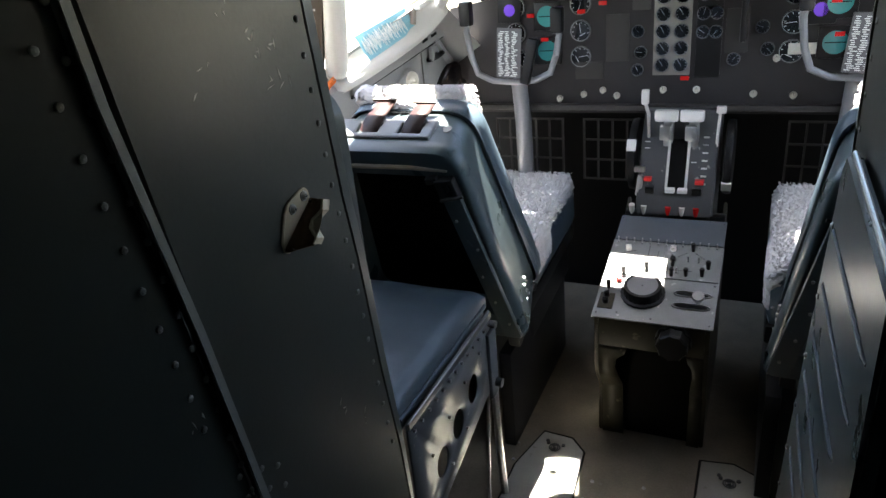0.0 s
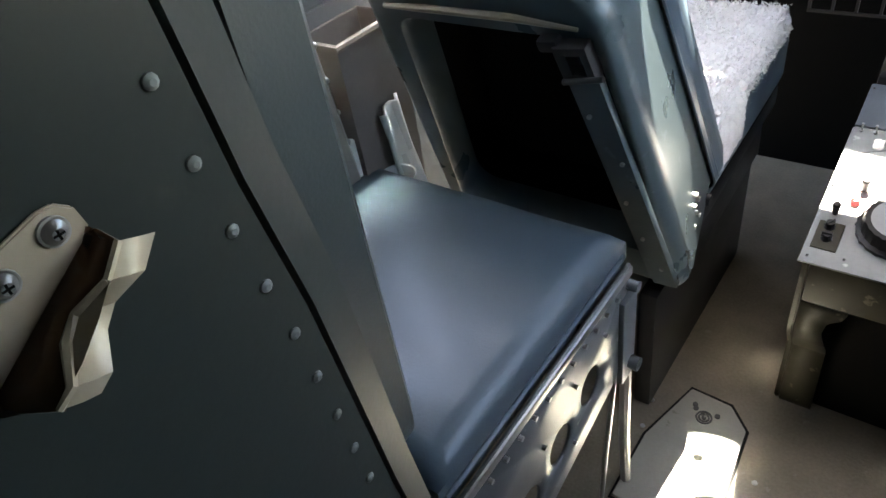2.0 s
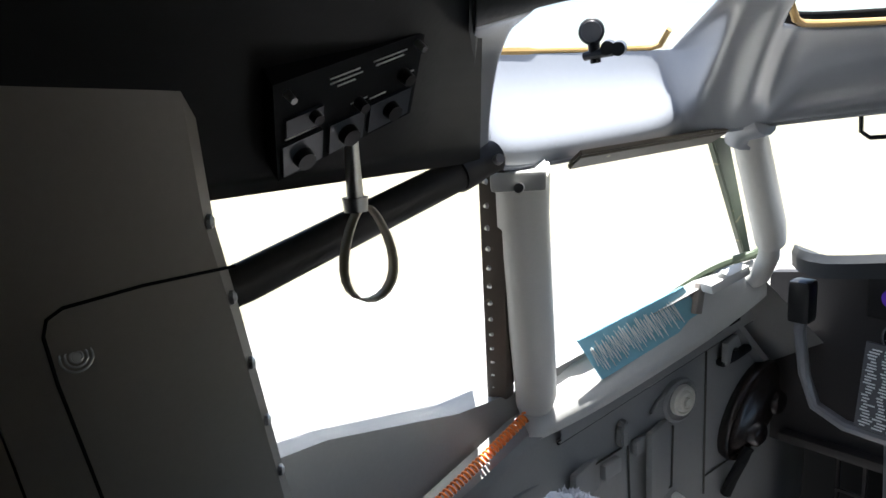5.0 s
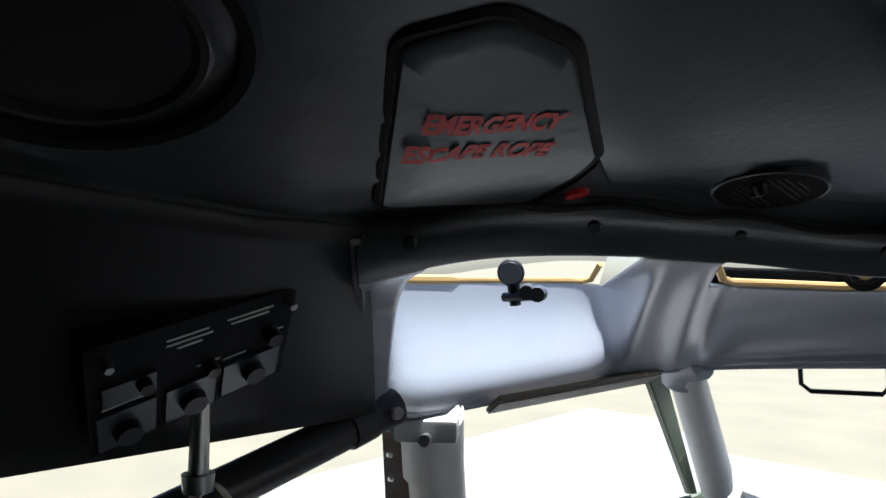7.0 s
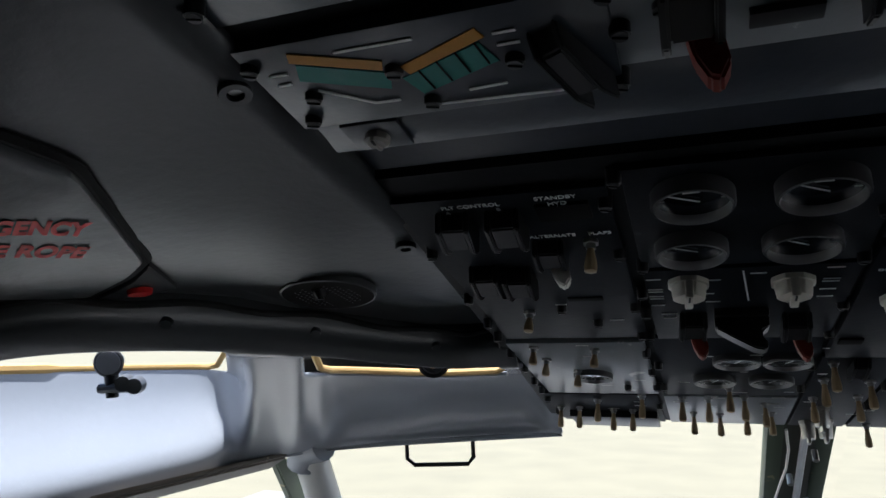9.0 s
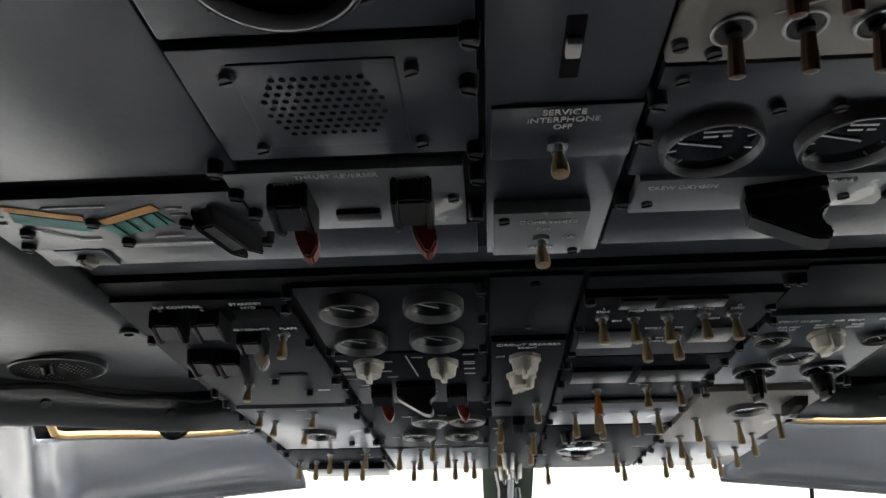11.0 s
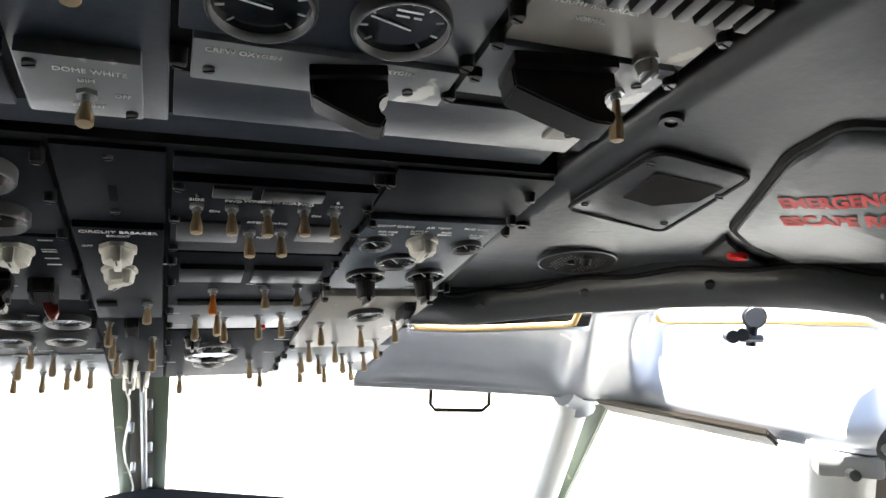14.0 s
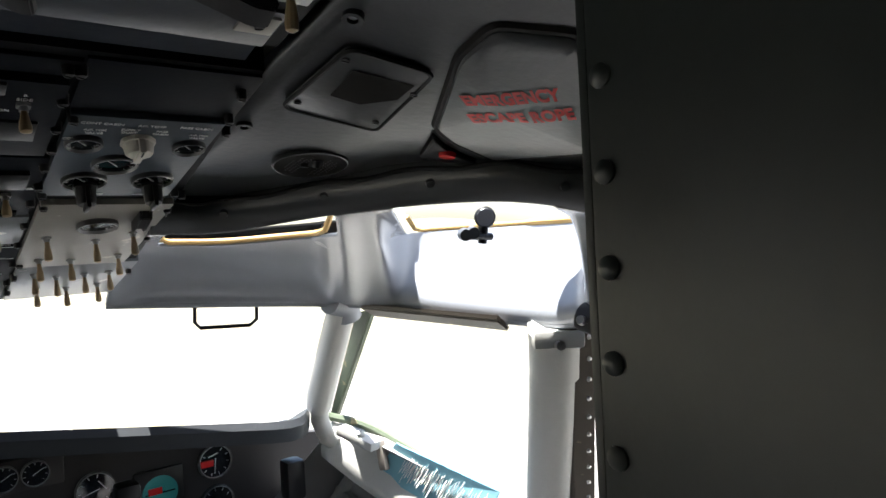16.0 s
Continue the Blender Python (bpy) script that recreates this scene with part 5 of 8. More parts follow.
    box(bm, (-0.026, -0.012, 0.0), (0.022, 0.004, ln - 0.055), 0.003, RM)
    box(bm, (-0.030, -0.010, 0.01), (-0.024, 0.030, ln - 0.02), 0.002, RM)
    rail = part("recline_rail", bm, M_SHELL, seat, "blue-grey riveted rail")
    for z in (0.06, 0.15, 0.25, 0.35, 0.45):
        bm = B()
        rod(bm, RM @ Vector((-0.004 + 0.014 * math.sin(z * 40), -0.011, z)), RM @ Vector((-0.004 + 0.014 * math.sin(z * 40), -0.016, z)), 0.004, seg=8)
        part("rail_rivet", bm, M_STEEL, rail)
    bm = B()
    for xa, xb, za, zb2 in ((-0.030, -0.012, -0.060, 0.0), (0.010, 0.022, -0.060, 0.0), (-0.030, 0.022, -0.014, 0.0), (-0.030, 0.022, -0.060, -0.048)):
        box(bm, (xa, -0.016, ln + za), (xb, 0.008, ln + zb2), 0.002, RM)
    box(bm, (-0.055, -0.012, ln - 0.012), (-0.022, 0.014, ln + 0.008), 0.005, RM)
    rod(bm, RM @ Vector((-0.03, -0.018, ln - 0.058)), RM @ Vector((0.036, -0.018, ln - 0.050)), 0.0045)
    part("latch", bm, M_BRACE, rail, "dark latch at the top of the rail")
    # recline pivot on the inboard side
    for k, (y, z) in enumerate(((0.118, 0.115), (0.135, 0.128), (0.125, 0.088), (0.148, 0.10), (0.105, 0.07), (0.14, 0.06))):
        x = 0.262 - 0.036 * (y - 0.02) / 0.22 - 0.03 * z
        bm = B()
        rod(bm, T @ Vector((x - 0.012, y, z)), T @ Vector((x, y, z)), 0.006, 0.005, 10)
        part("recline_bolt", bm, M_STEEL, seat)
    bm = B()
    box(bm, (0.175, 0.05, -0.10), (0.215, 0.12, 0.02), 0.008, T)
    rod(bm, T @ Vector((0.20, 0.205, 0.02)), T @ Vector((0.236, 0.205, 0.02)), 0.015, 0.013, 14)
    part("recline_pivot", bm, M_BRACE, seat, "worn grey pivot casting")
    # pad with its own wool cover
    P = Matrix.Translation(S(side, (-0.555, 2.15, 0.60))) @ Matrix.Rotation(radians(4), 4, "X")
    bm = B()
    box(bm, (-0.205, -0.30, -0.13), (0.205, 0.30, 0.06), 0.05, P)
    part("seat_cushion", bm, M_BLUE, seat, "blue-grey leather seat cushion", smooth=60)
    bm = B()
    fleece(bm, -0.200, 0.200, -0.29, 0.296, -0.01, 0.082, 0.005, 0.0075, 0.04, P)
    # the cover hangs lower over the rear inboard corner
    fleece(bm, 0.150, 0.210, -0.29, -0.06, -0.075, 0.06, 0.006, 0.004, 0.025, P) if side < 0 else fleece(bm, -0.210, -0.150, -0.29, -0.06, -0.075, 0.06, 0.006, 0.004, 0.025, P)
    tufts(bm, [(P @ Vector((random.uniform(-0.19, 0.19), random.uniform(-0.28, 0.285), 0.081)), Vector((0, 0, 1))) for k in range(5500)] + [(P @ Vector((sx * 0.199, random.uniform(-0.26, 0.26), random.uniform(-0.005, 0.05))), Vector((sx, 0, 0.2))) for sx in (-1, 1) for k in range(900)], 0.0058)
    part("sheepskin_seat", bm, M_WOOL, seat, "white sheepskin seat cover")
    bm = B()
    box(bm, (-0.19, -0.28, -0.30), (0.19, 0.2, -0.12), 0.02, P)
    box(bm, (-0.20, -0.30, -0.17), (0.20, 0.25, -0.11), 0.01, P)
    part("base", bm, M_BLACK, seat)
    for sx in (-0.17, 0.17):
        bm = B()
        c = S(side, (-0.56 + sx, 1.9, 0))
        box(bm, (c.x - 0.02, 1.68, 0.0), (c.x + 0.02, 2.32, 0.36), 0.006)
        part("track_leg", bm, M_BLACK, seat)
    return seat


pilot_seat(-1)
pilot_seat(1)

# ---- jump seat ----
js = holder("jump_seat", (-0.6, 1.2, 0.0), "blue leather folding jump seat with a perforated metal apron", "seat")
bm = B()
Z0, Z1 = 0.655, 0.715
out = [(-0.347, 0.96), (-0.347, 1.43), (-0.365, 1.455), (-0.86, 1.44), (-0.885, 1.42), (-0.88, 0.98), (-0.86, 0.955), (-0.365, 0.945)]
nx, ny = 26, 24
rows = []
for i in range(nx + 1):
    row = []
    for j in range(ny + 1):
        x, y = -0.885 + 0.54 * i / nx, 0.945 + 0.51 * j / ny
        e = min(i, nx - i, j, ny - j)
        dz = (0.0 if e > 2 else (-0.004, -0.010, -0.03)[2 - e] if e < 3 else 0)
        dz = {0: -0.028, 1: -0.006, 2: -0.002}.get(e, 0.0)
        crown = 0.010 * math.sin(math.pi * i / nx) * math.sin(math.pi * j / ny)
        wr = 0.0022 * noise.noise(Vector((x * 9, y * 22, 0))) + 0.004 * max(0, noise.noise(Vector((x * 5 + y * 7, y * 2, 5)))) ** 2
        row.append((x, y, Z1 + dz + crown + wr))
    rows.append(row)
top = grid(bm, rows)
lo = [(x, y, Z0) for x, y in ((-0.885, 0.945), (-0.345, 0.945), (-0.345, 1.455), (-0.885, 1.455))]
def loop_edge():
    for i in range(nx):
        yield top[i][0], top[i + 1][0]
    for j in range(ny):
        yield top[nx][j], top[nx][j + 1]
    for i in range(nx, 0, -1):
        yield top[i][ny], top[i - 1][ny]
    for j in range(ny, 0, -1):
        yield top[0][j], top[0][j - 1]
low_of = {}
for a, b in list(loop_edge()):
    for v in (a, b):
        if v not in low_of:
            low_of[v] = bm.verts.new((v.co.x, v.co.y, Z0))
for a, b in list(loop_edge()):
    bm.faces.new((a, b, low_of[b], low_of[a]))
part("seat_cushion", bm, M_BLUE, js, "creased blue leather seat pad", smooth=60)
bm = B()
tube(bm, [(-0.343, 0.955, 0.665), (-0.343, 1.44, 0.668), (-0.36, 1.458, 0.668), (-0.86, 1.455, 0.668)], 0.005)
part("piping", bm, M_BLUE, js)
bm = B()
box(bm, (-0.87, 0.95, 0.628), (-0.35, 1.45, 0.655), 0.004)
part("pan", bm, M_SHELL, js)
# apron with three lightening holes
bm = B()
edge = [(0.965, 0.652), (1.445, 0.655), (1.445, 0.50), (1.40, 0.42), (0.99, 0.30), (0.965, 0.36)]
holes = [(1.302, 0.505), (1.200, 0.472), (1.100, 0.438)]
outer = [bm.verts.new((-0.338, y, z)) for y, z in edge]
es = [bm.edges.new((outer[i], outer[(i + 1) % len(outer)])) for i in range(len(outer))]
for hy, hz in holes:
    c = [bm.verts.new((-0.338, hy + 0.034 * math.cos(2 * math.pi * k / 20), hz + 0.040 * math.sin(2 * math.pi * k / 20))) for k in range(20)]
    es += [bm.edges.new((c[k], c[(k + 1) % 20])) for k in range(20)]
bmesh.ops.triangle_fill(bm, use_beauty=True, use_dissolve=False, edges=es)
ap = part("apron", bm, M_APRONM, js, "grey metal apron with three round holes")
ap.modifiers.new("thick", "SOLIDIFY").thickness = 0.006
bm = B()
box(bm, (-0.338, 0.965, 0.635), (-0.328, 1.445, 0.652), 0.002)
for k in range(13):
    rod(bm, (-0.332, 0.985 + 0.037 * k, 0.620), (-0.326, 0.985 + 0.037 * k, 0.620), 0.0042, seg=8)
for hy, hz in ((1.15, 0.53), (1.25, 0.56), (1.35, 0.58), (1.05, 0.50), (1.24, 0.43), (1.14, 0.40)):
    rod(bm, (-0.332, hy, hz), (-0.326, hy, hz), 0.004, seg=8)
part("apron_rivets", bm, M_STEEL, js)
bm = B()
box(bm, (-0.334, 1.405, 0.40), (-0.322, 1.455, 0.60), 0.004)
rod(bm, (-0.33, 1.435, 0.437), (-0.305, 1.435, 0.437), 0.013, seg=14)
rod(bm, (-0.33, 1.435, 0.62), (-0.312, 1.435, 0.62), 0.010, seg=14)
part("hinge", bm, M_APRONM, js)
for x in (-0.335, -0.85):
    bm = B()
    tube(bm, [(x, 1.445, 0.50), (x, 1.452, 0.2), (x, 1.47, 0.0)], 0.011)
    part("leg", bm, M_ALU, js, "aluminium leg")
bm = B()
tube(bm, [(-0.345, 1.43, 0.44), (-0.345, 1.39, 0.2), (-0.345, 1.37, 0.05)], 0.005)
part("strut", bm, M_ALU, js)
# backrest
bm = B()
BK = Matrix.Translation((-0.578, 0.925, 1.045))
lo1 = [BK @ Vector((p[0], 0.03, p[1])) for p in rrect(0.43, 0.62, 0.075, 8)]
lo2 = [BK @ Vector((p[0], -0.03, p[1])) for p in rrect(0.435, 0.625, 0.078, 8)]
lo3 = [BK @ Vector((p[0], -0.036, p[1])) for p in rrect(0.42, 0.60, 0.06, 8)]
lo4 = [BK @ Vector((p[0], -0.022, p[1])) for p in rrect(0.38, 0.56, 0.05, 8)]
lo0 = [BK @ Vector((p[0], 0.045, p[1])) for p in rrect(0.40, 0.58, 0.06, 8)]
skin(bm, [lo0, lo1, lo2, lo3, lo4])
part("backrest", bm, M_BACK, js, "dark green-grey leather backrest with rounded corners")

# ---- control pedestal ----
PX0, PX1 = -0.142, 0.203


def pz(y):
    return 0.480 + 0.279 * (y - 1.775)


ped = holder("control_pedestal", (0.03, 2.0, 0.0), "grey control pedestal with radio and trim controls on a dark stand", "pedestal")
side_l = [(1.785, pz(1.785) - 0.012), (2.27, pz(2.27) - 0.012), (2.33, 0.66), (2.40, 0.0), (1.85, 0.0), (1.848, 0.19), (1.80, 0.26), (1.785, 0.30)]
for x0 in (PX0 + 0.008, PX1 - 0.02):
    bm = B()
    prism(bm, [(x0, y, z) for y, z in side_l], (0.012, 0, 0), 0.003)
    part("side_plate", bm, M_PEDDARK, ped, "dark olive worn side plate")
bm = B()
# olive strip down the aft face, with an S-curved inner edge
AFTY = [(0.372, 1.789), (0.30, 1.789), (0.26, 1.803), (0.19, 1.850), (0.0, 1.852)]
AFTX = [(0.372, 0.085), (0.352, 0.078), (0.335, 0.055), (0.30, 0.050), (0.265, 0.058), (0.22, 0.064), (0.0, 0.068)]
def on_line(pts, z):
    for (z0, v0), (z1, v1) in zip(pts, pts[1:]):
        if z >= z1:
            return v0 + (v1 - v0) * (z0 - z) / (z0 - z1)
    return pts[-1][1]
for m in (0, 1):
    rows = []
    for k in range(38):
        z = 0.372 * (1 - k / 37)
        w_, y_ = on_line(AFTX, z) * (0.55 if m else 1.0), on_line(AFTY, z)
        a_, b_ = (PX1 - 0.021 - w_, PX1 - 0.021) if m else (PX0 + 0.021, PX0 + 0.021 + w_)
        rows.append([(a_, y_, z), ((a_ + b_) / 2, y_, z), (b_, y_, z)])
    grid(bm, rows)
st_ = part("aft_strip", bm, M_PEDDARK, ped, "worn olive strip with a curved edge")
st_.modifiers.new("thick", "SOLIDIFY").thickness = 0.004
bm = B()
box(bm, (PX0 + 0.021, 1.787, 0.375), (PX1 - 0.021, 1.80, 0.468), 0.003)
part("aft_plate", bm, M_PEDDARK, ped)
# solid near-black filler that stands for the shade inside the open stand
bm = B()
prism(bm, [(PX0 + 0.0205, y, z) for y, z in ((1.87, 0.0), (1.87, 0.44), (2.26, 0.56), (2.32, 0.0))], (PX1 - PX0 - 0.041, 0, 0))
part("core", bm, M_DARK, ped, "near-black filler for the shaded recess inside the stand")
P = Deck(1.775, 0.480, -0.279, ped)
# this deck faces up: x to the right, local y forwards
n_ = math.sqrt(1 + 0.279 ** 2)
P.rot = Matrix(((1, 0, 0, 0), (0, 1 / n_, -0.279 / n_, 0), (0, 0.279 / n_, 1 / n_, 0), (0, 0, 0, 1)))
P.plate(PX0, PX1, 1.775, 2.125, M_PEDTOP, 0.002, "pale worn pedestal top plate", bevel=0.003)
P.plate(PX0 + 0.002, PX1 - 0.002, 2.130, 2.255, M_PEDBLUE, 0.003, "plain blue-grey cover plate", bevel=0.003)
P.plate(PX0 + 0.004, 0.03, 1.962, 2.122, M_PEDTOP, 0.006, "worn radio control plate")
P.plate(0.033, PX1 - 0.004, 1.962, 2.122, M_PEDTOP, 0.006, "worn radio control plate")
P.plate(PX0 + 0.01, PX0 + 0.055, 1.81, 1.875, M_PEDDARK, 0.005, bevel=0.002)


def flute(bm, r, h, n=20, top=0.9, at=(0, 0, 0), amp=0.035):
    loops = []
    for z, k in ((0, 1.12), (h * 0.25, 1.15), (h * 0.3, 1.0), (h * 0.9, 0.98), (h, top)):
        loops.append([(at[0] + r * k * (1 + amp * (i % 2)) * math.cos(2 * math.pi * i / (2 * n)), at[1] + r * k * (1 + amp * (i % 2)) * math.sin(2 * math.pi * i / (2 * n)), at[2] + z) for i in range(2 * n)])
    skin(bm, loops)


TRIMK = fused("rudder_trim_knob", (M_BLACK, lambda b: flute(b, 0.056, 0.04, 22, 0.94)), (M_ALUG, lambda b: (disc(b, 0.0405, 0.045, 32), rod(b, (0, 0, 0.04), (0, 0, 0.0425), 0.004, seg=10))))
P.put("rudder_trim_knob", TRIMK, -0.008, 1.885, 0.002, 0, "large black rudder trim knob")
SMK = knob_mesh(0.009, 0.014, M_BLACK)
SMW = knob_mesh(0.009, 0.016, M_WHITE)
SMR = knob_mesh(0.008, 0.012, M_RED)
STK = fused("selector", (M_BLACK, lambda b: (rod(b, (0, 0, 0), (0, 0, 0.026), 0.0055, 0.008, 12), rod(b, (0, 0, 0.026), (0, 0, 0.03), 0.008, 0.006, 12))))
for me, spots in ((SMK, ((-0.11, 1.835), (-0.112, 1.862), (0.058, 2.045))), (SMW, ((-0.085, 2.078), (0.053, 2.092))), (SMR, ((-0.087, 1.93),)), (STK, ((-0.112, 1.895), (-0.015, 1.995), (-0.08, 1.965), (0.062, 1.975), (0.104, 1.98), (0.15, 1.985), (0.165, 2.02), (0.113, 2.095), (0.06, 2.02)))):
    for x, y in spots:
        P.put("knob", me, x, y, 0.006, random.uniform(0, 360))
PTOG = fused("toggle_switch", (M_STEEL, lambda b: (rod(b, (0, 0, 0), (0, 0, 0.004), 0.004, seg=8), tube(b, [(0, 0, 0.003), (0, 0.003, 0.011), (0, 0.004, 0.018)], [0.0014, 0.002, 0.0026], 8))))
for k in range(13):
    P.put("toggle_switch", PTOG, PX0 + 0.018 + 0.0255 * k, 2.112, 0.006)
for k in range(10):
    P.put("toggle_switch", PTOG, PX0 + 0.03 + 0.031 * k + random.uniform(-0.004, 0.004), random.choice((2.02, 2.045, 2.06, 1.99)), 0.006)
for x0, y0, x1, y1 in ((-0.12, 2.05, -0.06, 2.075), (-0.02, 2.03, -0.02, 2.10), (0.01, 2.03, 0.01, 2.08), (0.05, 2.0, 0.12, 2.0), (0.07, 2.06, 0.10, 2.085), (0.12, 2.085, 0.15, 2.06), (-0.03, 1.975, 0.02, 1.975)):
    bm = B()
    bar(bm, x0, (y0 - 1.775) * n_, x1, (y1 - 1.775) * n_, 0.0016, 0.0062)
    P.put("marking", mesh_of("marking", bm, M_BLACK, 0), 0, 1.775, 0.0)
for y in (1.855, 1.905):
    bm = B()
    tube(bm, [(0.035 * math.cos(a) * 1.0 + (0.018 if math.cos(a) > 0 else -0.018), 0.011 * math.sin(a), 0.0) for a in [2 * math.pi * k / 24 for k in range(24)]], 0.003, 6, True)
    P.put("slot_rim", mesh_of("slot_rim", bm, M_STEEL), 0.133, y, 0.003)
    P.plate(0.088, 0.178, y - 0.008, y + 0.008, M_DARK, 0.0026, name="slot")
HK = fused("cutout_handle", (M_STEEL, lambda b: (rod(b, (0, 0, 0), (0, -0.01, 0.034), 0.006, 0.007, 12), rod(b, (0, -0.01, 0.034), (0, -0.012, 0.042), 0.018, 0.016, 18))))
P.put("cutout_handle", HK, 0.152, 1.875, 0.002)
P.row("screw", SCREW, (PX0 + 0.012, 1.79), (PX1 - 0.012, 1.79), (PX0 + 0.012, 1.95), (PX1 - 0.012, 1.95), (PX0 + 0.01, 2.24), (PX1 - 0.01, 2.24), (PX0 + 0.01, 2.11), (PX1 - 0.01, 2.11), (-0.07, 1.80), (0.03, 1.79))
# aileron trim wheel on the aft face
bm = B()
flute(bm, 0.042, 0.055, 9, 0.9, amp=0.10)
ob = part("aileron_trim_knob", bm, M_BLACK, ped, "black fluted knob", smooth=15)
ob.matrix_basis = ped.matrix_basis.inverted() @ Matrix.Translation((0.097, 1.79, 0.428)) @ Matrix.Rotation(radians(90), 4, "X")
ob.matrix_parent_inverse = Matrix()
bm = B()
rod(bm, (0.097, 1.785, 0.428), (0.097, 1.775, 0.428), 0.052, 0.048, 24)
part("dial_ring", bm, M_BEZEL, ped)

# ---- throttle quadrant ----
tq = holder("throttle_quadrant", (0.03, 2.4, 0.5), "grey throttle quadrant with white lever handles and trim wheels", "quadrant")
bm = B()
prism(bm, [(-0.098, y, z) for y, z in ((2.262, 0.45), (2.262, 0.665), (2.285, 0.70), (2.36, 0.86), (2.43, 0.94), (2.56, 0.95), (2.56, 0.45))], (0.25, 0, 0), 0.006)
part("housing", bm, M_PEDGREY, tq)
bm = B()
prism(bm, [(0.0, y - 0.004, z + 0.004) for y, z in ((2.285, 0.70), (2.36, 0.86), (2.365, 0.858), (2.29, 0.698))], (0.055, 0, 0))
part("lever_slot", bm, M_DARK, tq)
bm = B()
for x in (-0.006, 0.057):
    prism(bm, [(x, y - 0.009, z + 0.008) for y, z in ((2.287, 0.705), (2.358, 0.855), (2.366, 0.85), (2.295, 0.70))], (0.008, 0, 0), 0.001)
part("slot_rail", bm, M_WHITE, tq)
for x in (-0.004, 0.036):
    bm = B()
    box(bm, (x, 2.265, 0.700), (x + 0.032, 2.29, 0.716), 0.005)
    part("speed_brake_knob", bm, M_WHITE, tq, "white lever end")
for x in (-0.055, 0.026):
    lev = B()
    box(lev, (x, 2.335, 0.925), (x + 0.078, 2.365, 0.965), 0.011)
    part("thrust_lever_handle", lev, M_WHITE, tq, "white thrust lever handle")
    bm = B()
    box(bm, (x + 0.03, 2.35, 0.80), (x + 0.062, 2.375, 0.935), 0.004)
    box(bm, (x + 0.02, 2.325, 0.865), (x + 0.056, 2.35, 0.915), 0.006)
    part("thrust_lever", bm, M_ALU, tq)
for side, x in ((-1, -0.125), (1, 0.185)):
    bm = B()
    seg = 40
    cy, cz, r = 2.43, 0.785, 0.125
    pr = [(r - 0.012, -0.014), (r, -0.012), (r + 0.003, 0), (r, 0.012), (r - 0.012, 0.014), (0.03, 0.010), (0.03, -0.010)]
    loops = [[(x + w, cy + q * math.cos(2 * math.pi * k / seg), cz + q * math.sin(2 * math.pi * k / seg)) for k in range(seg)] for q, w in pr]
    skin(bm, loops + [loops[0]], False, False)
    wh = part("trim_wheel", bm, M_BLACK, tq, "black stabiliser trim wheel")
    bm = B()
    a = radians(150 if side < 0 else 215)
    c = Vector((x, cy + r * math.cos(a), cz + r * math.sin(a)))
    box(bm, (-0.0155, -0.02, -0.006), (0.0155, 0.02, 0.006), 0.002, Matrix.Translation(c) @ Matrix.Rotation(a + math.pi / 2, 4, "X"))
    part("index_mark", bm, M_WHITE, wh, "white index mark")
bm = B()
tube(bm, [(-0.075, 2.37, 0.86), (-0.075, 2.35, 0.95), (-0.088, 2.34, 1.0)], 0.006)
part("speed_brake_lever", bm, M_ALU, tq)
bm = B()
box(bm, (-0.098, 2.33, 0.985), (-0.074, 2.352, 1.035), 0.006, Matrix.Identity(4))
part("speed_brake_handle", bm, M_WHITE, tq, "white speed brake handle")
bm = B()
tube(bm, [(0.145, 2.36, 0.84), (0.150, 2.35, 0.96)], 0.005)
box(bm, (0.138, 2.34, 0.955), (0.168, 2.362, 0.978), 0.004)
part("flap_lever", bm, M_WHITE, tq, "white flap lever")
bm = B()
for k in range(7):
    t = k / 6
    box(bm, (0.104, 2.293 + 0.072 * t, 0.726 + 0.14 * t), (0.122, 2.298 + 0.072 * t, 0.731 + 0.14 * t))
box(bm, (0.101, 2.28, 0.70), (0.104, 2.285, 0.715))
for x, z in ((-0.085, 0.83), (-0.085, 0.85), (0.07, 0.79), (0.082, 0.70)):
    box(bm, (x, 2.29 + (z - 0.71) * 0.47, z), (x + 0.018, 2.295 + (z - 0.71) * 0.47, z + 0.004))
part("scale_marks", bm, M_MARK, tq)
bm = B()
box(bm, (-0.075, 2.278, 0.735), (-0.05, 2.30, 0.748), 0.002)
part("warning_label", bm, M_RED, tq, "red warning label")
bm = B()
box(bm, (0.09, 2.278, 0.73), (0.118, 2.30, 0.745), 0.002)
part("warning_label", bm, M_RED, tq, "red warning label")
bm = B()
for x in (-0.07, 0.082):
    box(bm, (x, 2.27, 0.695), (x + 0.03, 2.29, 0.715), 0.002)
    part("dark_label", bm, M_BLACK, tq)
    bm = B()
bm.free()
bm = B()
box(bm, (-0.115, 2.31, 0.755), (-0.075, 2.33, 0.775), 0.005)
rod(bm, (-0.09, 2.30, 0.68), (-0.09, 2.295, 0.75), 0.016, 0.007, 12)
part("park_brake_lever", bm, M_ALU, tq)
# switch row at the foot of the quadrant
bm = B()
box(bm, (PX0 + 0.01, 2.262, 0.60), (PX1 - 0.01, 2.30, 0.628), 0.003)
part("switch_rail", bm, M_BLACK, tq)
for x, m in ((-0.11, M_KNOB), (-0.07, M_KNOB), (0.01, M_REDLAMP), (0.055, M_KNOB), (0.10, M_REDLAMP)):
    bm = B()
    rod(bm, (x, 2.27, 0.62), (x, 2.262, 0.655), 0.008, 0.010, 12)
    part("fuel_lever", bm, m, tq)

# ---- main instrument panel ----
mp = holder("main_instrument_panel", (0, 2.5, 0.9), "brown-grey main instrument panel full of dials", "panel")
bm = B()
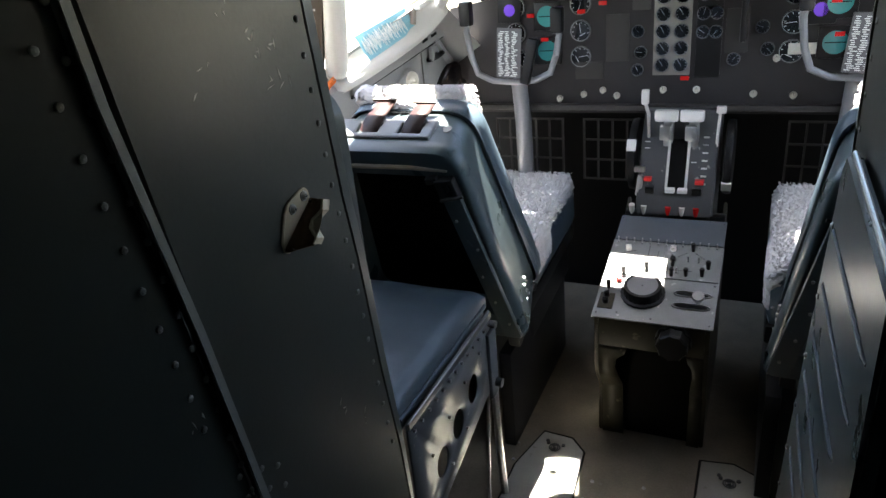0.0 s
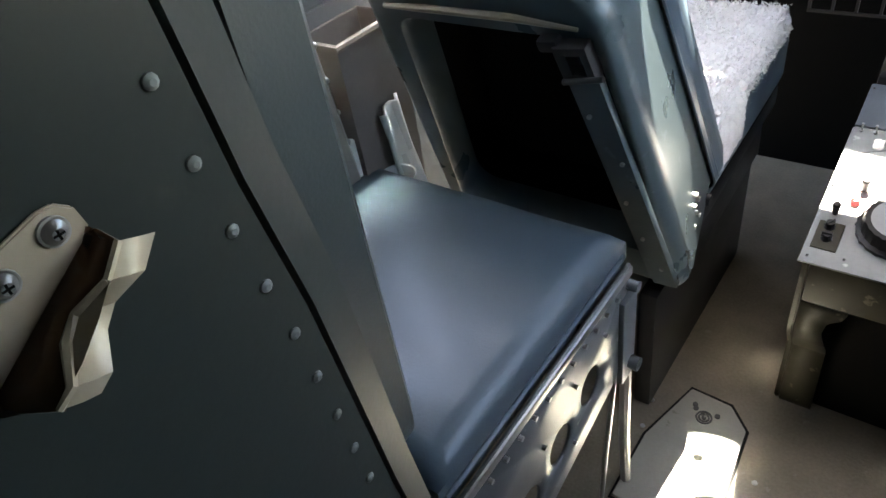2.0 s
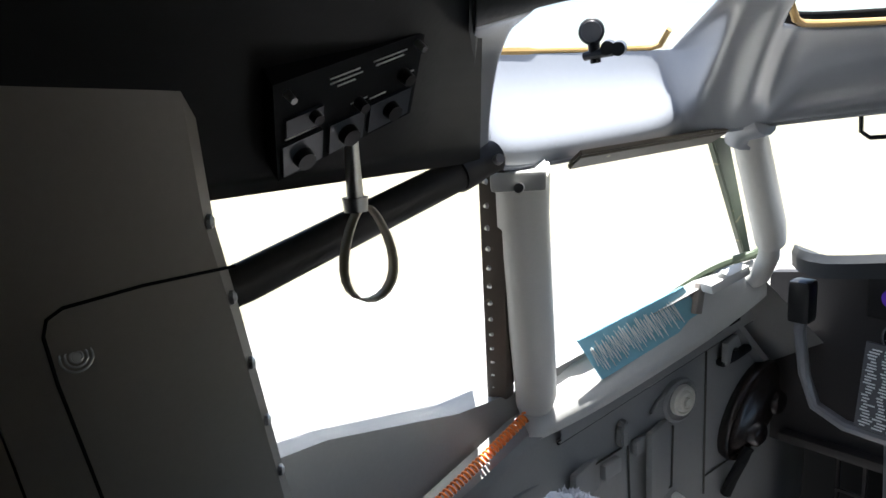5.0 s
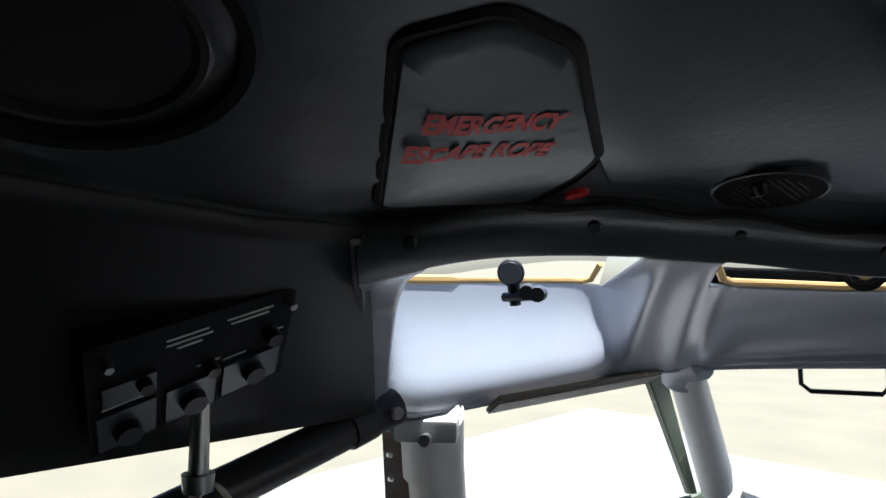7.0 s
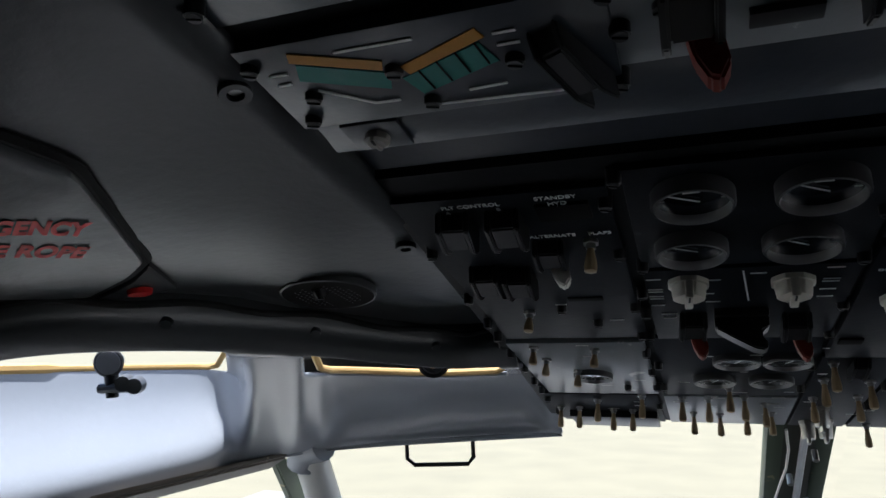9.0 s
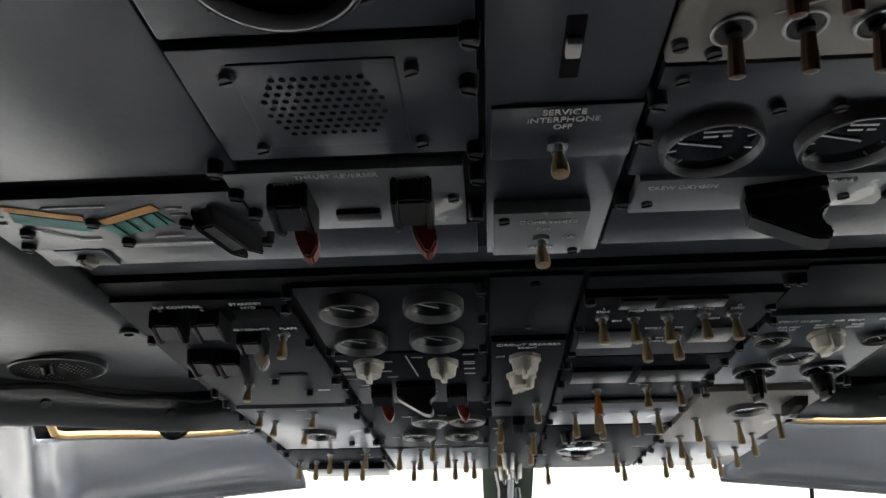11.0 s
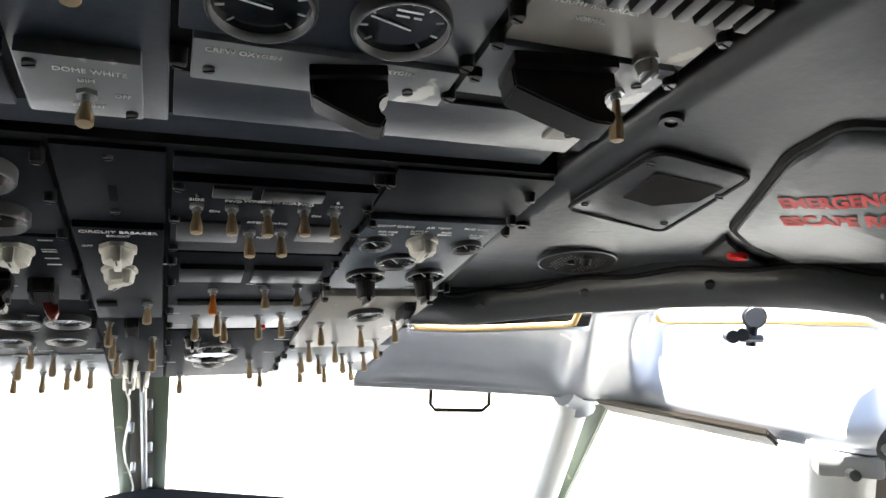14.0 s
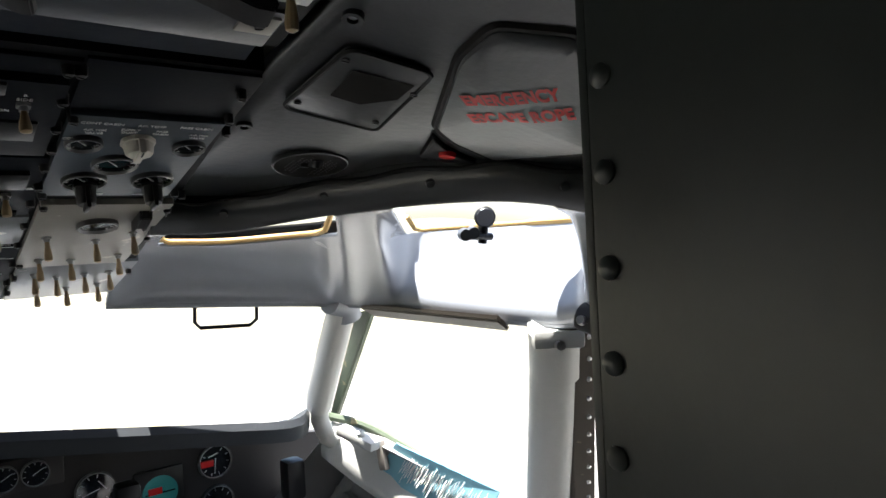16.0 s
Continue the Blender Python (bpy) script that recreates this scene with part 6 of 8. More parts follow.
prism(bm, [(-0.84, 2.50, 0.915), (0.84, 2.50, 0.915), (0.84, 2.50, 1.31), (0.0, 2.50, 1.43), (-0.84, 2.50, 1.31)], (0, 0.03, 0))
part("board", bm, M_PANEL, mp)
G = Deck(2.5, 1.0, 0.0, mp)
G.rot = Matrix(((1, 0, 0, 0), (0, 0, -1, 0), (0, 1, 0, 0), (0, 0, 0, 1)))
G.k = 1.0


def gm(x, z, h=0.0, turn=0.0):
    return Matrix.Translation((x, 2.5, z)) @ G.rot @ Matrix.Translation((0, 0, h)) @ Matrix.Rotation(radians(turn), 4, "Z")


G.m = gm
def gplate(x0, x1, z0, z1, material, h=0.003, label="", name="plate"):
    bm = B()
    w, l = x1 - x0, z1 - z0
    box(bm, (-w / 2, -l / 2, -0.004), (w / 2, l / 2, h), 0.001)
    return piece(name, mesh_of(name, bm, material), mp, gm((x0 + x1) / 2, (z0 + z1) / 2), label)


E2 = dial_mesh("engine_dial", 0.025, M_FACE, (), 120, 0.006)
I3 = dial_mesh("flight_dial", 0.038, M_FACE, ((-0.3, -0.4, 0.3),), 70, 0.006)
I2 = dial_mesh("small_dial", 0.022, M_FACE, (), 30, 0.005)
CRT = fused("attitude_dial", (M_BLACK, lambda b: box(b, (-0.05, -0.05, -0.002), (0.05, 0.05, 0.008), 0.006)), (M_TEALF, lambda b: disc(b, 0.009, 0.036, 28)), (M_DARK, lambda b: bar(b, -0.03, 0, 0.03, 0, 0.003, 0.0092)))
PUR = fused("purple_lamp", (M_BLACK, lambda b: box(b, (-0.045, -0.045, -0.002), (0.045, 0.045, 0.006), 0.006)), (M_PURPLE, lambda b: disc(b, 0.007, 0.021, 24)))
gplate(-0.088, 0.034, 1.05, 1.385, M_CAB, 0.004, "pale engine instrument plate")
for i in range(2):
    for k in range(6):
        piece("engine_dial", E2, mp, gm(-0.057 + 0.060 * i, 1.085 + 0.056 * k, 0.004))
for sx in (-1, 1):
    cx = -0.50 if sx < 0 else 0.50
    piece("attitude_dial", CRT, mp, gm(cx + sx * -0.04, 1.265, 0.002), "teal-faced attitude dial")
    piece("attitude_dial", CRT, mp, gm(cx + sx * -0.04, 1.145, 0.002))
    for dx, z in ((0.08, 1.30), (0.08, 1.21), (-0.16, 1.30), (-0.16, 1.21), (-0.16, 1.12), (0.08, 1.12)):
        piece("flight_dial", I3, mp, gm(cx + sx * dx * (1 if sx < 0 else 1), z, 0.002, random.uniform(0, 360)))
for x, z in ((-0.60, 1.292), (0.41, 1.245), (-0.40, 1.36)):
    piece("purple_dial", PUR, mp, gm(x, z, 0.003), "violet-lit dial")
for x0, x1, z0, z1, m in ((-0.25, -0.17, 1.10, 1.26, M_PANELB), (-0.16, -0.10, 1.27, 1.36, M_PANELB), (-0.36, -0.26, 1.04, 1.10, M_PANELB), (0.05, 0.13, 1.04, 1.36, M_BLACK), (0.14, 0.21, 1.12, 1.26, M_PANELB), (0.33, 0.44, 1.11, 1.145, M_KNOB)):
    gplate(x0, x1, z0, z1, m, 0.005, name="module")
for x, z in ((0.07, 1.25), (0.11, 1.25), (0.07, 1.19), (0.11, 1.19), (0.07, 1.31), (0.11, 1.31), (0.25, 1.20), (0.27, 1.13), (-0.14, 1.20), (-0.13, 1.13), (-0.14, 1.07), (0.17, 1.10)):
    piece("small_dial", I2, mp, gm(x, z, 0.005, random.uniform(0, 360)))
LAMPS = fused("warning_lamp", (M_REDLAMP, lambda b: box(b, (-0.014, -0.007, 0), (0.014, 0.007, 0.006), 0.001)))
for x, z in ((-0.47, 1.185), (-0.335, 1.275), (-0.26, 1.30), (-0.52, 1.27), (0.47, 1.17), (0.53, 1.20), (0.45, 1.27), (0.02, 1.04), (0.56, 1.30)):
    piece("warning_lamp", LAMPS, mp, gm(x, z, 0.006))
KN2 = knob_mesh(0.011, 0.014, M_KNOB)
for x, z in ((-0.33, 0.985), (-0.26, 1.0), (-0.21, 0.98), (-0.42, 0.97), (0.30, 1.10), (0.24, 0.985), (0.36, 0.98), (-0.05, 1.0), (0.06, 1.0)):
    piece("knob", KN2, mp, gm(x, z, 0.003))
bm = B()
box(bm, (0.185, 2.44, 1.16), (0.205, 2.50, 1.29), 0.008)
part("gear_lever", bm, M_BLACK, mp, "black landing gear lever")
bm = B()
box(bm, (-0.80, 2.47, 0.93), (0.80, 2.50, 0.95), 0.004)
part("lower_lip", bm, M_PANELB, mp)
# ribbed air outlets in the dark foot well
for x0 in (-0.72, -0.36, 0.36):
    bm = B()
    for k in range(6):
        box(bm, (x0 + 0.055 * k, 2.60, 0.62), (x0 + 0.055 * k + 0.007, 2.61, 0.86))
    for k in range(4):
        box(bm, (x0, 2.598, 0.62 + 0.08 * k), (x0 + 0.285, 2.604, 0.627 + 0.08 * k))
    thing("foot_well_grille", bm, M_PANELB, "brown metal grille in the dark foot well", "grille", "foot well grilles")

# glareshield
gs = holder("glareshield", (0, 2.35, 1.45), "dark padded glareshield over the instrument panel", "glareshield")
bm = B()
rows = []
for k in range(41):
    x = -0.72 + 1.44 * k / 40
    a = abs(x)
    zt = 1.5400 - 0.172 * max(0.0, a - 0.02)
    yf = 2.168 + 0.14 * max(0.0, (a - 0.58) / 0.14) ** 2
    rows.append([(x, yf + 0.05, zt - 0.045), (x, yf + 0.004, zt - 0.038), (x, yf, zt - 0.012), (x, yf + 0.012, zt), (x, 2.5, zt - 0.078), (x, 2.74 - 0.3 * a * a, min(zt - 0.10, 1.40))])
grid(bm, rows)
g1 = part("hood", bm, M_HOOD, gs)
# pale sheet laid over the dark hood to draw its sunlit top line
bm = B()
grid(bm, [[(r[4][0], 2.42, r[3][2] + (r[4][2] - r[3][2]) * (2.42 - r[3][1]) / (2.5 - r[3][1]) + 0.004), (r[4][0], r[4][1], r[4][2] + 0.004), (r[5][0], r[5][1], r[5][2] + 0.004)] for r in rows])
g2 = part("sunlit_line", bm, M_COWL, gs, "pale grey sheet added for the sunlit line on the hood")
g2.modifiers.new("thick", "SOLIDIFY").thickness = 0.003
g1.modifiers.new("thick", "SOLIDIFY").thickness = 0.008
bm = B()
box(bm, (-0.26, 2.318, 1.382), (0.26, 2.36, 1.437), 0.004)
part("mode_panel", bm, M_PANEL, gs)
GM = lambda x, z, h=0.0: Matrix.Translation((x, 2.315, z)) @ G.rot @ Matrix.Translation((0, 0, h))
for x, z in ((0.172, 1.410), (0.217, 1.409), (-0.17, 1.410), (-0.215, 1.409), (0.05, 1.41), (0.0, 1.41), (-0.08, 1.41)):
    piece("knob", KNOBK if abs(x) < 0.1 else I2, gs, GM(x, z, 0.0))


# ---- control yokes ----
def yoke(side):
    yk = holder("control_yoke", S(side, (-0.55, 2.45, 0.3)), "grey control column with a horn-shaped yoke and checklist card", "yoke", "control yokes")
    bm = B()
    tube(bm, [S(side, p) for p in ((-0.545, 2.40, 1.06), (-0.545, 2.43, 0.9), (-0.545, 2.44, 0.5), (-0.545, 2.44, 0.15))], [0.028, 0.030, 0.032, 0.034], 18)
    part("column", bm, M_ALUG, yk, "grey metal column")
    bm = B()
    hw = 0.165
    pts = [(-hw, 1.30), (-hw - 0.005, 1.24), (-hw + 0.008, 1.15), (-hw + 0.03, 1.09), (-0.08, 1.065), (0, 1.06), (0.08, 1.065), (hw - 0.03, 1.09), (hw - 0.008, 1.15), (hw + 0.005, 1.22), (hw - 0.01, 1.27)]
    tube(bm, [S(side, (-0.55, 2.36, 0)) + Vector((x, 0.0, z)) for x, z in pts], 0.0115, 10)
    part("wheel", bm, M_ALUG, yk)
    for sx in (-1, 1):
        bm = B()
        c = S(side, (-0.55, 2.355, 0)) + Vector((sx * hw, 0, 1.30 if sx < 0 else 1.265))
        box(bm, (-0.02, -0.025, -0.04), (0.022, 0.02, 0.045), 0.01, Matrix.Translation(c))
        part("grip", bm, M_BLACK, yk, "black grip")
    bm = B()
    c = S(side, (-0.55, 2.335, 0))
    box(bm, (-0.045, -0.004, -0.085), (0.045, 0.004, 0.085), 0.003, Matrix.Translation(c + Vector((-0.005, 0, 1.165))) @ Matrix.Rotation(radians(4), 4, "Y"))
    card = part("checklist_card", bm, M_CARD, yk, "dark grey checklist card with pale lines")
    bm = B()
    for k in range(26):
        z = -0.078 + 0.006 * k
        for j in range(3):
            x = -0.036 + 0.024 * j + random.uniform(-0.004, 0.004)
            w = random.uniform(0.008, 0.02)
            box(bm, (x, -0.0055, z), (min(0.04, x + w), -0.0045, z + 0.0028), 0.0, Matrix.Translation(c + Vector((-0.005, 0, 1.165))) @ Matrix.Rotation(radians(4), 4, "Y"))
    part("print", bm, M_PAPER, card)
    bm = B()
    box(bm, (0.05, -0.01, -0.08), (0.085, 0.02, 0.08), 0.008, Matrix.Translation(c + Vector((0, 0, 1.15))) @ Matrix.Rotation(radians(14), 4, "Y"))
    part("hub", bm, M_BLACK, yk)
    return yk


yoke(-1)
yoke(1)


# ---- partitions and cabinets ----
# partition rivets: paler than their sheet, the light they catch is in the colour
RIVET = fused("rivet", (M_GREENC, lambda b: (rod(b, (0, 0, -0.001), (0, 0, 0.0015), 0.0048, 0.0045, 10), rod(b, (0, 0, 0.0015), (0, 0, 0.0032), 0.0045, 0.002, 10))))
RIVETS = fused("rivet", (M_GREEN, lambda b: (rod(b, (0, 0, -0.001), (0, 0, 0.0006), 0.0034, 0.0032, 14), rod(b, (0, 0, 0.0006), (0, 0, 0.0016), 0.0032, 0.0014, 14))))
RIVETL = fused("rivet", (M_STEEL, lambda b: (rod(b, (0, 0, -0.001), (0, 0, 0.002), 0.0055, 0.005, 10), rod(b, (0, 0, 0.002), (0, 0, 0.0042), 0.005, 0.0022, 10))))


def rivets(parent, me, a, b, n, facing):
    a, b = Vector(a), Vector(b)
    q = Vector(facing).to_track_quat("Z", "Y").to_matrix().to_4x4()
    for k in range(n):
        o = new("rivet", me)
        o.matrix_basis = Matrix.Translation(a.lerp(b, k / max(1, n - 1))) @ q
        o.parent = parent
        o.matrix_parent_inverse = parent.matrix_basis.inverted()


def along_line(pts, z):
    """The value at z on a line of (z, value), z falling."""
    for (z0, v0), (z1, v1) in zip(pts, pts[1:]):
        if z >= z1:
            return v0 + (v1 - v0) * (z - z0) / (z1 - z0)
    return pts[-1][1]


# left partition: a sheet from the strip to the forward edge, and another turned away behind it
pl = holder("partition_left", (-0.33, 0.6, 0.0), "dark green-grey riveted partition panel with chipped paint", "partition", kind="structure")
bm = B()
prism(bm, [(-0.31, 0.42, 1.97), (-0.31, 0.79, 1.97), (-0.31, 0.812, 1.48), (-0.31, 0.833, 1.2), (-0.31, 0.848, 1.09), (-0.31, 0.867, 0.85), (-0.31, 0.89, 0.66), (-0.31, 0.93, 0.0), (-0.31, 0.63, 0.0)], (-0.02, 0, 0))
part("sheet", bm, M_GREEN, pl)
bm = B()
LINE = [(1.97, 0.795), (1.48, 0.817), (1.2, 0.838), (1.09, 0.853), (0.85, 0.872), (0.66, 0.895), (0.0, 0.935)]
skin(bm, [[(-0.3095, y, z), (-0.318, y + 0.032 - 0.02 * max(0.0, 0.95 - z), z), (-0.324, y + 0.030 - 0.02 * max(0.0, 0.95 - z), z), (-0.3155, y - 0.003, z)] for z, y in LINE])
part("edge_strip", bm, M_GREEN, pl, "green-grey edge strip")
bm = B()
prism(bm, [(-0.300, 0.405, 1.97), (-0.300, 0.421, 1.97), (-0.300, 0.462, 1.43), (-0.300, 0.503, 1.15), (-0.300, 0.60, 0.3), (-0.300, 0.635, 0.0), (-0.300, 0.618, 0.0), (-0.300, 0.583, 0.3), (-0.300, 0.488, 1.15), (-0.300, 0.447, 1.43)], (-0.012, 0, 0), 0.002)
part("joint_strip", bm, M_GREENC, pl, "narrow joint strip")
bm = B()
prism(bm, [(-0.312, 0.40, 1.97), (-0.40, -0.6, 1.97), (-0.40, -0.6, 0.0), (-0.312, 0.61, 0.0)], (-0.03, 0.004, 0))
part("rear_sheet", bm, M_GREEN, pl)
for k in range(26):
    z = 1.905 - 0.0485 * k
    rivets(pl, RIVET, (-0.31, along_line(LINE, z) - 0.023, z), (-0.31, along_line(LINE, z) - 0.023, z), 1, (1, 0, 0))
rivets(pl, RIVET, (-0.309, 0.415, 1.90), (-0.309, 0.437, 1.478), 9, (1, 0.05, 0))
rivets(pl, RIVET, (-0.309, 0.447, 1.428), (-0.309, 0.496, 1.044), 9, (1, 0.05, 0))
rivets(pl, RIVET, (-0.309, 0.501, 0.995), (-0.309, 0.55, 0.6), 9, (1, 0.05, 0))
rivets(pl, RIVET, (-0.3125, 0.36, 1.9), (-0.3125, 0.47, 1.031), 18, (1, 0.08, 0))
for k, (y, z) in enumerate(((0.56, 0.95), (0.575, 0.90), (0.60, 0.93), (0.61, 0.86), (0.63, 0.91))):
    rivets(pl, RIVET, (-0.31, y - 0.06, z - 0.02), (-0.31, y - 0.055, z - 0.06), 2, (1, 0, 0))
# the door catch
ct = holder("door_catch", (-0.31, 0.73, 1.2), "brown-lacquered metal door catch screwed to the partition", "catch")
bm = B()
prism(bm, [(-0.3095, y - 0.008, z + 0.010) for y, z in ((0.759, 1.219), (0.757, 1.232), (0.750, 1.238), (0.742, 1.2385), (0.707, 1.229), (0.696, 1.216), (0.687, 1.196), (0.680, 1.178), (0.682, 1.166), (0.692, 1.160), (0.705, 1.166))], (0.0035, 0, 0), 0.001)
part("back_plate", bm, M_TONGUE, ct)
# a web stands out of the plate along the bend, with a notch in its bright edge
E0, E1 = Vector((-0.306, 0.751, 1.229)), Vector((-0.306, 0.676, 1.182))
def web(u, d):
    return E0.lerp(E1, u) + Vector((d, 0.05 * d, -0.1 * d))
rim = [(0.0, 0.002), (0.0, 0.020), (0.20, 0.026), (0.42, 0.019), (0.56, 0.023), (0.72, 0.038), (0.84, 0.038), (0.97, 0.015), (1.0, 0.002)]
bm = B()
grid(bm, [[web(u, 0.0), web(u, d * 0.5) + Vector((0, -0.0025, -0.0025)), web(u, d)] for u, d in rim])
kp = part("keeper", bm, M_BRONZE, ct, "brown-lacquered hollow keeper")
kp.modifiers.new("thick", "SOLIDIFY").thickness = 0.003
bm = B()
tube(bm, [web(u, d) for u, d in rim[1:3]], 0.0021, 6)
tube(bm, [web(u, d) for u, d in rim[2:7]], [0.002, 0.0026, 0.0034, 0.0026, 0.0018], 6)
prism(bm, [web(0.20, 0.026), web(0.42, 0.019), web(0.56, 0.023), web(0.70, 0.036), web(0.62, 0.036), web(0.40, 0.032)], Vector((0.001, 0.0015, 0.001)))
grid(bm, [[web(u, d), web(u, d) + Vector((0.002, 0.009, -0.003)), web(u, d) + Vector((0.0, 0.017, -0.007))] for u, d in rim[1:7]])
part("tongue", bm, M_TONGUE, ct, "bent bright metal tongue")
for y, z in ((0.736, 1.237), (0.707, 1.228)):
    bm = B()
    rod(bm, (-0.306, y, z), (-0.3045, y, z), 0.0078, 0.0076, 16)
    rod(bm, (-0.3045, y, z), (-0.3005, y, z), 0.0062, 0.0030, 16)
    part("screw", bm, M_STEEL, ct)
    bm = B()
    box(bm, (-0.3012, y - 0.0028, z - 0.0006), (-0.3002, y + 0.0028, z + 0.0006))
    box(bm, (-0.3012, y - 0.0006, z - 0.0028), (-0.3002, y + 0.0006, z + 0.0028))
    part("screw_slot", bm, M_DARK, ct)

# chips and scratches in the paint
for k in range(30):
    y, z = ((0.66, 1.49), (0.73, 1.449), (0.693, 1.46), (0.704, 1.434), (0.60, 1.43), (0.72, 1.40), (0.75, 1.397), (0.742, 0.864), (0.793, 0.80), (0.455, 1.048))[k % 10]
    y, z = y + random.gauss(0, 0.008), z + random.gauss(0, 0.01)
    y = min(y, 0.82)
    a = random.uniform(0, math.pi)
    l, w = random.uniform(0.002, 0.010), random.uniform(0.0005, 0.0016)
    bm = B()
    c_, s_ = math.cos(a), math.sin(a)
    prism(bm, [(-0.3102, y + l * c_, z + l * s_), (-0.3102, y - w * s_, z + w * c_), (-0.3102, y - l * c_ * 0.8, z - l * s_), (-0.3102, y + w * s_ * 0.6, z - w * c_)], (0.0006, 0, 0))
    part("paint_chip", bm, M_CHIP, pl)

# right partition
XR = 0.40
pr = holder("partition_right", (XR, 0.9, 0.0), "dark green-grey riveted partition panel", "partition", kind="structure")
bm = B()
prism(bm, [(XR, 0.55, 0.0), (XR, 1.44, 0.0), (XR, 1.257, 0.50), (XR, 1.115, 0.92), (XR, 1.115, 1.97), (XR, 0.55, 1.97)], (0.035, 0, 0), 0.002)
part("sheet", bm, M_GREEN, pr)
bm = B()
prism(bm, [(XR + 0.002, 0.56, 0.0), (XR + 0.03, -0.6, 0.0), (XR + 0.03, -0.6, 1.97), (XR + 0.002, 0.56, 1.97)], (0.03, 0, 0))
part("rear_sheet", bm, M_GREEN, pr)
bm = B()
prism(bm, [(XR - 0.003, 1.111, 1.2), (XR - 0.003, 1.111, 1.97), (XR - 0.003, 1.123, 1.97), (XR - 0.003, 1.123, 1.2)], (0.042, 0, 0), 0.003)
part("edge_strip", bm, M_GREENC, pr, "green-grey edge strip")
rivets(pr, RIVET, (XR, 1.088, 1.93), (XR, 1.088, 1.25), 15, (-1, 0, 0))
rivets(pr, RIVET, (XR, 0.80, 1.93), (XR, 0.80, 0.6), 20, (-1, 0, 0))
# ribbed blue panel on it
rp = holder("ribbed_panel", (XR, 1.1, 0.5), "blue-grey metal panel with pressed slanting ribs", "panel")
bm = B()
prism(bm, [(XR - 0.004, y, z) for y, z in ((0.57, 1.248), (0.985, 1.246), (1.022, 1.215), (1.042, 1.149), (1.107, 0.989), (1.257, 0.573), (1.37, 0.25), (0.57, 0.25))], (-0.018, 0, 0), 0.005)
part("sheet", bm, M_SHELL, rp)
for (y0, z0), (y1, z1) in (((1.004, 1.131), (0.627, 1.160)), ((1.037, 1.030), (0.654, 1.072)), ((1.063, 0.933), (0.712, 0.977)), ((1.106, 0.828), (0.76, 0.873)), ((1.126, 0.722), (0.80, 0.772)), ((1.16, 0.62), (0.85, 0.67))):
    bm = B()
    tube(bm, [(XR - 0.0205, y0, z0), (XR - 0.0235, y0 - 0.012, z0), (XR - 0.0235, y1, z1), (XR - 0.0205, y1 - 0.012, z1)], 0.0028, 8)
    part("rib", bm, M_PEDBLUE, rp)
# bright tube along the top edge, which is lit white
bm = B()
tube(bm, [(XR - 0.014, 0.57, 1.249), (XR - 0.014, 0.98, 1.248), (XR - 0.014, 1.018, 1.218)], 0.0035, 8)
part("lit_edge", bm, M_ALU, rp, "bright tube added for the lit top edge")
rivets(rp, RIVETL, (XR - 0.022, 1.02, 1.13), (XR - 0.022, 1.285, 0.42), 6, (-1, 0, 0))

# upper door-frame panel, standing proud of the partition
dj = holder("door_frame_panel", (0.2, 1.1, 1.57), "olive-green riveted upper door-frame panel", "panel", kind="structure")
bm = B()
box(bm, (0.197, 0.72, 1.57), (0.225, 1.109, 1.915), 0.002)
part("sheet", bm, M_GREEN, dj)
bm = B()
box(bm, (0.199, 1.110, 1.57), (0.224, 1.113, 1.915), 0.001)
part("edge_strip", bm, M_GREEN, dj)
rivets(dj, RIVETS, (0.197, 1.104, 1.90), (0.197, 1.104, 1.585), 14, (-1, 0, 0))
bm = B()
prism(bm, [(0.2255, 0.722, 1.57), (0.2255, 1.116, 1.57), (0.398, 1.112, 1.60), (0.398, 0.722, 1.60)], (0, 0, 0.02))
part("soffit", bm, M_GREEN, dj)

# cabinet behind the captain: its face leans in above the middle, its edges are raked
cab = holder("tall_cabinet", (-0.85, 1.2, 0.0), "tall grey cabinet with an access panel and small locks", "cabinet")
FACE = [(0.0, -0.85), (0.72, -0.847), (1.1, -0.82), (1.28, -0.79), (1.57, -0.695), (1.75, -0.635), (1.86, -0.60)]
FORE = [(0.0, 1.45), (0.72, 1.385), (0.98, 1.346), (1.19, 1.312), (1.34, 1.273), (1.555, 1.218), (1.67, 1.186), (1.86, 1.16)]
AFT = [(0.0, 1.22), (1.065, 1.124), (1.395, 1.067), (1.514, 1.053), (1.63, 1.038), (1.86, 1.01)]


def along(pts, z):
    for (z0, v0), (z1, v1) in zip(pts, pts[1:]):
        if z <= z1:
            return v0 + (v1 - v0) * (z - z0) / (z1 - z0)
    return pts[-1][1]


def face_at(y, z, h=0.0):
    return Vector((along(FACE, z) + h, y, z))


ZS = [0.0, 0.4, 0.72, 0.9, 1.1, 1.2, 1.28, 1.34, 1.45, 1.57, 1.65, 1.75, 1.86]
bm = B()
grid(bm, [[face_at(along(AFT, z), z), face_at(along(FORE, z), z), face_at(along(FORE, z) + 0.01, z, -0.008), face_at(along(FORE, z) + 0.012, z, -0.3)] for z in ZS])
o_ = part("body", bm, M_CAB, cab, smooth=20)
o_.modifiers.new("thick", "SOLIDIFY").thickness = 0.004
bm = B()
for d0, d1 in ((-0.016, -0.002),):
    skin(bm, [[face_at(along(AFT, z) + d0, z, -0.012), face_at(along(AFT, z) + d0, z, 0.004), face_at(along(AFT, z) + d1, z, 0.004), face_at(along(AFT, z) + d1, z, -0.012)] for z in ZS])
part("corner_strip", bm, M_BROWNF, cab, "dark corner strip")
bm = B()
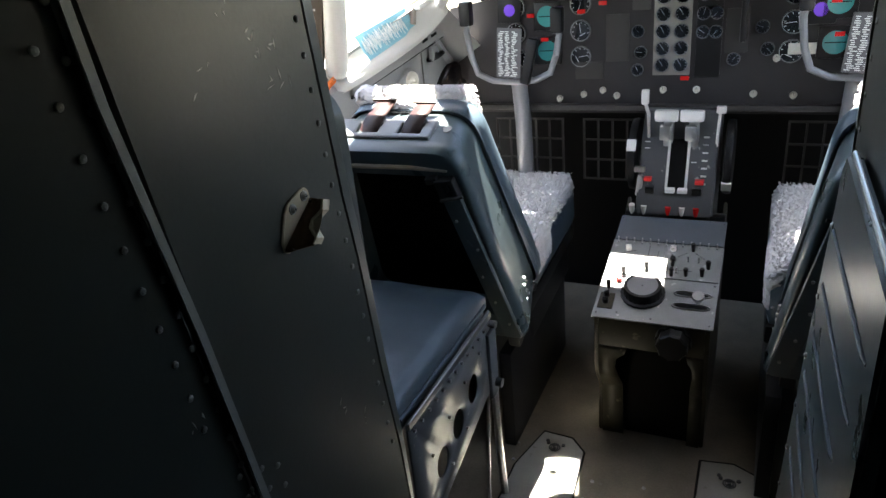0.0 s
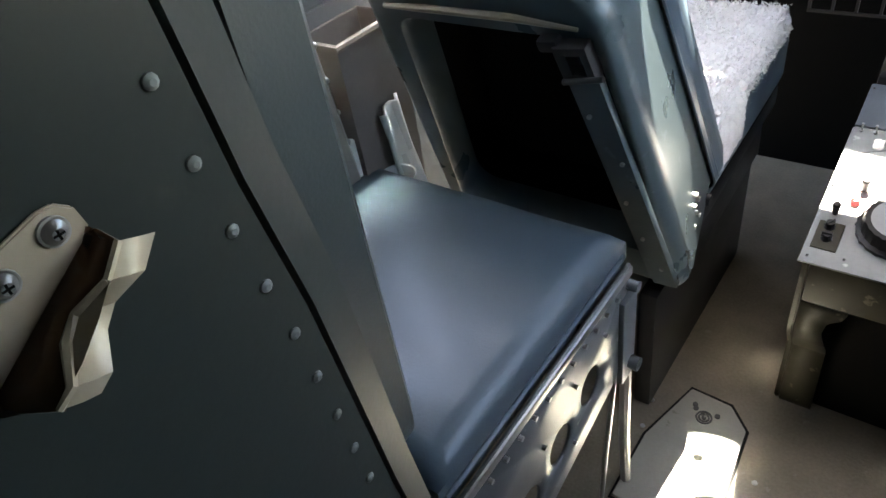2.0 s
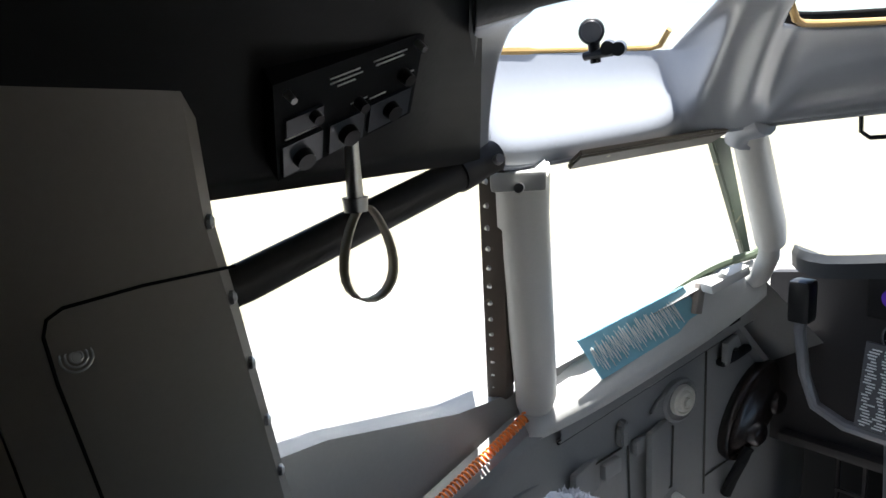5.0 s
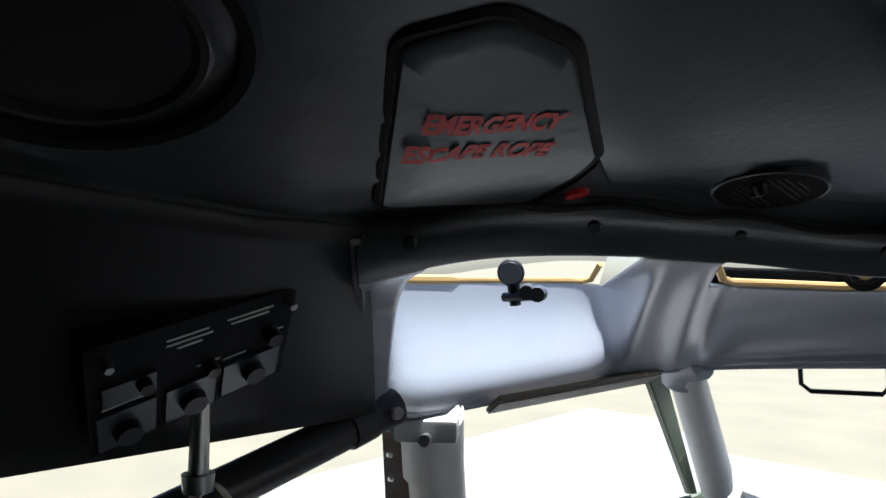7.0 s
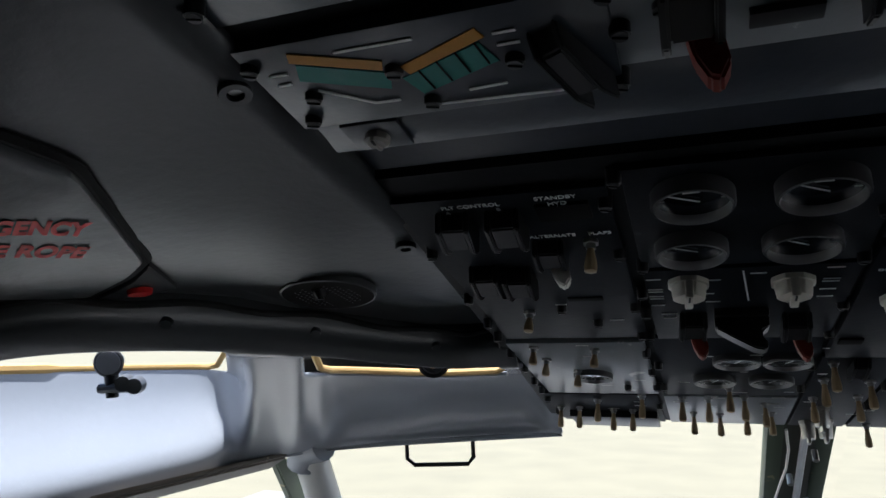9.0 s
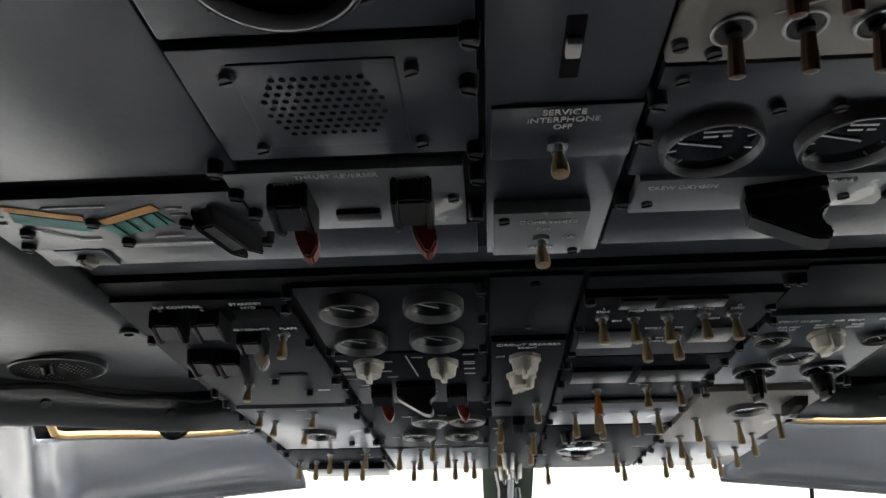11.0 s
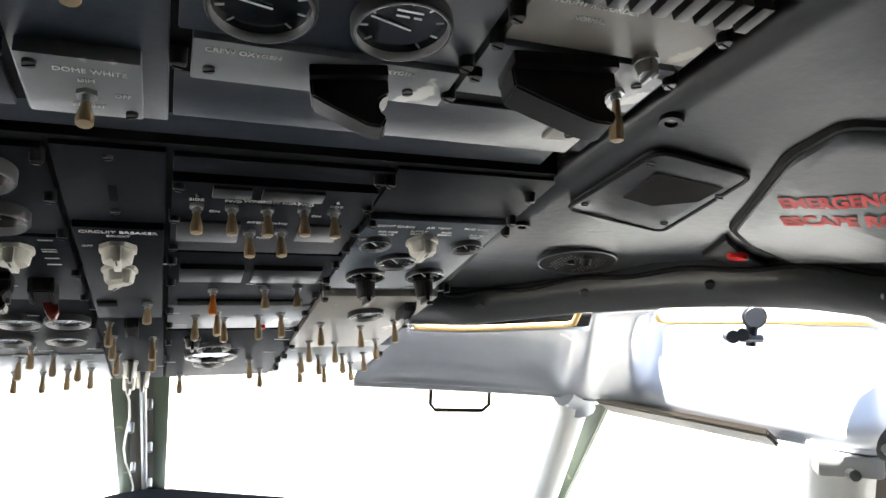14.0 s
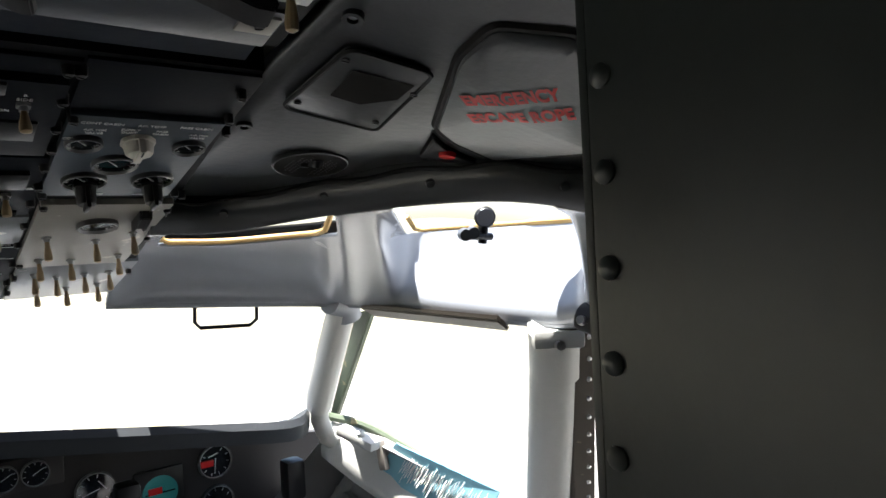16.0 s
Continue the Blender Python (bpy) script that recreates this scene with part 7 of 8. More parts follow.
prism(bm, [(-0.748, 1.052, 1.56), (-1.0, 1.052, 1.56), (-1.0, 1.134, 1.0), (-0.876, 1.134, 1.0)], (0, 0.01, 0))
part("side_return", bm, M_GREENC, cab)
bm = B()
tube(bm, [face_at(y, z, 0.001) for y, z in ((1.215, 1.612), (1.147, 1.612), (1.095, 1.608), (1.085, 1.602), (1.082, 1.59), (1.087, 1.551), (1.100, 1.48), (1.126, 1.336))], 0.0013, 6)
part("panel_seam", bm, M_DARK, cab)
for z, y, r in ((1.569, 1.100, 0.0105), (1.380, 1.128, 0.0065)):
    bm = B()
    q0 = face_at(y, z)
    nn = Vector((1, 0, 0.33)).normalized()
    uu, vv = Vector((0, 1, 0)), Vector((-0.33, 0, 1)).normalized()
    for q in (r, r * 0.68, r * 0.38):
        tube(bm, [q0 + nn * 0.002 + q * (math.cos(a) * uu + math.sin(a) * vv) for a in [2 * math.pi * k / 18 for k in range(18)]], 0.0009, 5, True)
    rod(bm, q0, q0 + nn * 0.003, r * 0.3, seg=10)
    part("lock", bm, M_STEEL, cab)
for k in range(14):
    z = 0.80 + 0.85 * k / 13
    p = face_at(along(FORE, z) + 0.004, z, -0.002)
    rivets(cab, RIVETL, p, p + Vector((0, 0, 0.001)), 2, (0.5, 0.85, 0))
# wardrobe beside it, open below
wd = holder("wardrobe", (-0.95, 0.95, 1.0), "brown-grey wardrobe door with a round chrome latch", "wardrobe")
bm = B()
zz = [1.395, 1.45, 1.57, 1.65, 1.75, 1.86]
skin(bm, [[face_at(0.70, z, 0.003), face_at(along(AFT, z) - 0.02, z, 0.003), face_at(along(AFT, z) - 0.02, z, -0.016), face_at(0.70, z, -0.016)] for z in zz])
part("door", bm, M_CAB, wd)
bm = B()
q0 = face_at(1.012, 1.476, 0.003)
nn = Vector((1, 0, 0.33)).normalized()
rod(bm, q0, q0 + nn * 0.008, 0.011, 0.010, 16)
rod(bm, q0 + nn * 0.008, q0 + nn * 0.010, 0.006, 0.005, 12)
box(bm, (-0.001, -0.002, -0.009), (0.004, 0.002, 0.009), 0.001, Matrix.Translation(q0 + nn * 0.010) @ Matrix.Rotation(radians(-18), 4, "Y") @ Matrix.Rotation(radians(25), 4, "X"))
part("latch", bm, M_ALU, wd, "chrome latch")
bm = B()
box(bm, (-1.05, 0.65, 0.0), (-1.02, 1.12, 1.85))
box(bm, (-1.02, 0.66, 0.0), (-0.87, 0.70, 1.85))
part("carcass", bm, M_DARK, wd)

# ---- left side wall fittings ----
bm = B()
pts = []
a, b = Vector((-0.938, 1.80, 1.189)), Vector((-0.935, 1.30, 1.046))
turns = 62
d = (b - a).normalized()
u = d.cross(Vector((1, 0, 0))).normalized()
v = d.cross(u)
for k in range(turns * 10 + 1):
    f = k / (turns * 10)
    ang = 2 * math.pi * f * turns
    pts.append(a.lerp(b, f) + 0.0075 * (math.cos(ang) * u + math.sin(ang) * v) + Vector((0, 0, -0.01 * math.sin(math.pi * f))))
tube(bm, pts, 0.0023, 5)
thing("coiled_cord", bm, M_ORANGE, "orange coiled cord hanging along the side rail", "cord")

bn = holder("document_bin", (-0.86, 1.48, 0.7), "open grey plastic document bin beside the seat", "bin")
bm = B()
o = [(-0.935, 1.40), (-0.84, 1.40), (-0.84, 1.56), (-0.935, 1.56)]
i_ = [(-0.93, 1.406), (-0.846, 1.406), (-0.846, 1.554), (-0.93, 1.554)]
skin(bm, [[(x, y, 0.45) for x, y in o], [(x, y, 0.965) for x, y in o], [(x, y, 0.97) for x, y in i_], [(x, y, 0.55) for x, y in i_]], True, True)
part("shell", bm, M_BOXGREY, bn)
bm = B()
tube(bm, [(-0.937, 1.398, 0.965), (-0.838, 1.398, 0.965), (-0.838, 1.562, 0.965), (-0.937, 1.562, 0.965)], 0.006, 6, True)
part("rim", bm, M_BOXGREY, bn)

# papers standing beside the bin
bm = B()
rows = []
for i in range(15):
    f = i / 14
    a_, b_ = Vector((-0.822, 1.447, 0.817)).lerp(Vector((-0.80, 1.52, 0.05)), f), Vector((-0.826, 1.512, 0.835)).lerp(Vector((-0.815, 1.64, 0.05)), f)
    rows.append([a_.lerp(b_, j / 8) + Vector((0.010 * noise.noise(Vector((i * 0.5, j * 0.7, 3))) + 0.006 * math.sin(j * 1.3 + i * 0.4), 0, 0.006 * noise.noise(Vector((i * 0.8, j * 0.4, 9))))) for j in range(9)])
grid(bm, rows)
pp = thing("crumpled_paper", bm, M_PAPER, "crumpled white paper bundle standing between bin and seat", "paper", smooth=20)
pp.modifiers.new("thick", "SOLIDIFY").thickness = 0.006
# a white cup, its body stretched to the floor as an added support
bm = B()
lp = [[(-0.80 + r * math.cos(2 * math.pi * k / 24), 1.44 + r * math.sin(2 * math.pi * k / 24), z) for k in range(24)] for r, z in ((0.036, 0.0), (0.037, 0.70), (0.036, 0.705), (0.033, 0.703), (0.032, 0.60))]
skin(bm, lp, True, True)
thing("tall_cup", bm, M_PAPER, "white cup stretched down to the floor behind the jump seat", "roll")
bm = B()
prism(bm, [(-0.868, 1.375, 0.0), (-0.868, 1.375, 0.80), (-0.864, 1.40, 0.79), (-0.855, 1.428, 0.745), (-0.855, 1.435, 0.0)], (0.012, 0.004, 0), 0.002)
thing("folded_sheet", bm, M_PAPER, "white folded sheet standing beside the cabinet", "paper")


# light knob, oxygen mask and fittings on the wall
def on_wall(y, z, h=0.0):
    return Vector((-0.955 + 0.165 * max(0.0, min(0.7, y - 1.80)) + 0.012 + h, y - 0.16 * h, z))


def wall_prism(bm, pts, h0, h1, bevel=0.0):
    prism(bm, [on_wall(y, z, h0) for y, z in pts], on_wall(2.1, 1, h1) - on_wall(2.1, 1, h0), bevel)


def oval(cy, cz, a, b, turn, n=28):
    c_, s_ = math.cos(turn), math.sin(turn)
    return [(cy + a * math.cos(t) * c_ - b * math.sin(t) * s_, cz + a * math.cos(t) * s_ + b * math.sin(t) * c_) for t in [2 * math.pi * k / n for k in range(n)]]


wl = holder("wall_outlet", (-0.876, 2.189, 1.104), "round cream outlet in a keyhole flange on the side wall", "outlet")
bm = B()
skin(bm, [[on_wall(y, z, h) for y, z in o_] for h, o_ in ((-0.004, oval(2.187, 1.102, 0.052, 0.047, 0)), (0.006, oval(2.187, 1.102, 0.050, 0.045, 0)), (0.009, oval(2.187, 1.102, 0.044, 0.040, 0)), (0.005, oval(2.188, 1.103, 0.036, 0.034, 0)), (0.004, oval(2.188, 1.103, 0.01, 0.01, 0)))], True, True)
wall_prism(bm, ((2.105, 1.098), (2.12, 1.118), (2.165, 1.14), (2.165, 1.065)), -0.003, 0.005, 0.002)
part("flange", bm, M_WALL, wl)
bm = B()
skin(bm, [[on_wall(y, z, h) for y, z in oval(2.189, 1.104, r, r, 0)] for h, r in ((0.003, 0.033), (0.014, 0.031), (0.016, 0.027), (0.012, 0.023), (0.020, 0.020), (0.022, 0.015), (0.018, 0.010), (0.024, 0.008), (0.024, 0.001))], False, True)
part("body", bm, M_KNOB, wl, "cream stepped nozzle")
om = holder("oxygen_mask", (-0.85, 2.40, 1.02), "glossy brown-black oxygen mask stowed on the side wall", "mask")
TL_ = math.atan2(0.188, 0.157)
bm = B()
skin(bm, [[on_wall(y, z, h) for y, z in oval(2.402 + dy, 1.02 + dz, a_, b_, TL_)] for h, a_, b_, dy, dz in ((-0.004, 0.118, 0.060, 0, 0), (0.014, 0.122, 0.064, 0, 0), (0.022, 0.118, 0.058, 0, 0), (0.020, 0.105, 0.046, 0, 0), (0.030, 0.094, 0.040, 0.004, 0), (0.044, 0.070, 0.028, 0.006, 0), (0.048, 0.03, 0.012, 0.008, 0))], True, True)
part("cup", bm, M_MASK, om, smooth=60)
bm = B()
skin(bm, [[on_wall(y, z, h) for y, z in oval(2.448, 1.035, r, r, 0, 20)] for h, r in ((0.01, 0.030), (0.040, 0.029), (0.052, 0.024), (0.056, 0.012))], True, True)
skin(bm, [[on_wall(y, z, h) for y, z in oval(2.375, 0.985, r, r * 0.8, TL_, 20)] for h, r in ((0.02, 0.030), (0.056, 0.027), (0.062, 0.018))], True, True)
part("valve", bm, M_MASK, om, smooth=60)
bm = B()
tube(bm, [on_wall(2.36, 0.955, 0.04), on_wall(2.345, 0.925, 0.035), on_wall(2.335, 0.88, 0.02), on_wall(2.33, 0.84, 0.008)], 0.012, 10)
part("hose", bm, M_RUBBER, om)
bm = B()
wall_prism(bm, ((2.30, 1.146), (2.30, 1.160), (2.325, 1.164), (2.335, 1.178), (2.355, 1.176), (2.36, 1.166), (2.395, 1.174), (2.395, 1.160), (2.35, 1.150)), -0.002, 0.018, 0.003)
thing("mask_hook", bm, M_BLACK, "black hook bracket above the oxygen mask", "bracket")
bm = B()
wall_prism(bm, oval(2.082, 1.05, 0.010, 0.010, 0, 14), -0.002, 0.010, 0.002)
thing("wall_plug", bm, M_BLACK, "small black round plug on the side wall", "plug")
# rail band, panel seams and slots below the left sill
rb = holder("rail_band", (-0.90, 2.1, 1.15), "grey flat band under the sill rail with two dark slots", "rail", kind="structure")
bm = B()
rows = []
for k in range(22):
    y = 1.87 + 0.60 * k / 21
    z0, z1 = 1.127 + 0.20 * (y - 1.926), 1.186 + 0.22 * (min(y, 2.34) - 1.85) - 0.040
    rows.append([on_wall(y, z0, -0.006), on_wall(y, z0, 0.009), on_wall(y, z0 + 0.004, 0.012), on_wall(y, z1, 0.010)])
grid(bm, rows)
part("band", bm, M_WALL, rb)
bm = B()
tube(bm, [on_wall(1.87 + 0.60 * k / 21, 1.124 + 0.20 * (1.87 + 0.60 * k / 21 - 1.926), 0.002) for k in range(22)], 0.0035, 6)
part("groove", bm, M_DARK, rb, "dark groove")
for y in (2.285, 2.342):
    bm = B()
    z = 1.137 + 0.20 * (y - 1.926) + 0.018
    wall_prism(bm, ((y - 0.016, z - 0.008), (y - 0.016, z + 0.002), (y + 0.016, z + 0.009), (y + 0.016, z - 0.001)), 0.006, 0.0135)
    part("slot", bm, M_DARK, rb)
for a_, b_ in (((2.268, 0.86), (2.27, 1.185)), ((2.168, 0.915), (2.172, 1.05)), ((2.049, 0.915), (2.044, 1.085)), ((2.049, 0.915), (2.168, 0.915)), ((1.90, 1.03), (2.03, 1.05)), ((2.268, 0.90), (2.46, 0.93))):
    bm = B()
    tube(bm, [on_wall(*a_, -0.0005), on_wall(*b_, -0.0005)], 0.0022, 6)
    part("seam", bm, M_SEAL, rb)
bm = B()
wall_prism(bm, ((2.012, 1.06), (2.012, 1.10), (2.022, 1.112), (2.032, 1.112), (2.032, 1.06)), -0.002, 0.018, 0.004)
thing("wall_clip", bm, M_WALL, "grey painted clip standing on the side wall", "clip")

for side, nm in SIDES:
    bm = B()
    box(bm, (-0.015, -0.05, -0.008), (0.015, 0.05, 0.012), 0.005, Matrix.Translation(S(side, (-0.80, 2.215, 1.362))) @ Matrix.Rotation(radians(16 * side), 4, "Z") @ Matrix.Rotation(radians(14), 4, "X"))
    rod(bm, S(side, (-0.803, 2.20, 1.37)), S(side, (-0.795, 2.20, 1.38)), 0.007, seg=12)
    thing("window_crank", bm, M_POST, "grey window crank bracket on the sill", "bracket", "crank brackets")
    # the blue card stood on the sill
    cl = holder("sun_visor_card", S(side, (-0.90, 2.05, 1.26)), "blue translucent visor card with painted scratch highlights leaning on the sill", "card", "visor cards")
    bm = B()
    q = [Vector(p) for p in ((-0.92, 1.916, 1.298), (-0.855, 2.153, 1.354), (-0.845, 2.216, 1.279), (-0.90, 1.960, 1.215))]
    prism(bm, [S(side, p) for p in q], (0.004 * -side, 0, 0), 0.001)
    part("card", bm, M_CLIP, cl)
    # highlights on the visor's vertical scratches, drawn as white lines
    bm = B()
    line = []
    for k in range(72):
        f = 0.03 + 0.80 * k / 71
        p = q[0].lerp(q[1], f + random.uniform(-0.008, 0.008)).lerp(q[3].lerp(q[2], f), random.uniform(0.12, 0.3) if k % 2 else random.uniform(0.6, 0.9))
        line.append(S(side, p + Vector((0.0055, 0, 0))))
    tube(bm, line, 0.0011, 4)
    part("scratch_glints", bm, M_PAPER, cl, "white lines for the highlights on scratches")
    bm = B()
    box(bm, (-0.006, -0.012, -0.03), (0.006, 0.012, 0.03), 0.003, Matrix.Translation(S(side, (-0.838, 2.185, 1.325))) @ Matrix.Rotation(radians(-14), 4, "X"))
    part("clip", bm, M_BOXGREY, cl)
# long rail and small parts under the left sill
for y, z in ((1.95, 1.02), (2.05, 1.03), (1.70, 0.98)):
    bm = B()
    box(bm, (-0.90, y, z), (-0.885, y + 0.05, z + 0.03), 0.004)
    thing("wall_bracket", bm, M_WALL, "small grey bracket on the painted side wall", "bracket", "wall brackets")
bm = B()
rod(bm, on_wall(2.181, 0.883, -0.004), on_wall(2.181, 0.883, 0.016), 0.013, 0.011, 14)
thing("wall_button", bm, M_WHITE, "white button on the side wall", "button")

# ---- ceiling fittings ----
def on_liner(x, y, down=0.0, side=-1):
    """A frame on the liner: x outward to the right, local y to the rear, local z out of the surface."""
    e = 0.004
    z = zc(x, y)
    dx = (zc(x + e, y) - zc(x - e, y)) / (2 * e)
    dy = (zc(x, y + e) - zc(x, y - e)) / (2 * e)
    nrm = -Vector((-dx, -dy, 1)).normalized()
    ax = Vector((1, 0, dx)).normalized()
    ay = nrm.cross(ax)
    return Matrix(((ax.x, ay.x, nrm.x, x), (ax.y, ay.y, nrm.y, y), (ax.z, ay.z, nrm.z, z), (0, 0, 0, 1))) @ Matrix.Translation((0, 0, down))


LSCREW = fused("screw", (M_LINER, lambda b: ring(b, 0.0035, 0.0068, -0.001, 0.0034, 18)), (M_STEEL, lambda b: rod(b, (0, 0, 0), (0, 0, 0.0012), 0.0035, 0.003, 12)))
TSCREW = fused("screw", (M_LINER, lambda b: rod(b, (0, 0, -0.002), (0, 0, 0.0014), 0.005, 0.004, 14)))


def liner_loop(pts, off):
    return [Vector((x, y, zc(x, y) - off)) for x, y in pts]


def outline(pts, r, n=4):
    """A polygon with its corners rounded."""
    out = []
    m = len(pts)
    for i in range(m):
        p, a, b = Vector(pts[i]), Vector(pts[i - 1]), Vector(pts[(i + 1) % m])
        u, v = (a - p).normalized() * r, (b - p).normalized() * r
        for k in range(n + 1):
            t = k / n
            out.append((p + u) * (1 - t) ** 2 + p * 2 * t * (1 - t) + (p + v) * t * t)
    return [(q.x, q.y) for q in out]


def grow(pts, f):
    c = sum((Vector(p) for p in pts), Vector((0, 0))) / len(pts)
    return [tuple(c + (Vector(p) - c) * f) for p in pts]


for side, nm in SIDES:
    def sx(x):
        return x if side < 0 else 2 * C - x
    hatch = holder("escape_rope_hatch", (sx(-0.45), 1.38, 1.83), "grey ceiling hatch with red stencilled lettering and dark seal", "hatch", "escape rope hatches")
    poly = [(-0.407, 1.2735), (-0.3745, 1.297), (-0.3693, 1.335), (-0.426, 1.4366), (-0.452, 1.452), (-0.5052, 1.4698), (-0.5311, 1.3634)]
    if side > 0:
        poly = [(-0.393, 1.2526), (-0.3556, 1.285), (-0.3605, 1.3236), (-0.4168, 1.4225), (-0.448, 1.438), (-0.505, 1.4496), (-0.516, 1.341)]
    poly = [(sx(x), y) for x, y in poly]
    o = outline(poly, 0.008)
    bm = B()
    tube(bm, liner_loop(o, 0.0005), 0.0034, 6, True)
    part("seal", bm, M_RUBBER, hatch, "black rubber seal")
    bm = B()
    skin(bm, [liner_loop(grow(o, 0.97), -0.002), liner_loop(grow(o, 0.968), 0.003)] + [liner_loop(grow(o, g), 0.0045) for g in (0.945, 0.8, 0.6, 0.4, 0.2, 0.02)], False, True)
    part("lid", bm, M_LINER, hatch)
    rx, ry = sx(-0.4700 if side < 0 else -0.4635), (1.4765 if side < 0 else 1.4643)
    # catch plate with its red button
    tri = [(sx(x), y) for x, y in ((-0.4285, 1.4405), (-0.457, 1.497), (-0.486, 1.494), (-0.506, 1.472), (-0.480, 1.466), (-0.454, 1.456))]
    bm = B()
    tt = outline(tri, 0.002)
    skin(bm, [liner_loop(tt, -0.002), liner_loop(tt, 0.004), liner_loop(grow(tt, 0.9), 0.005)], False, True)
    cpz = part("catch_plate", bm, M_OHDARK, hatch)
    bm = B()
    mm = on_liner(rx, ry, 0.004)
    rod(bm, mm @ Vector((0, 0, 0)), mm @ Vector((0, 0, 0.004)), 0.0082, 0.0074, 18)
    part("button", bm, M_REDLAMP, cpz, "red push button")
    ends = (("EMERGENCY", (-0.4428, 1.3175), (-0.4077, 1.3766)), ("ESCAPE ROPE", (-0.4667, 1.3268), (-0.4306, 1.397)))
    if side > 0:
        ends = (("EMERGENCY", (0.3748, 1.3627), (0.4079, 1.3021)), ("ESCAPE ROPE", (0.3965, 1.3806), (0.4339, 1.3106)))
    for sname, p0, p1 in ends:
        d = Vector((p1[0] - p0[0], p1[1] - p0[1]))
        cu = bpy.data.curves.new("lettering", "FONT")
        cu.body, cu.size, cu.align_x, cu.align_y, cu.extrude, cu.offset = sname, 0.0215, "CENTER", "CENTER", 0.0002, 0.0010
        cu.space_character = 1.04
        cu.materials.append(M_RED)
        f = on_liner((p0[0] + p1[0]) / 2, (p0[1] + p1[1]) / 2, 0.0048) @ Matrix.Rotation(math.atan2(-d.y, d.x), 4, "Z")
        tmp = bpy.data.objects.new("lettering", cu)
        me = bpy.data.meshes.new_from_object(tmp)
        bpy.data.objects.remove(tmp)
        fit_x = d.length / (max(v.co.x for v in me.vertices) - min(v.co.x for v in me.vertices))
        for v in me.vertices:
            p = f @ Vector((v.co.x * fit_x, v.co.y, 0))
            p.z = zc(p.x, p.y) - 0.0051 - v.co.z * 0.3
            v.co = p
        t = piece("lettering", me, hatch, Matrix())
    # round reading light
    lt = holder("ceiling_light", (sx(-0.390), 1.582, 1.845), "round recessed ceiling light with a perforated cup", "light", "ceiling lights")
    mm = on_liner(sx(-0.390), 1.582, 0.0035) @ Matrix.Scale(0.92, 4)
    bm = B()
    seg = 28
    lp = []
    for r, z in ((0.0395, -0.006), (0.0395, 0.0012), (0.038, 0.0018), (0.037, 0.001)):
        lp.append([mm @ Vector((r * math.cos(2 * math.pi * k / seg), r * math.sin(2 * math.pi * k / seg), z)) for k in range(seg)])
    skin(bm, lp, True, False)
    part("rim", bm, M_LINER, lt)
    bm = B()
    lp = []
    for r, z in ((0.038, 0.0014), (0.033, 0.0012), (0.0, 0.0010)):
        lp.append([mm @ Vector((max(r, 0.0005) * math.cos(2 * math.pi * k / seg), max(r, 0.0005) * math.sin(2 * math.pi * k / seg), z)) for k in range(seg)])
    skin(bm, lp, False, True)
    part("cup", bm, M_CUP, lt, "dark brown perforated cup")
    bm = B()
    for i in range(-6, 7):
        for j in range(-6, 7):
            if i * i + j * j < 34 and abs(i) > 1:
                p = mm @ Vector((i * 0.0048, j * 0.0048, 0.0018))
                v = [bm.verts.new(p + (mm.to_3x3() @ Vector((0.0009 * math.cos(a), 0.0009 * math.sin(a), 0.0003)))) for a in [k * math.pi / 3 for k in range(6)]]
                bm.faces.new(v)
    part("perforation", bm, M_BEZEL, lt)
    bm = B()
    rod(bm, mm @ Vector((0, 0.016, 0.0)), mm @ Vector((0.001, 0.012, 0.006)), 0.0055, 0.005, 14)
    rod(bm, mm @ Vector((-0.008, 0.002, 0.0)), mm @ Vector((-0.008, 0.001, 0.004)), 0.004, 0.004, 10)
    part("lamp_head", bm, M_BLACK, lt)
    for x, y in ((-0.295, 1.340), (-0.300, 1.520)):
        o_ = new("liner_screw", LSCREW)
        o_.matrix_basis = on_liner(sx(x), y)
        tagged(o_, "round cupped screw in the ceiling liner", "screw", "liner screws")
    for s_ in (0.10, 0.35, 0.55, 0.75, 0.95):
        p = S(side, curve_at(TRIM, s_))
        o_ = new("trim_screw", TSCREW)
        o_.matrix_basis = Matrix.Translation(p + Vector((0.0, 0.003, -0.018))) @ Vector((-side * 0.4, -0.6, -0.6)).to_track_quat("Z", "Y").to_matrix().to_4x4()
        tagged(o_, "round screw in the padded trim roll", "screw", "liner screws")
    # map light knob standing in the eyebrow bay
    ml = holder("map_light", S(side, (-0.688, 1.66, 1.785)), "small grey swivel map light in the eyebrow window bay", "light", "map lights")
    c = S(side, (-0.675, 1.655, 1.79))
    dv = Vector((-side * 0.45, -0.85, -0.12)).normalized()
    bm = B()
    rod(bm, c - dv * 0.012, c + dv * 0.004, 0.010, 0.0145, 22)
    rod(bm, c + dv * 0.004, c + dv * 0.0055, 0.0145, 0.0130, 22)
    part("head", bm, M_BEZEL, ml)
    bm = B()
    rod(bm, c + dv * 0.0054, c + dv * 0.0062, 0.0118, 0.0112, 22)
    part("lens", bm, M_ALUG, ml, "grey glass lens")
    bm = B()
    rod(bm, c + Vector((0, 0.006, -0.034)), c + Vector((0, 0.002, -0.008)), 0.006, 0.007, 12)
    rod(bm, c + Vector((side * 0.012, 0.002, -0.026)), c + Vector((-side * 0.026, 0.002, -0.024)), 0.005, 0.005, 10)
    part("bracket", bm, M_BLACK, ml)
    for q_ in (Vector((-side * 0.024, -0.004, -0.020)), Vector((-side * 0.036, -0.002, -0.022))):
        bm = B()
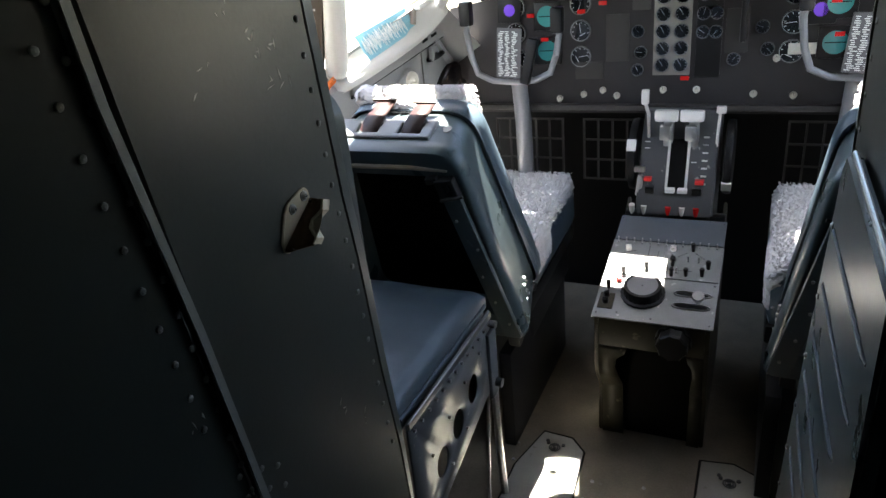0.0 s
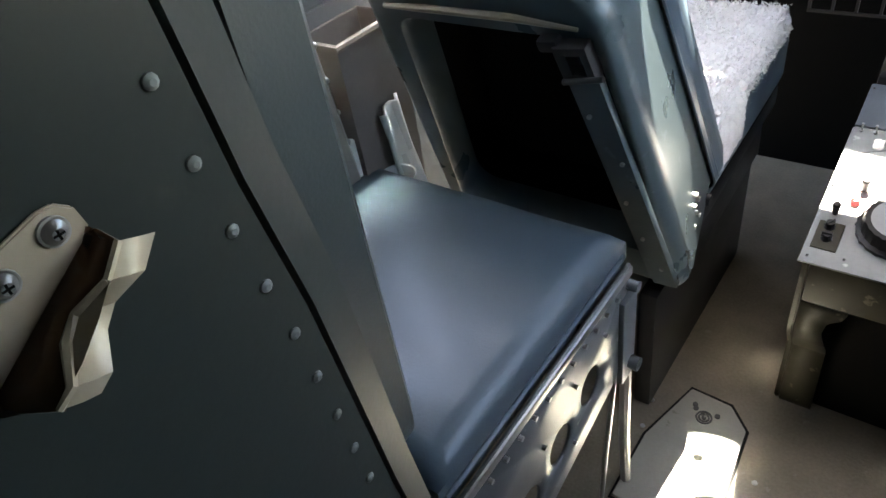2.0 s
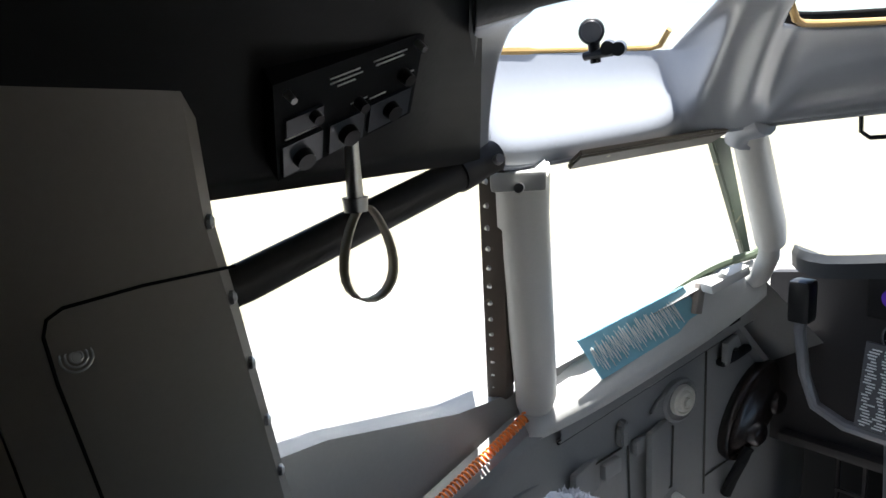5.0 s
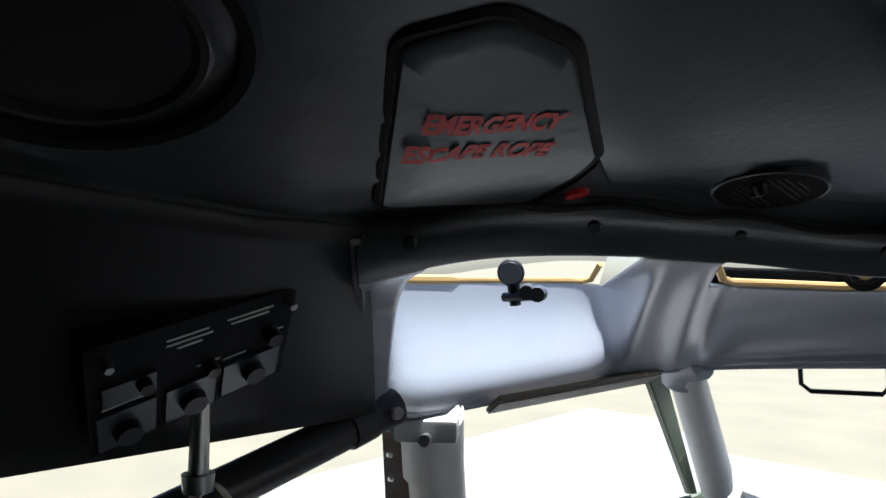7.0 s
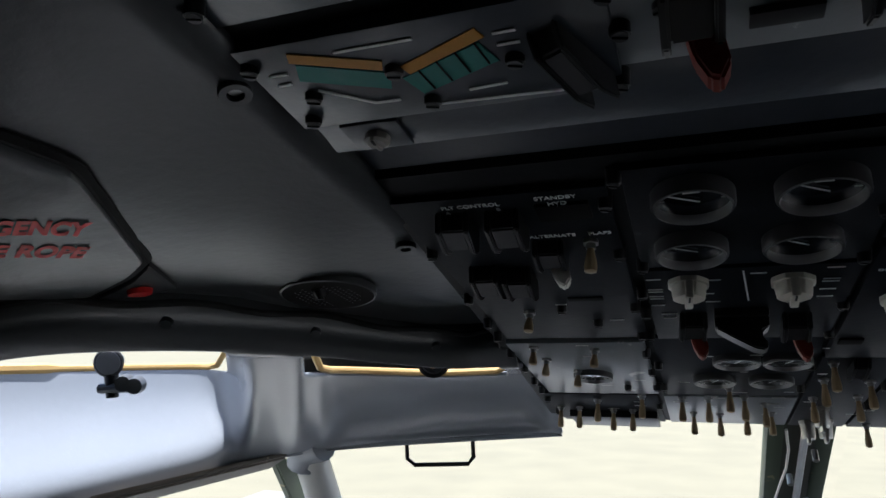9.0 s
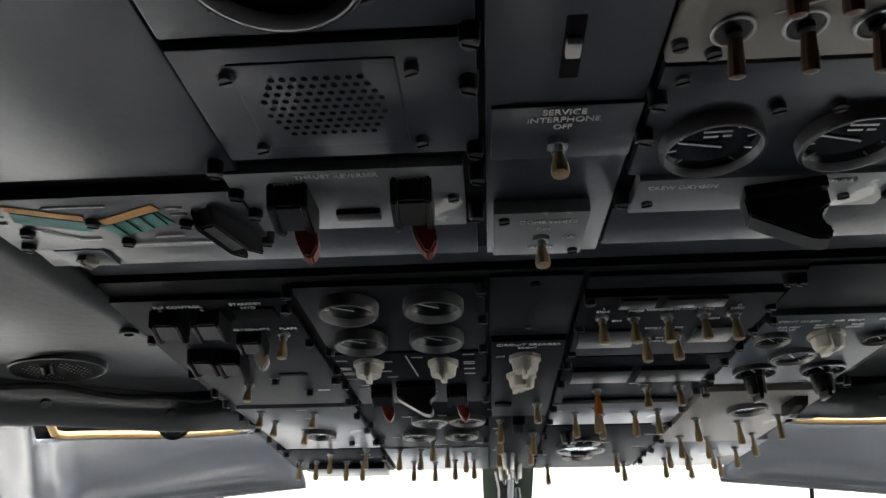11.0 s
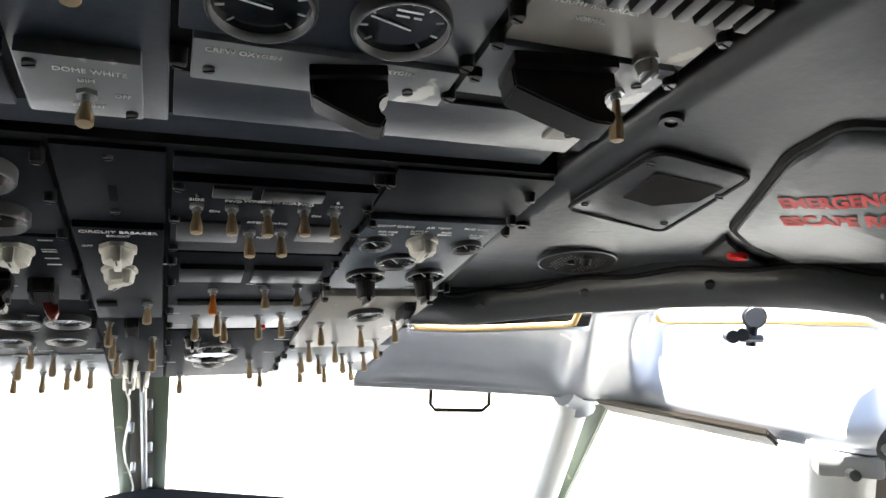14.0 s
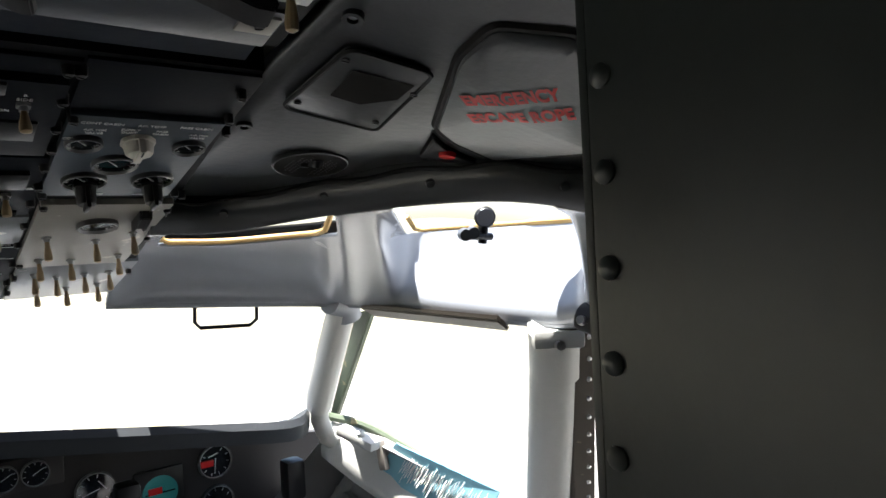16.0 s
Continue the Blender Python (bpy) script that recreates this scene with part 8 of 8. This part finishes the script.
        rod(bm, c + q_ - dv * 0.006, c + q_ + dv * 0.006, 0.0085, 0.0075, 16)
        part("knob", bm, M_BEZEL, ml)
    # round speaker recess in the liner
    rs = holder("ceiling_speaker", (sx(-0.468), 1.178, 1.85), "round dark ceiling speaker cover with a thin pale rim", "speaker", "ceiling speakers")
    mm = on_liner(sx(-0.468), 1.178, 0.001)
    for nm3, m3, pr3 in (("rim", M_OHDARK, ((0.066, -0.004), (0.066, 0.004), (0.063, 0.006), (0.058, 0.005), (0.057, 0.001))), ("cover", M_BLACK, ((0.057, 0.001), (0.05, 0.002), (0.047, 0.0045), (0.044, 0.0045), (0.041, 0.002), (0.002, 0.002)))):
        bm = B()
        skin(bm, [[mm @ Vector((r * math.cos(2 * math.pi * k / 36), r * math.sin(2 * math.pi * k / 36), z)) for k in range(36)] for r, z in pr3], False, nm3 == "cover")
        part(nm3, bm, m3, rs)
    # folded sun visor above the side window
    bm = B()
    prism(bm, [S(side, p) for p in ((-0.715, 1.68, 1.657), (-0.745, 1.69, 1.639), (-0.72, 2.0, 1.645), (-0.69, 2.0, 1.663))], (0, 0, -0.010), 0.003)
    thing("folded_visor", bm, M_BROWNF, "brown-grey folded sun visor above the side window", "visor", "folded visors")
    # control box on the upper side panel
    cb = holder("control_box", S(side, (-0.63, 1.30, 1.73)), "dark control box with knobs on the upper side panel", "box", "control boxes")
    bm = B()
    a_, b_, c_, d_ = [Vector(p) for p in ((-0.613, 1.229, 1.742), (-0.600, 1.353, 1.777), (-0.644, 1.367, 1.717), (-0.665, 1.251, 1.673))]
    back_ = Vector((-0.035, 0, 0.035))
    fr_ = [bm.verts.new(S(side, p)) for p in (a_, b_, c_, d_)]
    bk_ = [bm.verts.new(S(side, p + back_)) for p in (a_, b_, c_, d_)]
    bm.faces.new(fr_)
    for k in range(4):
        bm.faces.new((fr_[k], fr_[(k + 1) % 4], bk_[(k + 1) % 4], bk_[k]))
    part("case", bm, M_OHDARK, cb)
    nb = (b_ - a_).cross(d_ - a_).normalized()
    if nb.x < 0:
        nb = -nb

    def face(u, v, h=0.0):
        return S(side, a_.lerp(b_, u).lerp(d_.lerp(c_, u), v) + nb * h)
    for u, v, r, m in ((0.16, 0.82, 0.009, M_BLACK), (0.48, 0.80, 0.009, M_BLACK), (0.80, 0.76, 0.008, M_BLACK), (0.24, 0.42, 0.005, M_BLACK), (0.88, 0.42, 0.006, M_BLACK), (0.56, 0.52, 0.005, M_BLACK), (0.08, 0.12, 0.003, M_STEEL), (0.95, 0.10, 0.003, M_STEEL)):
        bm = B()
        rod(bm, face(u, v), face(u, v, 0.010), r, r * 0.85, 14)
        part("knob", bm, m, cb)
    for u0, u1, v0_, v1_ in ((0.03, 0.30, 0.62, 0.95), (0.35, 0.60, 0.62, 0.95), (0.64, 0.95, 0.60, 0.93), (0.06, 0.30, 0.36, 0.54)):
        bm = B()
        vv = [[bm.verts.new(face(u, v, h)) for u, v in ((u0, v0_), (u1, v0_), (u1, v1_), (u0, v1_))] for h in (0.0, 0.003)]
        bm.faces.new(vv[1])
        for k in range(4):
            bm.faces.new((vv[0][k], vv[0][(k + 1) % 4], vv[1][(k + 1) % 4], vv[1][k]))
        part("module_plate", bm, M_OHPANEL, cb, "blue-grey module plate")
    for u0, u1, v in ((0.35, 0.55, 0.14), (0.35, 0.57, 0.19), (0.40, 0.52, 0.24), (0.64, 0.88, 0.13), (0.66, 0.86, 0.18), (0.06, 0.28, 0.58), (0.08, 0.26, 0.54), (0.5, 0.62, 0.50), (0.64, 0.76, 0.54), (0.84, 0.96, 0.42)):
        bm = B()
        tube(bm, [face(u0, v, 0.0003), face(u1, v, 0.0003)], 0.0007, 4)
        part("legend", bm, M_MARK, cb)

# diamond access plate on the right liner only
dm = holder("diamond_plate", (0.31, 1.42, 1.88), "diamond-shaped grey cover plate with a dark square opening", "plate")
dp = [(0.2906, 1.3801), (0.348, 1.385), (0.3561, 1.4476), (0.2931, 1.4548)]
o = outline([(0.286, 1.3671), (0.3402, 1.351), (0.3661, 1.4635), (0.287, 1.4688)], 0.009)
bm = B()
skin(bm, [liner_loop(o, -0.002), liner_loop(o, 0.0022), liner_loop(grow(o, 0.985), 0.0028)], False, True)
part("plate", bm, M_LINER, dm)
bm = B()
tube(bm, liner_loop(grow(o, 1.01), 0.0022), 0.0018, 5, True)
part("seam", bm, M_RUBBER, dm)
bm = B()
q = outline([(0.2997, 1.3869), (0.3399, 1.3722), (0.3441, 1.400), (0.3289, 1.4266), (0.305, 1.4287)], 0.002)
bm.faces.new([bm.verts.new(p) for p in liner_loop(q, 0.0032)])
part("opening", bm, M_CUP, dm, "dark square opening")
for x, y in dp:
    o_ = new("screw", SCREW)
    o_.matrix_basis = on_liner(x, y, 0.0018)
    o_.parent = dm
    o_.matrix_parent_inverse = dm.matrix_basis.inverted()
# eyeball outlet in the left front bay
ey = holder("eyeball_outlet", (-0.575, 1.86, 1.775), "black eyeball air outlet beside the front eyebrow window", "outlet")
bm = B()
c = Vector((-0.397, 1.820, 1.790))
dd = Vector((0.30, -0.85, -0.05)).normalized()
for r0, r1, h0, h1, m in ((0.015, 0.018, -0.012, 0.004, M_BLACK), (0.014, 0.012, 0.004, 0.010, M_RUBBER)):
    rod(bm, c + dd * h0, c + dd * h1, r0, r1, 20)
part("housing", bm, M_BLACK, ey)
bm = B()
rod(bm, c + dd * 0.008, c + dd * 0.012, 0.009, 0.006, 16)
part("nozzle", bm, M_WOOD, ey, "tan nozzle")
# strap loop hanging by the rear side window
sl = holder("strap_loop", (-0.662, 1.317, 1.64), "white strap loop hanging from a metal toggle", "strap")
bm = B()
rod(bm, (-0.66, 1.317, 1.70), (-0.662, 1.317, 1.648), 0.006, 0.007, 12)
rod(bm, (-0.662, 1.317, 1.652), (-0.662, 1.317, 1.64), 0.011, 0.010, 14)
part("toggle", bm, M_STEEL, sl)
bm = B()
pts = []
for k in range(25):
    t = k / 24
    a = 2 * math.pi * t
    pts.append((-0.662, 1.317 + 0.008 + 0.024 * math.sin(a) * (0.5 + 0.5 * (1 - math.cos(a)) / 2) * 1.4, 1.645 - 0.042 * (1 - math.cos(a))))
rows = [[(p[0] - 0.006, p[1], p[2]), (p[0] + 0.006, p[1], p[2])] for p in pts]
grid(bm, rows)
s_ = part("loop", bm, M_STRAP, sl, "white webbing loop")
s_.modifiers.new("thick", "SOLIDIFY").thickness = 0.002

# ---- floor hatches ----
def hatch_on_floor(name, pts, lock):
    h = holder(name, (pts[0][0], pts[0][1], 0.0), "pale worn metal floor hatch with screws and a central lock", "hatch", "floor hatches")
    bm = B()
    prism(bm, [(x, y, 0.0) for x, y in pts], (0, 0, 0.006), 0.0015)
    part("lid", bm, M_HATCH, h)
    bm = B()
    tube(bm, [(x, y, 0.001) for x, y in grow(pts, 1.03)], 0.004, 6, True)
    part("seam", bm, M_RUBBER, h)
    bm = B()
    for r in (0.017, 0.011):
        tube(bm, [(lock[0] + r * math.cos(a), lock[1] + r * math.sin(a), 0.008) for a in [2 * math.pi * k / 18 for k in range(18)]], 0.0025, 5, True)
    rod(bm, (*lock, 0.005), (*lock, 0.010), 0.006, seg=10)
    for dx, dy in ((-0.025, 0.018), (0.025, 0.018), (-0.03, 0.028)):
        rod(bm, (lock[0] + dx, lock[1] + dy, 0.005), (lock[0] + dx, lock[1] + dy, 0.009), 0.007, 0.006, 10)
    part("lock", bm, M_BEZEL, h, "dark ringed lock")
    return h


hatch_on_floor("floor_hatch", [(-0.345, 1.42), (-0.345, 1.60), (-0.30, 1.775), (-0.205, 1.768), (-0.155, 1.715), (-0.135, 1.42)], (-0.247, 1.705))
hatch_on_floor("floor_hatch", [(0.197, 1.42), (0.197, 1.785), (0.29, 1.797), (0.365, 1.758), (0.40, 1.66), (0.41, 1.42)], (0.282, 1.708))
bm = B()
for x, y in ((-0.36, 1.62), (-0.37, 1.70), (-0.36, 1.53), (0.17, 1.5), (0.17, 1.6), (0.43, 1.6), (-0.10, 1.60), (-0.11, 1.52), (0.0, 1.45), (0.05, 1.62)):
    rod(bm, (x, y, 0.0), (x, y, 0.003), 0.006, 0.005, 10)
thing("floor_screws", bm, M_STEEL, "scattered worn screw heads in the floor", "screws", kind="stuff")
